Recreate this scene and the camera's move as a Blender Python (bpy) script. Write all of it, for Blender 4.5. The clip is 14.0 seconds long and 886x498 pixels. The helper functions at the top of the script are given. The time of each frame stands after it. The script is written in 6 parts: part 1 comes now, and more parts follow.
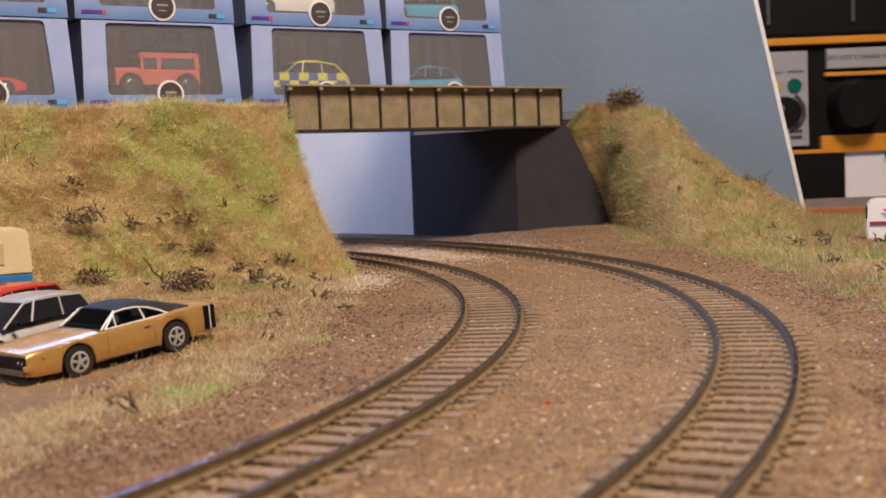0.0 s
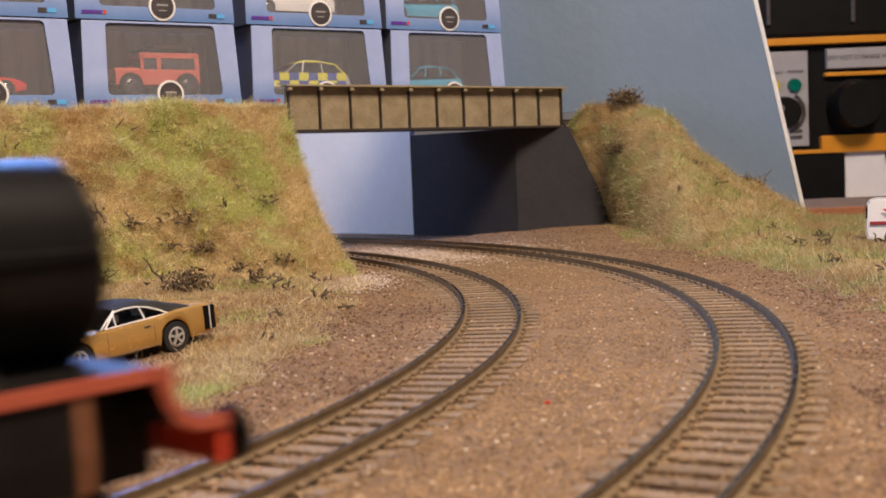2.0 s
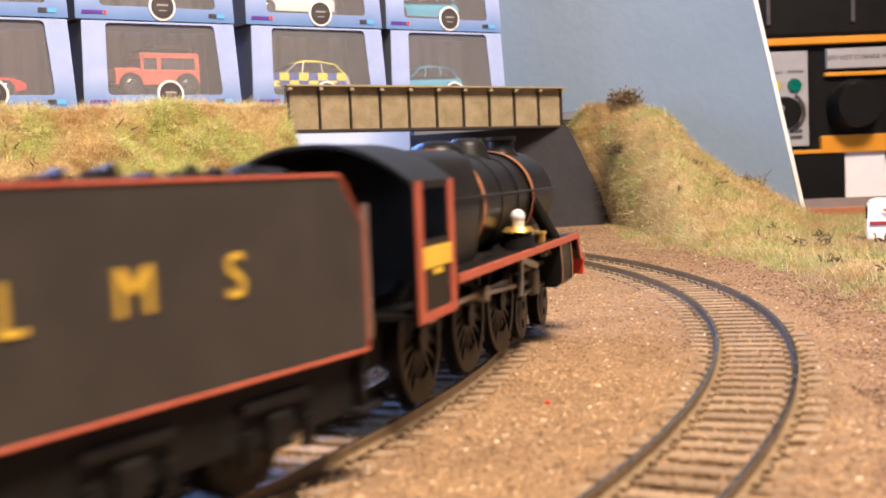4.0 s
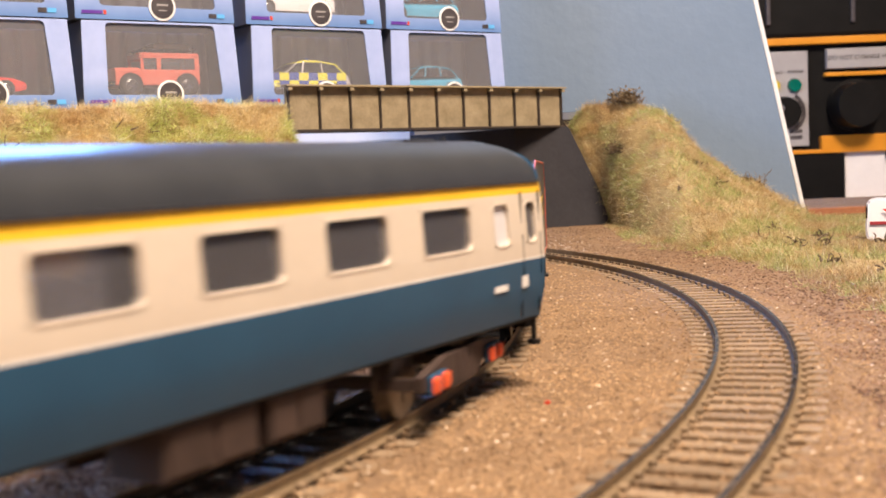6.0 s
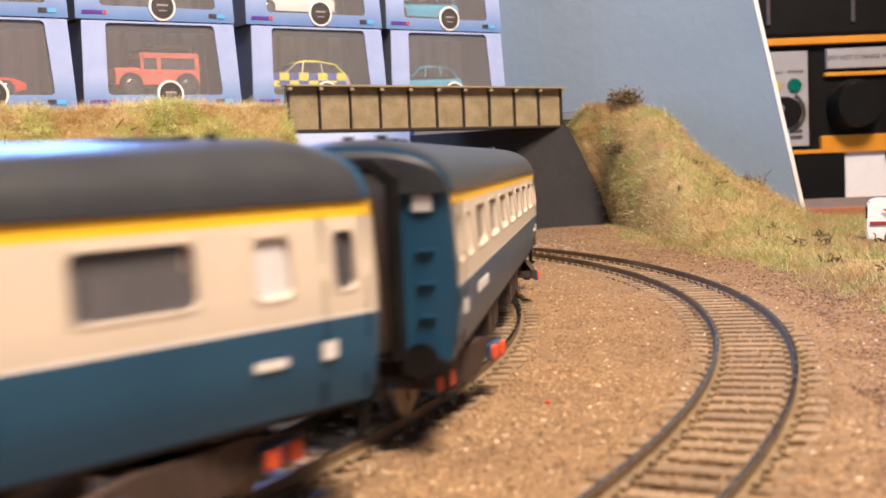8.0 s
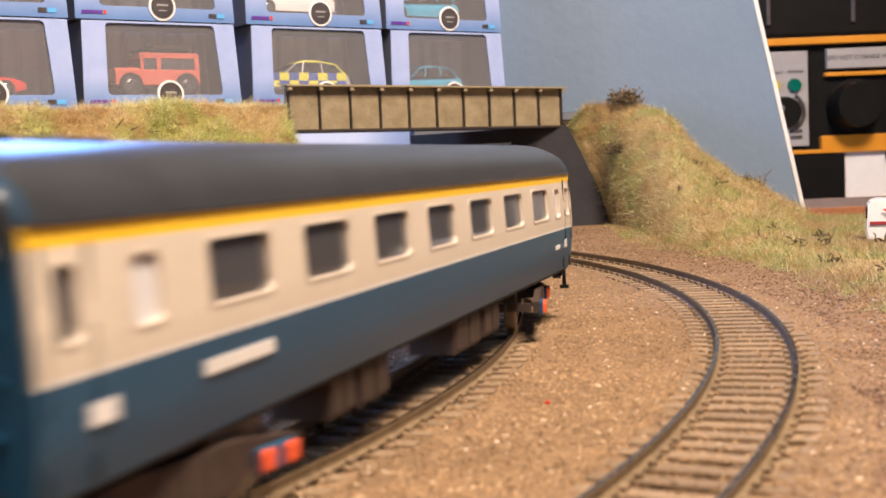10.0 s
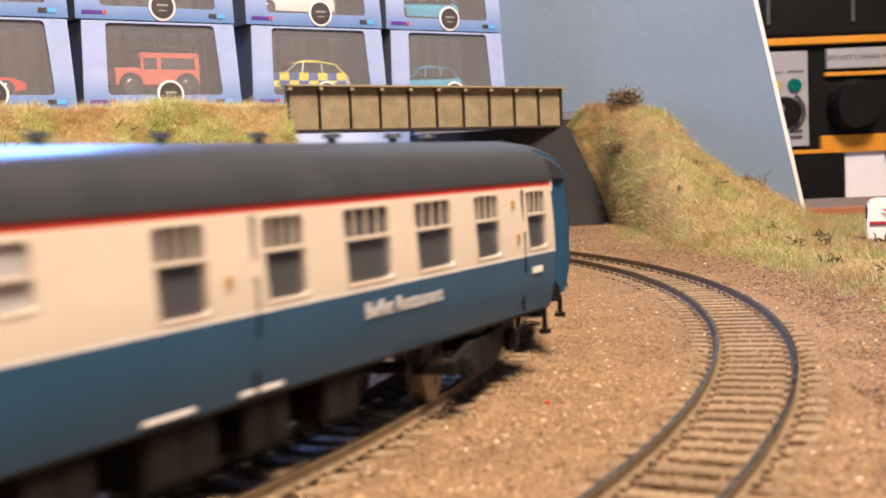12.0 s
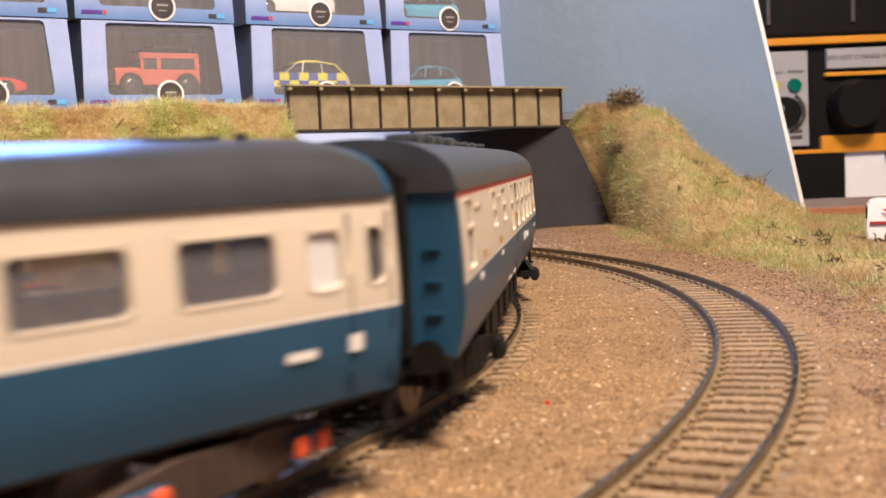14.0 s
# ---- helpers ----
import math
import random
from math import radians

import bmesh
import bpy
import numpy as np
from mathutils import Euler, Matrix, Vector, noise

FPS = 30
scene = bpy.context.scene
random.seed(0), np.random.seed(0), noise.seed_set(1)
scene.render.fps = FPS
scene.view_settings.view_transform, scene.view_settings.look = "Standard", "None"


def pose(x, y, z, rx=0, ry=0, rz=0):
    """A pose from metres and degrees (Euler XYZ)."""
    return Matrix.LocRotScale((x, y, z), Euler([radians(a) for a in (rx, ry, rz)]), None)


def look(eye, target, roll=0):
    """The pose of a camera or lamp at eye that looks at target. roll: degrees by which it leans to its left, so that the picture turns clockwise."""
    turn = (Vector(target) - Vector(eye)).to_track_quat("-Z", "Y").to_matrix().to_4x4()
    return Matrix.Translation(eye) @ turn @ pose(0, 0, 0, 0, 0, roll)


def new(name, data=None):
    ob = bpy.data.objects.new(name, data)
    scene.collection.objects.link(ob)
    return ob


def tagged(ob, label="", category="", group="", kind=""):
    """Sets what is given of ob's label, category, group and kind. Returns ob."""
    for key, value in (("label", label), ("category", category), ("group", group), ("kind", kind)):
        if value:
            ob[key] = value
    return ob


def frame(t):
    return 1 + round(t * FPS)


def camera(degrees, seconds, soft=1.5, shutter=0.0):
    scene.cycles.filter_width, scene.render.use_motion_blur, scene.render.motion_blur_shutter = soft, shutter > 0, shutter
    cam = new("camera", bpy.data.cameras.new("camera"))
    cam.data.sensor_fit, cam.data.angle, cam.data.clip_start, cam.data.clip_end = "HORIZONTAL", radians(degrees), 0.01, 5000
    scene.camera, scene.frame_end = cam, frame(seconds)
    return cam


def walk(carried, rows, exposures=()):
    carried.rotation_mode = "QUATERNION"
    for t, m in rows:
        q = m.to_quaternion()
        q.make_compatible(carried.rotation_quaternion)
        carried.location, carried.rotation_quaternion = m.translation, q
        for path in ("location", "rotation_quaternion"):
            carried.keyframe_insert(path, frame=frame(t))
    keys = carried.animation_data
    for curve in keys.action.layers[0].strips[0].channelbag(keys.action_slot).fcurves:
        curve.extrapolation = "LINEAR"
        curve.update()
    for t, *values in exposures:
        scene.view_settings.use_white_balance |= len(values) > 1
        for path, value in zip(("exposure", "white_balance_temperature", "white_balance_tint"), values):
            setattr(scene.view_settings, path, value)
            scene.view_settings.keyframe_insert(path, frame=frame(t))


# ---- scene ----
cam = camera(40.9, 14.0, 1.5, 0.9)
EYE = Vector((0, 0, 0.04506))
PITCH = math.atan((441 - 290.13) / 2102.3)
VIEW = look(EYE, EYE + Vector((0, math.cos(PITCH), -math.sin(PITCH))), -2.341)
STOPS = [(0.0, -0.09), (1.8, -0.09), (2.4, 0.20), (3.1, 0.70), (5.3, 0.90), (6.5, 0.60), (7.5, 0.57), (8.2, 0.76), (10.3, 0.62), (11.0, 0.72), (12.5, 0.67), (14.0, 0.60)]
walk(cam, [(0.0, VIEW), (14.0, VIEW)], STOPS)
cam.data.dof.use_dof = True
cam.data.dof.focus_distance = 0.45
cam.data.dof.aperture_fstop = 33

# ---- light ----
world = bpy.data.worlds.new("room_air")
scene.world = world
world.use_nodes = True
world.node_tree.nodes["Background"].inputs[0].default_value = (0.9, 0.85, 0.8, 1)
world.node_tree.nodes["Background"].inputs[1].default_value = 0.05


def area_lamp(name, eye, target, sx, sy, watts, rgb):
    data = bpy.data.lights.new(name, "AREA")
    data.shape, data.size, data.size_y, data.energy, data.color = "RECTANGLE", sx, sy, watts, rgb
    ob = new(name, data)
    ob.matrix_world = look(eye, target)
    return tagged(ob, "unseen lamp lighting the layout", "lamp")


area_lamp("ceiling_lamp", (0.30, -0.12, 1.10), (-0.07, 0.45, 0.0), 0.35, 0.35, 25, (1.0, 0.80, 0.64))
area_lamp("strip_lamp", (-0.75, 1.60, 0.85), (-0.1, 0.5, 0.02), 0.9, 0.35, 21, (0.18, 0.38, 1.0))
# unseen cool fill from the left, added to brighten coach ends and white card
area_lamp("window_light", (-2.40, -0.75, 0.55), (0.0, 0.6, 0.05), 1.2, 0.9, 34, (0.62, 0.72, 1.0))


# ---- materials ----
def node_mat(name):
    m = bpy.data.materials.new(name)
    m.use_nodes = True
    nt = m.node_tree
    return m, nt, nt.nodes["Principled BSDF"]


def ramp_of(nt, fac, stops):
    r = nt.nodes.new("ShaderNodeValToRGB")
    el = r.color_ramp.elements
    while len(el) < len(stops):
        el.new(0.5)
    for e, (p, c) in zip(el, stops):
        e.position, e.color = p, (*c, 1)
    nt.links.new(fac, r.inputs[0])
    return r.outputs[0]


def noise_of(nt, scale, detail=4, rough=0.6):
    tc = nt.nodes.new("ShaderNodeTexCoord")
    n = nt.nodes.new("ShaderNodeTexNoise")
    n.inputs["Scale"].default_value, n.inputs["Detail"].default_value, n.inputs["Roughness"].default_value = scale, detail, rough
    nt.links.new(tc.outputs["Object"], n.inputs["Vector"])
    return n.outputs["Fac"]


def mix_of(nt, fac, a, b, mode="MIX"):
    m = nt.nodes.new("ShaderNodeMix")
    m.data_type, m.blend_type = "RGBA", mode
    for sock, v in ((m.inputs[0], fac), (m.inputs[6], a), (m.inputs[7], b)):
        if isinstance(v, (int, float)):
            sock.default_value = v
        elif isinstance(v, tuple):
            sock.default_value = (*v, 1)
        else:
            nt.links.new(v, sock)
    return m.outputs[2]


def bump_of(nt, bsdf, fac, dist, strength=1.0):
    b = nt.nodes.new("ShaderNodeBump")
    b.inputs["Strength"].default_value, b.inputs["Distance"].default_value = strength, dist
    nt.links.new(fac, b.inputs["Height"])
    nt.links.new(b.outputs[0], bsdf.inputs["Normal"])


def surface(name, a, b, scale, rough=0.6, metal=0.0, bump=0.0, fine=None, coat=0.0, spread=0.08, grain=0.15):
    """Two-tone surface: broad patches at scale, fine grain, roughness that varies."""
    m, nt, p = node_mat(name)
    n1 = noise_of(nt, scale, 5)
    col = ramp_of(nt, n1, [(0.3, a), (0.7, b)])
    n2 = noise_of(nt, fine or scale * 9, 3)
    speck = ramp_of(nt, n2, [(0.25, (0.78, 0.78, 0.78)), (0.75, (1.1, 1.1, 1.1))])
    nt.links.new(mix_of(nt, grain, col, speck, "MULTIPLY"), p.inputs["Base Color"])
    r = nt.nodes.new("ShaderNodeMapRange")
    r.inputs[3].default_value, r.inputs[4].default_value = max(0.02, rough - spread), min(1, rough + spread)
    nt.links.new(n1, r.inputs[0])
    nt.links.new(r.outputs[0], p.inputs["Roughness"])
    p.inputs["Metallic"].default_value = metal
    p.inputs["Coat Weight"].default_value = coat
    if bump:
        bump_of(nt, p, n2, bump)
    return m


def island_mat(name, stops, patch=None, patch_scale=25, rough=0.8, spec=0.3, tone=0.0, cover=(0.46, 0.55)):
    m, nt, p = node_mat(name)
    g = nt.nodes.new("ShaderNodeNewGeometry")
    col = ramp_of(nt, g.outputs["Random Per Island"], stops)
    if patch:
        fac = ramp_of(nt, noise_of(nt, patch_scale, 3), [(cover[0], (0, 0, 0)), (cover[1], (1, 1, 1))])
        col = mix_of(nt, fac, col, ramp_of(nt, g.outputs["Random Per Island"], patch))
        fac2 = ramp_of(nt, noise_of(nt, patch_scale * 2.3, 4), [(0.53, (0, 0, 0)), (0.62, (0.8, 0.8, 0.8))])
        col = mix_of(nt, fac2, col, ramp_of(nt, g.outputs["Random Per Island"], [(0, (0.34, 0.19, 0.07)), (0.6, (0.60, 0.38, 0.16)), (1, (0.76, 0.54, 0.28))]))
    if tone:
        # broad stains of damp and dust over the loose grains
        stain = ramp_of(nt, noise_of(nt, 22, 5), [(0.34, (0.66, 0.62, 0.60)), (0.5, (0.95, 0.94, 0.93)), (0.66, (1.12, 1.10, 1.06))])
        col = mix_of(nt, tone, col, stain, "MULTIPLY")
    nt.links.new(col, p.inputs["Base Color"])
    p.inputs["Roughness"].default_value = rough
    p.inputs["Specular IOR Level"].default_value = spec
    if patch:
        # thin fibres let light through
        tr = nt.nodes.new("ShaderNodeBsdfTranslucent")
        nt.links.new(col, tr.inputs[0])
        mx = nt.nodes.new("ShaderNodeMixShader")
        mx.inputs[0].default_value = 0.40
        nt.links.new(p.outputs[0], mx.inputs[1])
        nt.links.new(tr.outputs[0], mx.inputs[2])
        nt.links.new(mx.outputs[0], nt.nodes["Material Output"].inputs[0])
    return m


def piece_mat(name, stops, scale=900, rough=0.8, bump=0.0002):
    m, nt, p = node_mat(name)
    o = nt.nodes.new("ShaderNodeObjectInfo")
    col = ramp_of(nt, o.outputs["Random"], stops)
    n = noise_of(nt, scale, 4)
    grain = ramp_of(nt, n, [(0.25, (0.65, 0.65, 0.65)), (0.75, (1.15, 1.15, 1.15))])
    nt.links.new(mix_of(nt, 0.7, col, grain, "MULTIPLY"), p.inputs["Base Color"])
    p.inputs["Roughness"].default_value = rough
    bump_of(nt, p, n, bump)
    return m


def clear_mat(name, tint, painted_glare=0.0, rough=0.05):
    """Thin clear plastic: see-through, tinted, with a glossy skin."""
    m, nt, p = node_mat(name)
    t = nt.nodes.new("ShaderNodeBsdfTransparent")
    t.inputs[0].default_value = (*tint, 1)
    g = nt.nodes.new("ShaderNodeBsdfGlossy")
    g.inputs["Roughness"].default_value = rough
    f = nt.nodes.new("ShaderNodeFresnel")
    f.inputs[0].default_value = 1.45
    mx = nt.nodes.new("ShaderNodeMixShader")
    nt.links.new(f.outputs[0], mx.inputs[0])
    # flat grey layer: pale reflections of the room painted over the pane
    d = nt.nodes.new("ShaderNodeBsdfDiffuse")
    d.inputs[0].default_value = (0.64, 0.63, 0.66, 1)
    hz = nt.nodes.new("ShaderNodeMixShader")
    hz.inputs[0].default_value = painted_glare
    nt.links.new(t.outputs[0], hz.inputs[1])
    nt.links.new(d.outputs[0], hz.inputs[2])
    nt.links.new(hz.outputs[0], mx.inputs[1])
    nt.links.new(g.outputs[0], mx.inputs[2])
    nt.links.new(mx.outputs[0], nt.nodes["Material Output"].inputs[0])
    nt.nodes.remove(p)
    return m


def glare_banded(name, a, b):
    """Lining card with the film's soft upright reflection bands painted in."""
    m, nt, p = node_mat(name)
    tc, mp, n = nt.nodes.new("ShaderNodeTexCoord"), nt.nodes.new("ShaderNodeMapping"), nt.nodes.new("ShaderNodeTexNoise")
    mp.inputs["Scale"].default_value = (130, 130, 6)
    n.inputs["Scale"].default_value, n.inputs["Detail"].default_value = 1.0, 2
    nt.links.new(tc.outputs["Object"], mp.inputs[0])
    nt.links.new(mp.outputs[0], n.inputs["Vector"])
    nt.links.new(ramp_of(nt, n.outputs["Fac"], [(0.38, a), (0.62, b)]), p.inputs["Base Color"])
    p.inputs["Roughness"].default_value = 0.5
    return m


def printed(name, low, high):
    """Card printed with a fade from deep blue at its foot to pale blue."""
    m, nt, p = node_mat(name)
    tc, sp = nt.nodes.new("ShaderNodeTexCoord"), nt.nodes.new("ShaderNodeSeparateXYZ")
    r = nt.nodes.new("ShaderNodeMapRange")
    r.inputs[1].default_value, r.inputs[2].default_value = 0.001, 0.016
    nt.links.new(tc.outputs["Object"], sp.inputs[0])
    nt.links.new(sp.outputs[2], r.inputs[0])
    cloud = ramp_of(nt, noise_of(nt, 70, 3), [(0.35, (0.88, 0.9, 0.94)), (0.65, (1.08, 1.06, 1.04))])
    nt.links.new(mix_of(nt, 0.8, mix_of(nt, r.outputs[0], low, high), cloud, "MULTIPLY"), p.inputs["Base Color"])
    p.inputs["Roughness"].default_value = 0.33
    return m


M = {
    "ballast": surface("ballast_bed", (0.22, 0.135, 0.072), (0.33, 0.21, 0.112), 60, 0.95, bump=0.0008, fine=1500, grain=0.7),
    "stones": island_mat("ballast_crumbs", [(0.0, (0.11, 0.066, 0.036)), (0.14, (0.22, 0.138, 0.074)), (0.5, (0.325, 0.208, 0.112)), (0.88, (0.40, 0.262, 0.145)), (0.98, (0.48, 0.345, 0.21)), (1.0, (0.78, 0.66, 0.53))], rough=0.9, tone=0.85),
    "soil": island_mat("soil_crumbs", [(0.0, (0.06, 0.034, 0.02)), (0.2, (0.145, 0.083, 0.048)), (0.6, (0.235, 0.14, 0.083)), (0.92, (0.31, 0.19, 0.115)), (0.98, (0.42, 0.29, 0.19)), (1.0, (0.76, 0.64, 0.52))], rough=0.9, tone=0.9),
    # static grass palette darkened: shade of the right-hand side put into the colour
    "grass_shade": island_mat("shaded_static_grass", [(0.0, (0.34, 0.22, 0.09)), (0.3, (0.52, 0.37, 0.17)), (0.6, (0.62, 0.48, 0.25)), (0.85, (0.62, 0.53, 0.28)), (0.97, (0.80, 0.72, 0.46)), (1.0, (0.95, 0.9, 0.78))],
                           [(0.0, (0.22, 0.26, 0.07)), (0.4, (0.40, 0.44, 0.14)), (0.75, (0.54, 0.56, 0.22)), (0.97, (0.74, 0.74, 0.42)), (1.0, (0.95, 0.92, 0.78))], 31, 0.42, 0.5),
    "pale_stones": island_mat("pale_stones", [(0.0, (0.34, 0.25, 0.19)), (0.5, (0.50, 0.40, 0.32)), (1.0, (0.68, 0.58, 0.49))], rough=0.9),
    "earth": surface("earth", (0.28, 0.19, 0.085), (0.47, 0.36, 0.165), 60, 0.95, bump=0.0012, fine=600, grain=0.7),
    "grass": island_mat("static_grass", [(0.0, (0.44, 0.29, 0.11)), (0.25, (0.74, 0.55, 0.26)), (0.55, (0.90, 0.76, 0.43)), (0.85, (0.92, 0.85, 0.53)), (0.96, (0.88, 0.80, 0.56)), (1.0, (0.97, 0.93, 0.82))],
                       [(0.0, (0.32, 0.38, 0.09)), (0.3, (0.60, 0.66, 0.20)), (0.7, (0.84, 0.87, 0.38)), (0.96, (0.84, 0.83, 0.52)), (1.0, (0.97, 0.95, 0.82))], 27, 0.42, 0.5),
    "grass_green": island_mat("verge_static_grass", [(0.0, (0.44, 0.31, 0.14)), (0.4, (0.68, 0.52, 0.26)), (0.8, (0.82, 0.68, 0.38)), (1.0, (0.92, 0.84, 0.60))],
                             [(0.0, (0.34, 0.40, 0.09)), (0.5, (0.58, 0.62, 0.20)), (1.0, (0.80, 0.80, 0.42))], 21, 0.5, 0.45, cover=(0.53, 0.62)),
    "straw": island_mat("straw_fibre", [(0.0, (0.55, 0.40, 0.18)), (0.6, (0.76, 0.62, 0.36)), (1.0, (0.92, 0.84, 0.62))], rough=0.5),
    "twig": surface("dry_twig", (0.09, 0.064, 0.038), (0.20, 0.145, 0.085), 300, 0.9, grain=0.6),
    "bush": island_mat("bush_foliage", [(0.0, (0.08, 0.055, 0.03)), (0.6, (0.18, 0.125, 0.065)), (1.0, (0.28, 0.20, 0.11))]),
    "rail": surface("weathered_rail", (0.15, 0.105, 0.06), (0.26, 0.18, 0.095), 200, 0.6, 0.1, bump=0.0001, grain=0.6),
    "rail_top": surface("rail_head", (0.10, 0.08, 0.065), (0.19, 0.15, 0.12), 150, 0.26, 0.9, grain=0.6),
    "sleeper": piece_mat("sleeper", [(0, (0.21, 0.145, 0.085)), (1, (0.32, 0.225, 0.135))]),
    "girder": surface("girder_paint", (0.25, 0.20, 0.115), (0.40, 0.325, 0.205), 90, 0.55, bump=0.0002, grain=0.6),
    # darker girder brown: shade painted into bottom flange, stiffeners, brackets' backing and deck
    "girder_dark": surface("girder_painted_shade", (0.03, 0.022, 0.018), (0.06, 0.045, 0.035), 90, 0.6),
    "abutment": surface("dark_grey_card", (0.024, 0.023, 0.028), (0.042, 0.040, 0.046), 40, 0.85, bump=0.0002, grain=0.6),
    "white_card": surface("white_card", (0.78, 0.78, 0.80), (0.84, 0.84, 0.85), 20, 0.7),
    "sky_paint": surface("sky_blue_paint", (0.145, 0.212, 0.31), (0.18, 0.25, 0.355), 7, 0.7, bump=0.0004, fine=120),
    "foam": surface("white_foam_edge", (0.78, 0.80, 0.82), (0.9, 0.9, 0.9), 250, 0.8, bump=0.0006, grain=0.6),
    "wood": surface("pine_board", (0.36, 0.22, 0.11), (0.46, 0.30, 0.16), 30, 0.6, grain=0.6),
    "room": surface("painted_wall", (0.42, 0.39, 0.36), (0.48, 0.45, 0.41), 2, 0.85),
    "carpet": surface("grey_carpet", (0.10, 0.10, 0.11), (0.16, 0.15, 0.15), 60, 0.95, grain=0.6),
    "black_plastic": surface("black_plastic", (0.003, 0.003, 0.0032), (0.006, 0.0058, 0.0058), 80, 0.5),
    "black_paint": surface("black_enamel", (0.006, 0.0055, 0.005), (0.013, 0.012, 0.011), 120, 0.38, spread=0.06),
    "orange": surface("orange_paint", (0.62, 0.24, 0.01), (0.72, 0.30, 0.02), 30, 0.45),
    "panel": surface("pale_grey_panel", (0.32, 0.31, 0.32), (0.38, 0.37, 0.37), 40, 0.5),
    "box_blue": printed("blue_printed_card", (0.15, 0.27, 0.56), (0.40, 0.50, 0.82)),
    "box_navy": surface("deep_blue_printed_card", (0.10, 0.20, 0.46), (0.16, 0.28, 0.55), 25, 0.35),
    "box_side": surface("grey_blue_card", (0.13, 0.14, 0.18), (0.20, 0.21, 0.26), 25, 0.4),
    "blind": surface("pale_buff_blind", (0.55, 0.44, 0.26), (0.60, 0.49, 0.30), 120, 0.5),
    "vinyl": surface("black_vinyl_roof", (0.012, 0.012, 0.012), (0.022, 0.021, 0.02), 300, 0.7),
    "box_inner": glare_banded("grey_card_lining", (0.56, 0.52, 0.50), (0.92, 0.88, 0.85)),
    "clear": clear_mat("clear_film", (0.9, 0.9, 0.92), painted_glare=0.12),
    "coach_glass": clear_mat("coach_glazing", (0.72, 0.68, 0.66), painted_glare=0.10),
    "coupe_glass": clear_mat("coupe_glazing", (0.62, 0.62, 0.64), rough=0.02),
    "milky": surface("milky_glazing", (0.36, 0.35, 0.35), (0.44, 0.43, 0.42), 300, 0.3),
    "frosted": surface("frosted_glazing", (0.62, 0.61, 0.62), (0.7, 0.69, 0.69), 300, 0.35),
    "cream": surface("pale_grey_cream_paint", (0.63, 0.55, 0.445), (0.67, 0.59, 0.48), 60, 0.42, spread=0.04),
    "rail_blue": surface("rail_blue_paint", (0.012, 0.070, 0.142), (0.017, 0.084, 0.165), 60, 0.40, spread=0.05),
    "stripe_yellow": surface("yellow_stripe_paint", (0.84, 0.50, 0.02), (0.90, 0.56, 0.03), 60, 0.45),
    "stripe_red": surface("red_stripe_paint", (0.66, 0.06, 0.04), (0.72, 0.08, 0.05), 60, 0.45),
    "white_paint": surface("white_paint", (0.74, 0.72, 0.68), (0.82, 0.80, 0.76), 60, 0.45),
    "roof_grey": surface("roof_grey_paint", (0.036, 0.039, 0.043), (0.050, 0.053, 0.057), 90, 0.30, spread=0.05),
    "under_brown": surface("underframe_brown", (0.036, 0.022, 0.017), (0.064, 0.039, 0.030), 150, 0.65, grain=0.6),
    "under_black": surface("underframe_black", (0.006, 0.0055, 0.005), (0.016, 0.014, 0.012), 150, 0.6),
    "axle_red": surface("axlebox_orange_red", (0.75, 0.09, 0.03), (0.85, 0.13, 0.04), 200, 0.5),
    "steel": surface("bright_steel", (0.42, 0.38, 0.33), (0.55, 0.50, 0.44), 250, 0.35, 0.85),
    "dull_steel": surface("oily_steel", (0.12, 0.10, 0.08), (0.22, 0.18, 0.14), 250, 0.42, 0.7),
    "seat": surface("seat_moulding", (0.16, 0.08, 0.06), (0.22, 0.11, 0.08), 200, 0.7),
    "lining": surface("red_lining", (0.42, 0.085, 0.045), (0.50, 0.115, 0.062), 100, 0.5),
    "band": surface("copper_band", (0.30, 0.12, 0.055), (0.38, 0.16, 0.075), 150, 0.45),
    "yellow": surface("yellow_transfer", (0.78, 0.48, 0.04), (0.85, 0.55, 0.06), 150, 0.5),
    "brass": surface("brass", (0.72, 0.45, 0.10), (0.80, 0.52, 0.15), 200, 0.3, 0.8),
    "buffer_red": surface("buffer_beam_red", (0.62, 0.05, 0.02), (0.70, 0.07, 0.03), 150, 0.45),
    "tender_grey": surface("tender_black", (0.032, 0.028, 0.024), (0.045, 0.039, 0.033), 100, 0.5),
    "gangway": surface("gangway_door_beige", (0.50, 0.43, 0.33), (0.58, 0.50, 0.39), 120, 0.6),
    "rubber": surface("tyre_rubber", (0.012, 0.012, 0.012), (0.022, 0.021, 0.02), 200, 0.75),
    "chrome": surface("chrome", (0.62, 0.6, 0.57), (0.72, 0.70, 0.67), 200, 0.18, 0.95),
    "car_glass": surface("smoked_car_glass", (0.012, 0.012, 0.014), (0.02, 0.02, 0.022), 100, 0.08),
    "gold": surface("gold_metallic_paint", (0.60, 0.35, 0.105), (0.66, 0.39, 0.12), 150, 0.25, 0.45),
    "silver": surface("silver_paint", (0.50, 0.48, 0.46), (0.58, 0.56, 0.54), 150, 0.35, 0.3, coat=0.4),
    "red": surface("red_car_paint", (0.55, 0.03, 0.02), (0.62, 0.045, 0.03), 150, 0.25, coat=0.5),
    "van_white": surface("white_van_paint", (0.72, 0.71, 0.70), (0.80, 0.78, 0.77), 120, 0.3),
    "coral": surface("coral_red_paint", (0.66, 0.15, 0.10), (0.72, 0.19, 0.13), 150, 0.3),
    "sky_car": surface("bright_blue_car_paint", (0.04, 0.33, 0.52), (0.06, 0.38, 0.58), 150, 0.28),
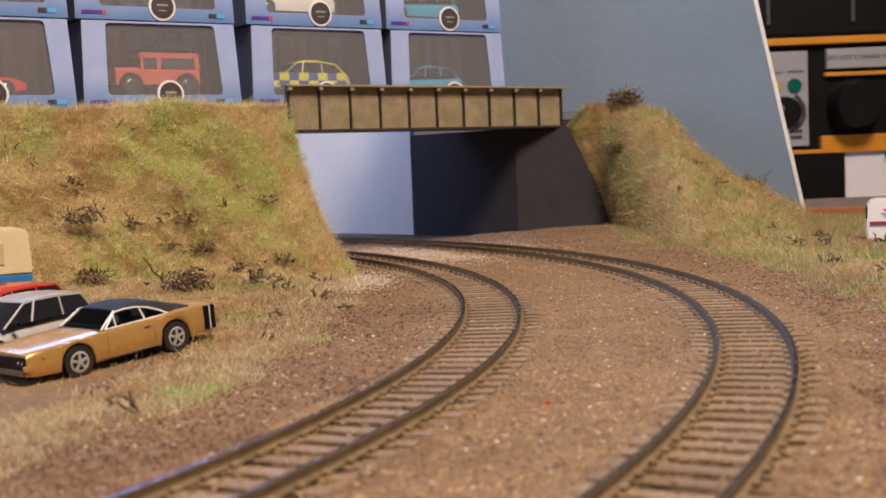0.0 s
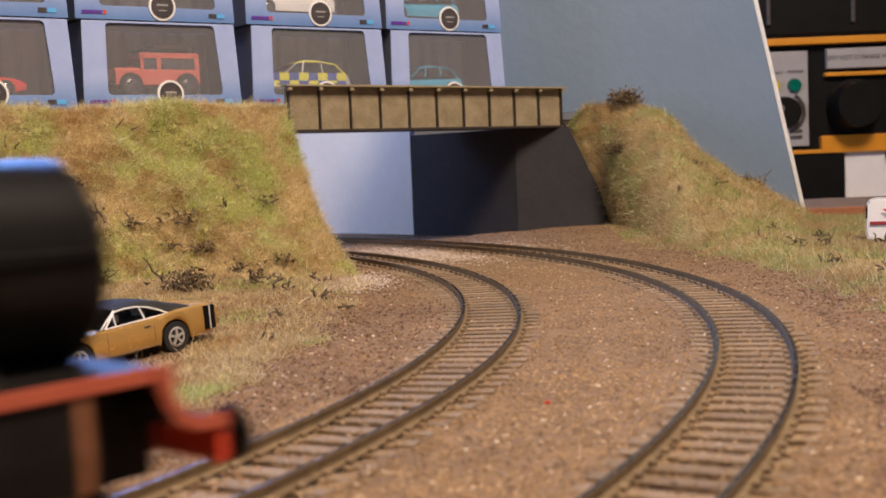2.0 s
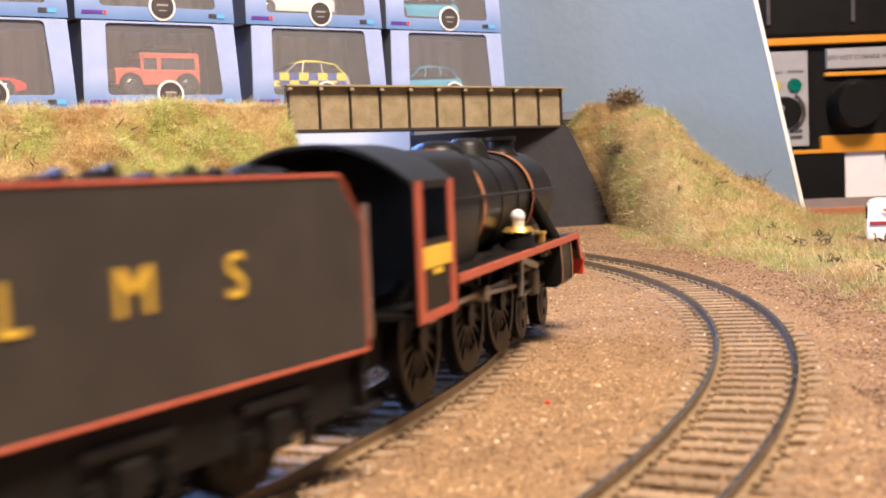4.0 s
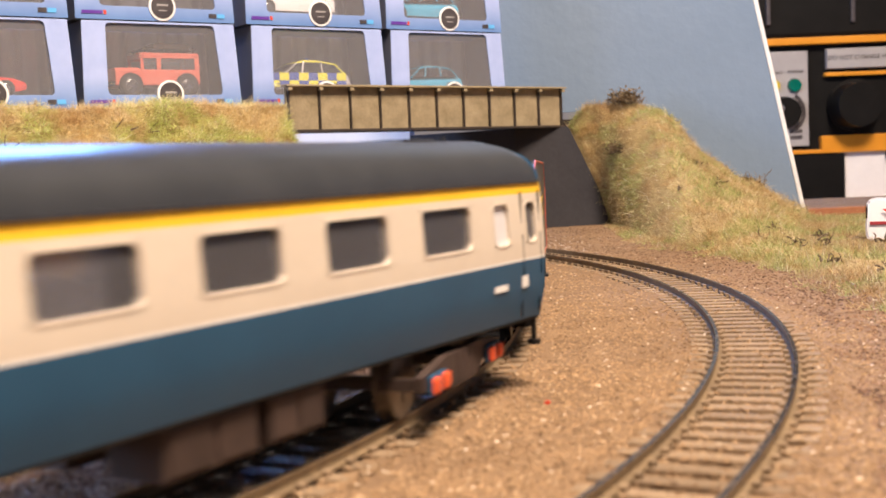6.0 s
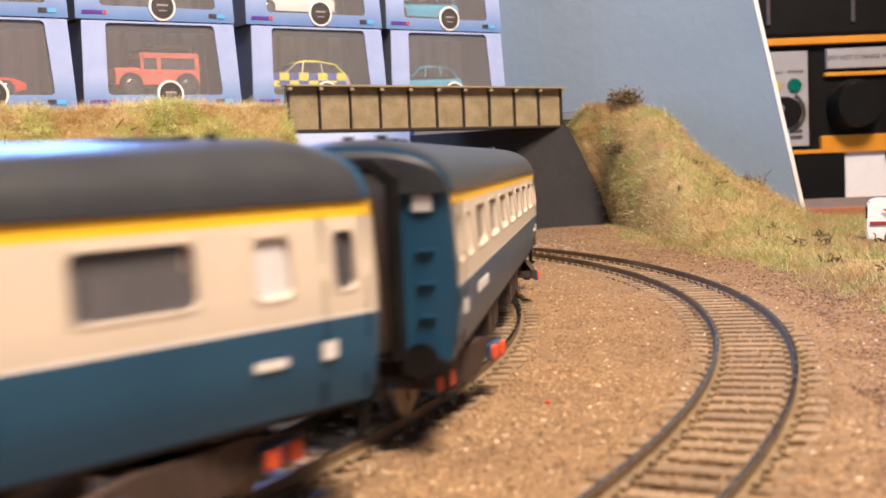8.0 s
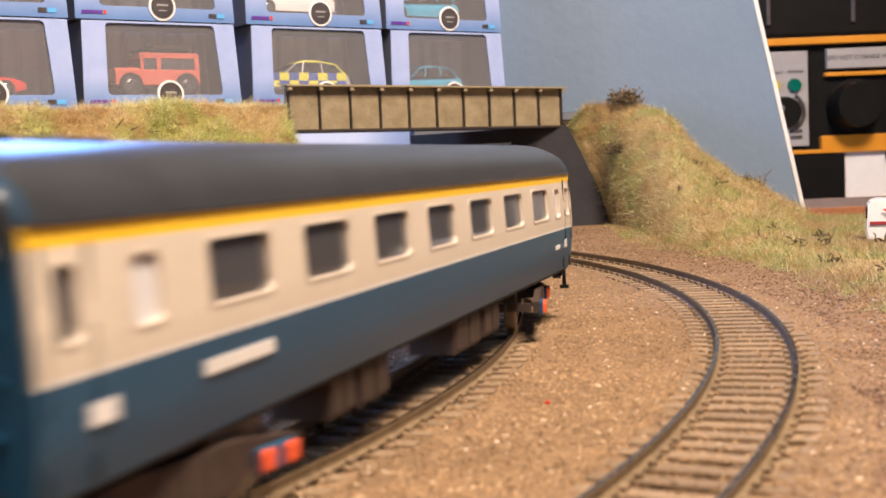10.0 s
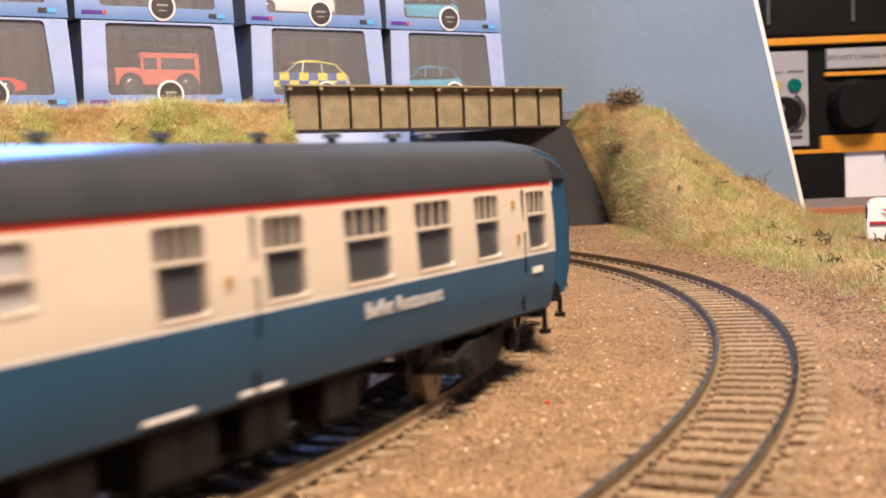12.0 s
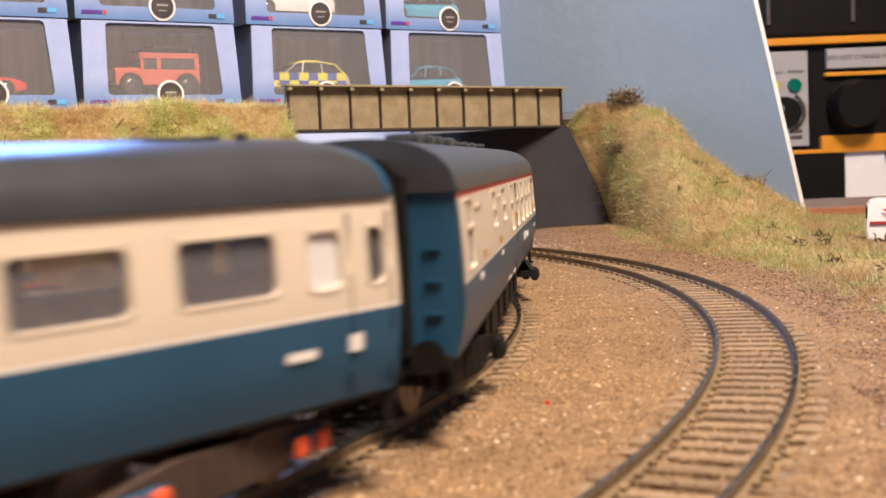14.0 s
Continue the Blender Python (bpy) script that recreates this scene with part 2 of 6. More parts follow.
    "hi_vis": surface("fluorescent_yellow", (0.78, 0.74, 0.04), (0.84, 0.80, 0.07), 150, 0.4),
    "check_blue": surface("livery_blue", (0.05, 0.09, 0.38), (0.07, 0.12, 0.44), 150, 0.35),
    "caravan_cream": surface("cream_paint", (0.74, 0.62, 0.36), (0.80, 0.68, 0.42), 120, 0.4),
    "caravan_blue": surface("mid_blue_paint", (0.03, 0.17, 0.46), (0.045, 0.21, 0.52), 120, 0.35),
    "maroon": surface("maroon_stripe", (0.28, 0.03, 0.04), (0.34, 0.05, 0.05), 120, 0.45),
    "lamp_green": surface("dark_green_lens", (0.0, 0.10, 0.07), (0.0, 0.14, 0.10), 100, 0.2),
    "lamp_amber": surface("amber_lens", (0.55, 0.42, 0.02), (0.65, 0.5, 0.03), 100, 0.2),
    "badge": surface("dark_badge_print", (0.05, 0.045, 0.05), (0.09, 0.08, 0.085), 150, 0.4),
    "purple": surface("purple_print", (0.10, 0.03, 0.30), (0.13, 0.05, 0.36), 150, 0.4),
    "cyan_print": surface("light_blue_print", (0.10, 0.42, 0.85), (0.14, 0.48, 0.9), 150, 0.4),
}
for nm in ("black_paint", "under_black", "black_plastic"):
    M[nm].node_tree.nodes["Principled BSDF"].inputs["Specular IOR Level"].default_value = 0.18


# ---- mesh helpers ----
def mesh_ob(name, verts, faces, mats, parent=None, mi=None, smooth=False):
    me = bpy.data.meshes.new(name)
    me.from_pydata([tuple(v) for v in verts], [], [tuple(f) for f in faces])
    for m in mats if isinstance(mats, (list, tuple)) else [mats]:
        me.materials.append(M[m])
    if mi is not None:
        me.polygons.foreach_set("material_index", np.array(mi, dtype=np.int32))
    if smooth:
        me.polygons.foreach_set("use_smooth", np.ones(len(me.polygons), dtype=bool))
    me.update()
    ob = new(name, me)
    if parent:
        ob.parent = parent
    return ob


def part(name, bm, material, parent=None, label="", smooth=False):
    bmesh.ops.recalc_face_normals(bm, faces=bm.faces)
    me = bpy.data.meshes.new(name)
    bm.to_mesh(me)
    bm.free()
    for m in material if isinstance(material, (list, tuple)) else [material]:
        me.materials.append(M[m])
    if smooth:
        me.polygons.foreach_set("use_smooth", np.ones(len(me.polygons), dtype=bool))
        me.set_sharp_from_angle(angle=radians(40))
    ob = new(name, me)
    if parent:
        ob.parent = parent
    if label:
        ob["label"] = label
    return ob


def empty(name, m, label, category, group="", kind=""):
    ob = new(name)
    ob.empty_display_size = 0.01
    ob.matrix_basis = m
    return tagged(ob, label, category, group, kind)


def box(bm, cx, cy, cz, sx, sy, sz, bevel=0.0, m=None, mi=0):
    r = bmesh.ops.create_cube(bm, size=1.0)
    vs = r["verts"]
    mat = Matrix.Translation((cx, cy, cz)) @ (m or Matrix()) @ Matrix.Diagonal((sx, sy, sz, 1))
    bmesh.ops.transform(bm, matrix=mat, verts=vs)
    fs = {f for v in vs for f in v.link_faces}
    if bevel:
        es = list({e for v in vs for e in v.link_edges})
        r = bmesh.ops.bevel(bm, geom=es, offset=bevel, segments=2, affect="EDGES", profile=0.6)
        fs = {f for f in fs if f.is_valid} | set(r["faces"])
    for f in fs:
        f.material_index = mi
    return vs


def cyl(bm, p0, p1, r0, r1=None, seg=16, caps=True, mi=0):
    a, b = Vector(p0), Vector(p1)
    d = b - a
    q = d.to_track_quat("Z", "Y").to_matrix().to_4x4()
    r = bmesh.ops.create_cone(bm, cap_ends=caps, segments=seg, radius1=r0, radius2=r0 if r1 is None else r1, depth=d.length,
                              matrix=Matrix.Translation((a + b) / 2) @ q)
    for f in {f for v in r["verts"] for f in v.link_faces}:
        f.material_index = mi
    return r["verts"]


def ball(bm, c, r, sx=1, sy=1, sz=1, u=12, v=8):
    bmesh.ops.create_uvsphere(bm, u_segments=u, v_segments=v, radius=r, matrix=Matrix.Translation(c) @ Matrix.Diagonal((sx, sy, sz, 1)))


def loft(bm, rings, close=True, caps=True, mi=0):
    """Skin rings of equal length."""
    vs = [[bm.verts.new(p) for p in ring] for ring in rings]
    n = len(rings[0])
    for a, b in zip(vs, vs[1:]):
        for i in range(n if close else n - 1):
            f = bm.faces.new((a[i], a[(i + 1) % n], b[(i + 1) % n], b[i]))
            f.material_index = mi
    if caps and close:
        for ring in (vs[0], vs[-1]):
            f = bm.faces.new(ring)
            f.material_index = mi
    return vs


def extrude_poly(bm, pts, depth_vec, mi=0):
    a = [Vector(p) for p in pts]
    d = Vector(depth_vec)
    loft(bm, [a, [p + d for p in a]], mi=mi)


# ---- the line of the two tracks ----
class Line:
    """Straight, then an arc, then straight again; s is the length along it, 0 beside the arc's centre."""

    def __init__(self, cx, cy, radius, a0, a1):
        self.c, self.r, self.a0, self.a1 = Vector((cx, cy)), radius, a0, a1

    def at(self, s, off=0.0):
        a = min(max(s / self.r, self.a0), self.a1)
        over = s - a * self.r
        out = Vector((math.cos(a), math.sin(a)))
        fw = Vector((-out.y, out.x))
        return self.c + out * (self.r + off) + fw * over, fw


INNER = Line(-0.46317, 0.38451, 0.47781, -0.95, 1.75)
OUTER = Line(-0.42708, 0.39545, 0.51328, -0.95, 1.75)


def chord(line, s, half):
    a, _ = line.at(s - half)
    b, _ = line.at(s + half)
    mid, d = (a + b) / 2, b - a
    return mid, math.degrees(math.atan2(d.y, d.x))


# ---- room ----
def room():
    def slab(name, lo, hi, mat, label):
        bm = bmesh.new()
        box(bm, *[(a + b) / 2 for a, b in zip(lo, hi)], *[b - a for a, b in zip(lo, hi)])
        return tagged(part(name, bm, mat), label, name.split("_")[0], kind="structure")
    slab("floor", (-2.6, -2.2, -1.04), (2.2, 2.6, -1.0), "carpet", "dark grey carpet of the railway room")
    slab("ceiling", (-2.6, -2.2, 1.5), (2.2, 2.6, 1.54), "room", "plain painted ceiling of the room")
    slab("wall_north", (-2.6, 2.6, -1.0), (2.2, 2.68, 1.5), "room", "plain painted wall behind the layout")
    slab("wall_south", (-2.6, -2.28, -1.0), (2.2, -2.2, 1.5), "room", "plain painted wall of the room")
    slab("wall_east", (2.2, -2.2, -1.0), (2.28, 2.6, 1.5), "room", "plain painted wall of the room")
    slab("wall_west", (-2.68, -2.2, -1.0), (-2.6, 2.6, 1.5), "room", "plain painted wall of the room")
    bm = bmesh.new()
    box(bm, -0.6, 0.15, -0.031, 2.6, 2.7, 0.024, 0.002)
    tagged(part("baseboard", bm, "wood"), "pine baseboard under the model railway", "baseboard", kind="structure")
    for x in (-1.8, 0.6):
        for y in (-1.1, 1.4):
            bm = bmesh.new()
            box(bm, x, y, -0.5215, 0.06, 0.06, 0.957, 0.003)
            tagged(part("table_leg", bm, "wood"), "square pine leg under the railway baseboard", "table leg", "legs of the baseboard")


def smooth01(t):
    t = min(1, max(0, t))
    return t * t * (3 - 2 * t)


def lump(x, y, k, amp):
    return amp * noise.noise(Vector((x * k, y * k, 3.7)))


def verge(x, y):
    """How far a spot is onto the raised verge inside the curve, 0 to 1."""
    d = INNER.r - math.hypot(x - INNER.c.x, y - INNER.c.y)
    return smooth01((d - 0.026) / 0.10) if y > -0.2 and x < 0.05 else 0.0


def ground_z(x, y):
    v = verge(x, y)
    z = -0.0036 + lump(x, y, 40, 0.0006) + lump(x, y, 160, 0.0003)
    z += v * (-0.005 + 0.011 * smooth01((y - 0.27) / 0.22))
    r = math.hypot(x - OUTER.c.x, y - OUTER.c.y) - OUTER.r
    if x > 0.02:
        z += 0.006 * smooth01((r - 0.03) / 0.09) * smooth01((y - 0.15) / 0.2) * smooth01((0.80 - y) / 0.05)
    for ln in (INNER, OUTER):
        q = abs(math.hypot(x - ln.c.x, y - ln.c.y) - ln.r)
        if q < 0.0185:
            bed = -0.0036 + lump(x, y, 90, 0.0004) + (0.0008 + lump(x + 3, y, 55, 0.0007)) * smooth01((q - 0.0100) / 0.003)
            z = bed + (z - bed) * smooth01((q - 0.0155) / 0.003)
    return z


def ground():
    xs = np.concatenate([np.linspace(-1.9, -0.4, 24), np.arange(-0.39, 0.36, 0.0036), np.linspace(0.37, 0.7, 8)])
    ys = np.concatenate([np.linspace(-1.2, 0.06, 22), np.arange(0.07, 0.93, 0.0036), np.linspace(0.94, 1.155, 6)])
    vs = [(x, y, ground_z(x, y)) for y in ys for x in xs]
    w = len(xs)
    fs = [(j * w + i, j * w + i + 1, (j + 1) * w + i + 1, (j + 1) * w + i) for j in range(len(ys) - 1) for i in range(w - 1)]
    tagged(mesh_ob("ground", vs, fs, "ballast", smooth=True), "brown scatter-covered ground of the railway layout", "ground", kind="structure")


def track(line, s0, s1, label):
    tr = empty("railway_track", Matrix(), label, "railway track", "curved tracks")
    head, web, foot = 0.00042, 0.00022, 0.0011
    prof = [(-head, 0), (head, 0), (head, -0.0006), (web, -0.0009), (web, -0.0019), (foot, -0.0022), (foot, -0.0026), (-foot, -0.0026), (-foot, -0.0022), (-web, -0.0019), (-web, -0.0009), (-head, -0.0006)]
    ss = np.concatenate([np.arange(s0, -0.46, 0.05), np.arange(-0.46, 0.86, 0.004), np.arange(0.86, s1, 0.05)])
    for off in (-0.0086, 0.0086):
        vs, fs, mi = [], [], []
        for s in ss:
            for u, z in prof:
                q, _ = line.at(s, off + u)
                vs.append((q.x, q.y, z))
        n = len(prof)
        for k in range(len(ss) - 1):
            for i in range(n):
                fs.append((k * n + i, k * n + (i + 1) % n, (k + 1) * n + (i + 1) % n, (k + 1) * n + i))
                mi.append(1 if i == 0 else 0)
        ob = mesh_ob("rail", vs, fs, ["rail", "rail_top"], tr, mi)
        ob["label"] = "weathered nickel rail"
    # one sleeper with its four rail chairs, shared by all
    bm = bmesh.new()
    box(bm, 0, 0, -0.0034, 0.0039, 0.0298, 0.0016, 0.00015)
    for off in (-0.0086, 0.0086):
        for sgn in (-1, 1):
            box(bm, 0, off + sgn * 0.0015, -0.00225, 0.0019, 0.0012, 0.0010)
    proto = part("sleeper", bm, "sleeper", tr)
    pitch, first = 0.0076, True
    rest_v, rest_f = [], []
    lo, hi = -0.42, 0.80
    base = [(v.co.copy()) for v in proto.data.vertices]
    polys = [tuple(p.vertices) for p in proto.data.polygons]
    s = s0 + 0.02
    while s < s1 - 0.02:
        q, fw = line.at(s)
        m = Matrix.Translation((q.x, q.y, 0)) @ Matrix.Rotation(math.atan2(fw.y, fw.x) + random.gauss(0, 0.006), 4, "Z")
        if lo < s < hi:
            ob = proto if first else new("sleeper", proto.data)
            first = False
            ob.parent = tr
            ob.matrix_basis = m
        else:
            k = len(rest_v)
            rest_v += [m @ c for c in base]
            rest_f += [tuple(i + k for i in p) for p in polys]
        s += pitch + random.gauss(0, 0.00012)
    tagged(mesh_ob("sleeper_row", rest_v, rest_f, "sleeper", tr), kind="stuff")


def shards(name, spots, size, mat, label, flat=0.7):
    """Many small stones in one mesh."""
    vs, fs = [], []
    for x, y, z in spots:
        k = len(vs)
        r = size * random.uniform(0.45, 1.3)
        a = random.uniform(0, 6.28)
        for i in range(4):
            t = a + i * 1.57 + random.uniform(-0.4, 0.4)
            rr = r * random.uniform(0.7, 1.2)
            vs.append((x + rr * math.cos(t), y + rr * math.sin(t), z + random.uniform(-0.3, 0.2) * r))
        vs.append((x + random.uniform(-0.3, 0.3) * r, y + random.uniform(-0.3, 0.3) * r, z + r * flat))
        for i in range(4):
            fs.append((k + i, k + (i + 1) % 4, k + 4))
    return tagged(mesh_ob(name, vs, fs, mat), label, "ballast", kind="stuff")


def in_rail(x, y):
    for ln in (INNER, OUTER):
        d = abs(math.hypot(x - ln.c.x, y - ln.c.y) - ln.r)
        if abs(d - 0.0086) < 0.0013:
            return True
    return False


def ballast():
    spots, soil, pale = [], [], []
    rnd = random.Random(4)
    for _ in range(150000):
        y = 0.10 + 0.75 * rnd.random() ** 1.7
        x = rnd.uniform(-0.42 * y - 0.01, 0.42 * y + 0.01)
        r1 = math.hypot(x - INNER.c.x, y - INNER.c.y) - INNER.r
        r2 = math.hypot(x - OUTER.c.x, y - OUTER.c.y) - OUTER.r
        d = min(abs(r1), abs(r2))
        if abs(d - 0.0086) < 0.0013 or verge(x, y) > 0.75 or (abs(x + 0.03) < 0.14 and y > 0.85):
            continue
        z = ground_z(x, y) + 0.0001
        if d < 0.0145:
            if rnd.random() < 0.6:
                continue
            z = max(z, -0.0026 if rnd.random() < 0.5 else z)
        patch = noise.noise(Vector((x * 30, y * 30, 1.3))) * 0.02
        (soil if (r1 + patch < -0.012 or r2 - patch > 0.024) and rnd.random() < 0.85 else spots).append((x, y, z))
    shards("ballast_scatter", spots, 0.00050, "stones", "loose brown cork ballast spread between the tracks", 0.55)
    shards("soil_scatter", soil, 0.00056, "soil", "loose dark brown soil crumbs beside the tracks", 0.6)
    for _ in range(7500):
        x, y = rnd.gauss(-0.008, 0.03), rnd.gauss(0.645, 0.035)
        if not in_rail(x, y) and abs(math.hypot(x - OUTER.c.x, y - OUTER.c.y) - OUTER.r) > 0.016 and abs(math.hypot(x - INNER.c.x, y - INNER.c.y) - INNER.r) > 0.016 and y < 0.72:
            pale.append((x, y, ground_z(x, y) + 0.0002))
    for _ in range(1800):
        x, y = rnd.gauss(-0.038, 0.008), rnd.gauss(0.50, 0.02)
        if INNER.r - math.hypot(x - INNER.c.x, y - INNER.c.y) > 0.016:
            pale.append((x, y, ground_z(x, y) + 0.0002))
    shards("pale_ballast", pale, 0.0006, "pale_stones", "pale loose stone ballast below the bridge")


def red_fleck():
    """A scrap of red paint dropped on the ballast."""
    bm = bmesh.new()
    extrude_poly(bm, [(-0.0006, -0.0003, 0), (0.0005, -0.0005, 0), (0.0007, 0.0003, 0), (-0.0002, 0.0005, 0)], (0.0001, 0, 0.0006))
    ob = part("paint_fleck", bm, "buffer_red")
    ob.location = (0.0196, 0.2356, ground_z(0.0196, 0.2356))
    tagged(ob, "tiny red fleck lying on the brown ballast", "fleck")


# ---- banks ----
def rough_ground(q, k):
    return noise.noise(q * k) + 0.5 * noise.noise(q * k * 2.7 + Vector((4, 1, 7)))


def bank_left_point(u, v):
    """u along the bank from its end at the bridge (0) away (1), v from its foot (0) to its top (1)."""
    foot = Vector((-0.0475, 0.535))
    along = Vector((-0.80, -0.60)).lerp(Vector((-0.93, -0.37)), min(1, u * 1.3)).normalized()
    q = foot + along * (u * 0.62)
    q += Vector((-0.42, 0.90)).normalized() * (0.072 * (v ** 0.9))
    flare = max(0, 1 - v / 0.4) ** 2 * max(0, 1 - u / 0.12)
    q += Vector((0.008, -0.004)) * flare
    z0 = -0.004 + 0.006 * smooth01(u * 4)
    z = z0 + (0.0765 - z0) * (v ** 0.92)
    n = rough_ground(Vector((q.x, q.y, z)), 34) + 0.35 * noise.noise(Vector((q.x, q.y, z)) * 190)
    k = min(1, u * 14)
    return Vector((q.x + 0.003 * n * k, q.y - 0.006 * n * k, z + 0.0035 * n * v))


def bank_right_point(u, v):
    """u from the bridge wing wall (0) outward along the track (1), v from foot (0) to the back (1)."""
    a = 0.44 - 0.72 * u
    r = OUTER.r + 0.054 + 0.012 * math.sin(u * 9) * 0.4
    foot = Vector((OUTER.c.x + r * math.cos(a), OUTER.c.y + r * math.sin(a)))
    foot = Vector((0.1125, 0.7685)).lerp(foot, smooth01(u / 0.24))
    if u < 0.50:
        t = u / 0.50
        top = Vector((0.0835, 0.772)).lerp(Vector((0.246, 0.790)), t)
        zt = float(np.interp(t, (0, 0.1, 0.22, 0.33, 0.46, 0.54, 0.63, 0.77, 0.93, 1), (0.069, 0.077, 0.082, 0.078, 0.061, 0.046, 0.034, 0.022, 0.006, -0.002)))
    else:
        t = (u - 0.50) / 0.50
        top = Vector((0.246, 0.790)).lerp(Vector((0.262, 0.640)), smooth01(t * 5)) + Vector((0.24, -0.34)) * max(0, t - 0.1)
        zt = -0.002
    zf = -0.0036
    q = foot.lerp(top, v)
    z = zf + 0.005 * smooth01(v * 5) + (zt - zf - 0.005) * smooth01(v) ** 0.9
    n = rough_ground(Vector((q.x, q.y, z)), 32) + 0.6 * noise.noise(Vector((q.x, q.y, z)) * 110)
    return Vector((q.x, q.y - 0.005 * n * v, z + 0.005 * n * (0.15 + v * (1 - 0.6 * (u > 0.5)))))


def bank(name, fn, nu, nv, label, back):
    vs, fs = [], []
    for j in range(nv + 1):
        for i in range(nu + 1):
            vs.append(fn(i / nu, j / nv))
    w = nu + 1
    fs = [(j * w + i, j * w + i + 1, (j + 1) * w + i + 1, (j + 1) * w + i) for j in range(nv) for i in range(nu)]
    # flat top going back, rear and ends down to the ground
    k = len(vs)
    for i in range(w):
        t = vs[nv * w + i]
        vs.append(Vector((t.x + back[0], t.y + back[1], t.z)))
    fs += [(nv * w + i, nv * w + i + 1, k + i + 1, k + i) for i in range(nu)]
    b = len(vs)
    for i in range(w):
        t = vs[k + i]
        vs.append(Vector((t.x, t.y, -0.006)))
    fs += [(k + i, k + i + 1, b + i + 1, b + i) for i in range(nu)]
    for i in (0, nu):
        fs.append(tuple([j * w + i for j in range(nv + 1)] + [k + i, b + i]))
    return tagged(mesh_ob(name, vs, fs, "earth", smooth=False), label, "embankment", kind="structure")


def blades(name, roots, length, mat, label, seed=9, lay=0.6):
    """Static grass: each blade one bent sliver of three faces."""
    g = np.random.default_rng(seed)
    p = np.array([tuple(r[0]) for r in roots])
    n = np.array([tuple(r[1]) for r in roots])
    k = len(p)

    def unit(v):
        return v / np.maximum(np.linalg.norm(v, axis=1, keepdims=True), 1e-9)
    ln = (length * g.uniform(0.45, 1.35, k))[:, None]
    d = unit(n * 0.7 + g.normal(0, 1, (k, 3)) * (lay, lay, lay * 0.85) + (0, 0, 0.08))
    side = unit(np.cross(d, g.normal(0, 1, (k, 3)))) * g.uniform(0.00005, 0.00012, k)[:, None]
    tip = p + d * ln + (g.normal(0, 0.22, (k, 3)) + (0, 0, -0.2)) * ln * 0.25
    mid = p + d * ln * 0.55
    co = np.stack([p - side, p + side, mid + side * 0.8, mid - side * 0.8, tip], axis=1).reshape(-1, 3)
    tri = (np.array([0, 1, 2, 0, 2, 3, 3, 2, 4])[None, :] + 5 * np.arange(k)[:, None]).ravel()
    me = bpy.data.meshes.new(name)
    me.vertices.add(len(co))
    me.vertices.foreach_set("co", co.astype(np.float32).ravel())
    me.loops.add(len(tri))
    me.loops.foreach_set("vertex_index", tri.astype(np.int32))
    me.polygons.add(len(tri) // 3)
    me.polygons.foreach_set("loop_start", np.arange(0, len(tri), 3, dtype=np.int32))
    me.update(calc_edges=True)
    me.materials.append(M[mat])
    return tagged(new(name, me), label, "grass", kind="stuff")


def surface_roots(fn, count, rnd, umax=1.0, vmax=1.0, bare=0.0):
    """Spots and upward normals over a bank; bare thins the cover on worn patches and near the foot."""
    nu, nv = 120, 40
    grid = [[fn(umax * i / nu, vmax * j / nv) for j in range(nv + 1)] for i in range(nu + 1)]
    out = []
    while len(out) < count:
        i, j = rnd.randrange(nu), rnd.randrange(nv)
        a, b, c, d = rnd.random(), rnd.random(), grid[i + 1][j] - grid[i][j], grid[i][j + 1] - grid[i][j]
        p = grid[i][j] + c * a + d * b
        if bare:
            worn = noise.noise(p * 55) + 0.8 * noise.noise(p * 120)
            if rnd.random() < bare * (0.25 + 1.1 * worn + 0.55 * (1 - 2 * (j + b) / nv)):
                continue
        n = c.cross(d)
        n = n.normalized() if n.length > 0 else Vector((0, -0.7, 0.7))
        out.append((p, -n if n.z < 0 else n))
    return out


def banks():
    bank("embankment_left", bank_left_point, 90, 24, "grassy embankment rising to the girder bridge", (-0.03, 0.05))
    bank("embankment_right", bank_right_point, 70, 24, "grassy embankment falling away from the bridge abutment", (0.0, 0.02))
    rnd = random.Random(21)
    roots = surface_roots(bank_left_point, 120000, rnd, 0.42, bare=0.6)
    for _ in range(5000):
        v = rnd.random()
        roots.append((bank_left_point(0, v) + Vector((-0.03, 0.05, 0)) * rnd.random() * 0.15, Vector((0.9, -0.2, 0.35))))
    for _ in range(9000):
        u = rnd.random() * 0.42
        p = bank_left_point(u, 1.0) + Vector((-0.03, 0.05, 0)) * rnd.random() * 0.4
        roots.append((p, Vector((0, -0.2, 1))))
    blades("bank_grass", roots, 0.0050, "grass", "straw and olive static grass on the embankment", 9, 0.95)
    roots = surface_roots(bank_right_point, 72000, rnd, 0.9, bare=0.5)
    blades("far_bank_grass", roots, 0.0050, "grass_shade", "straw and green static grass beside the abutment", 10, 0.95)
    roots = []
    while len(roots) < 60000:
        y = rnd.uniform(0.30, 0.74)
        x = rnd.uniform(0.10, 0.30)
        edge = math.hypot(x - OUTER.c.x, y - OUTER.c.y) - OUTER.r - 0.041 - 0.075 * max(0, y - 0.36) + 0.016 * noise.noise(Vector((x * 45, y * 45, 0)))
        if edge < 0 or x > 0.42 * y + 0.01 or rnd.random() > 0.12 + edge / 0.014 or (abs(x - 0.2215) < 0.034 and abs(y - 0.536 + 0.32 * (x - 0.2215)) < 0.015):
            continue
        roots.append((Vector((x, y, ground_z(x, y))), Vector((0, 0, 1))))
    blades("low_grass", roots, 0.0034, "grass_shade", "low straw and olive static grass on the flat ground", 11, 0.9)
    roots = []
    while len(roots) < 52000:
        y = rnd.uniform(0.15, 0.56)
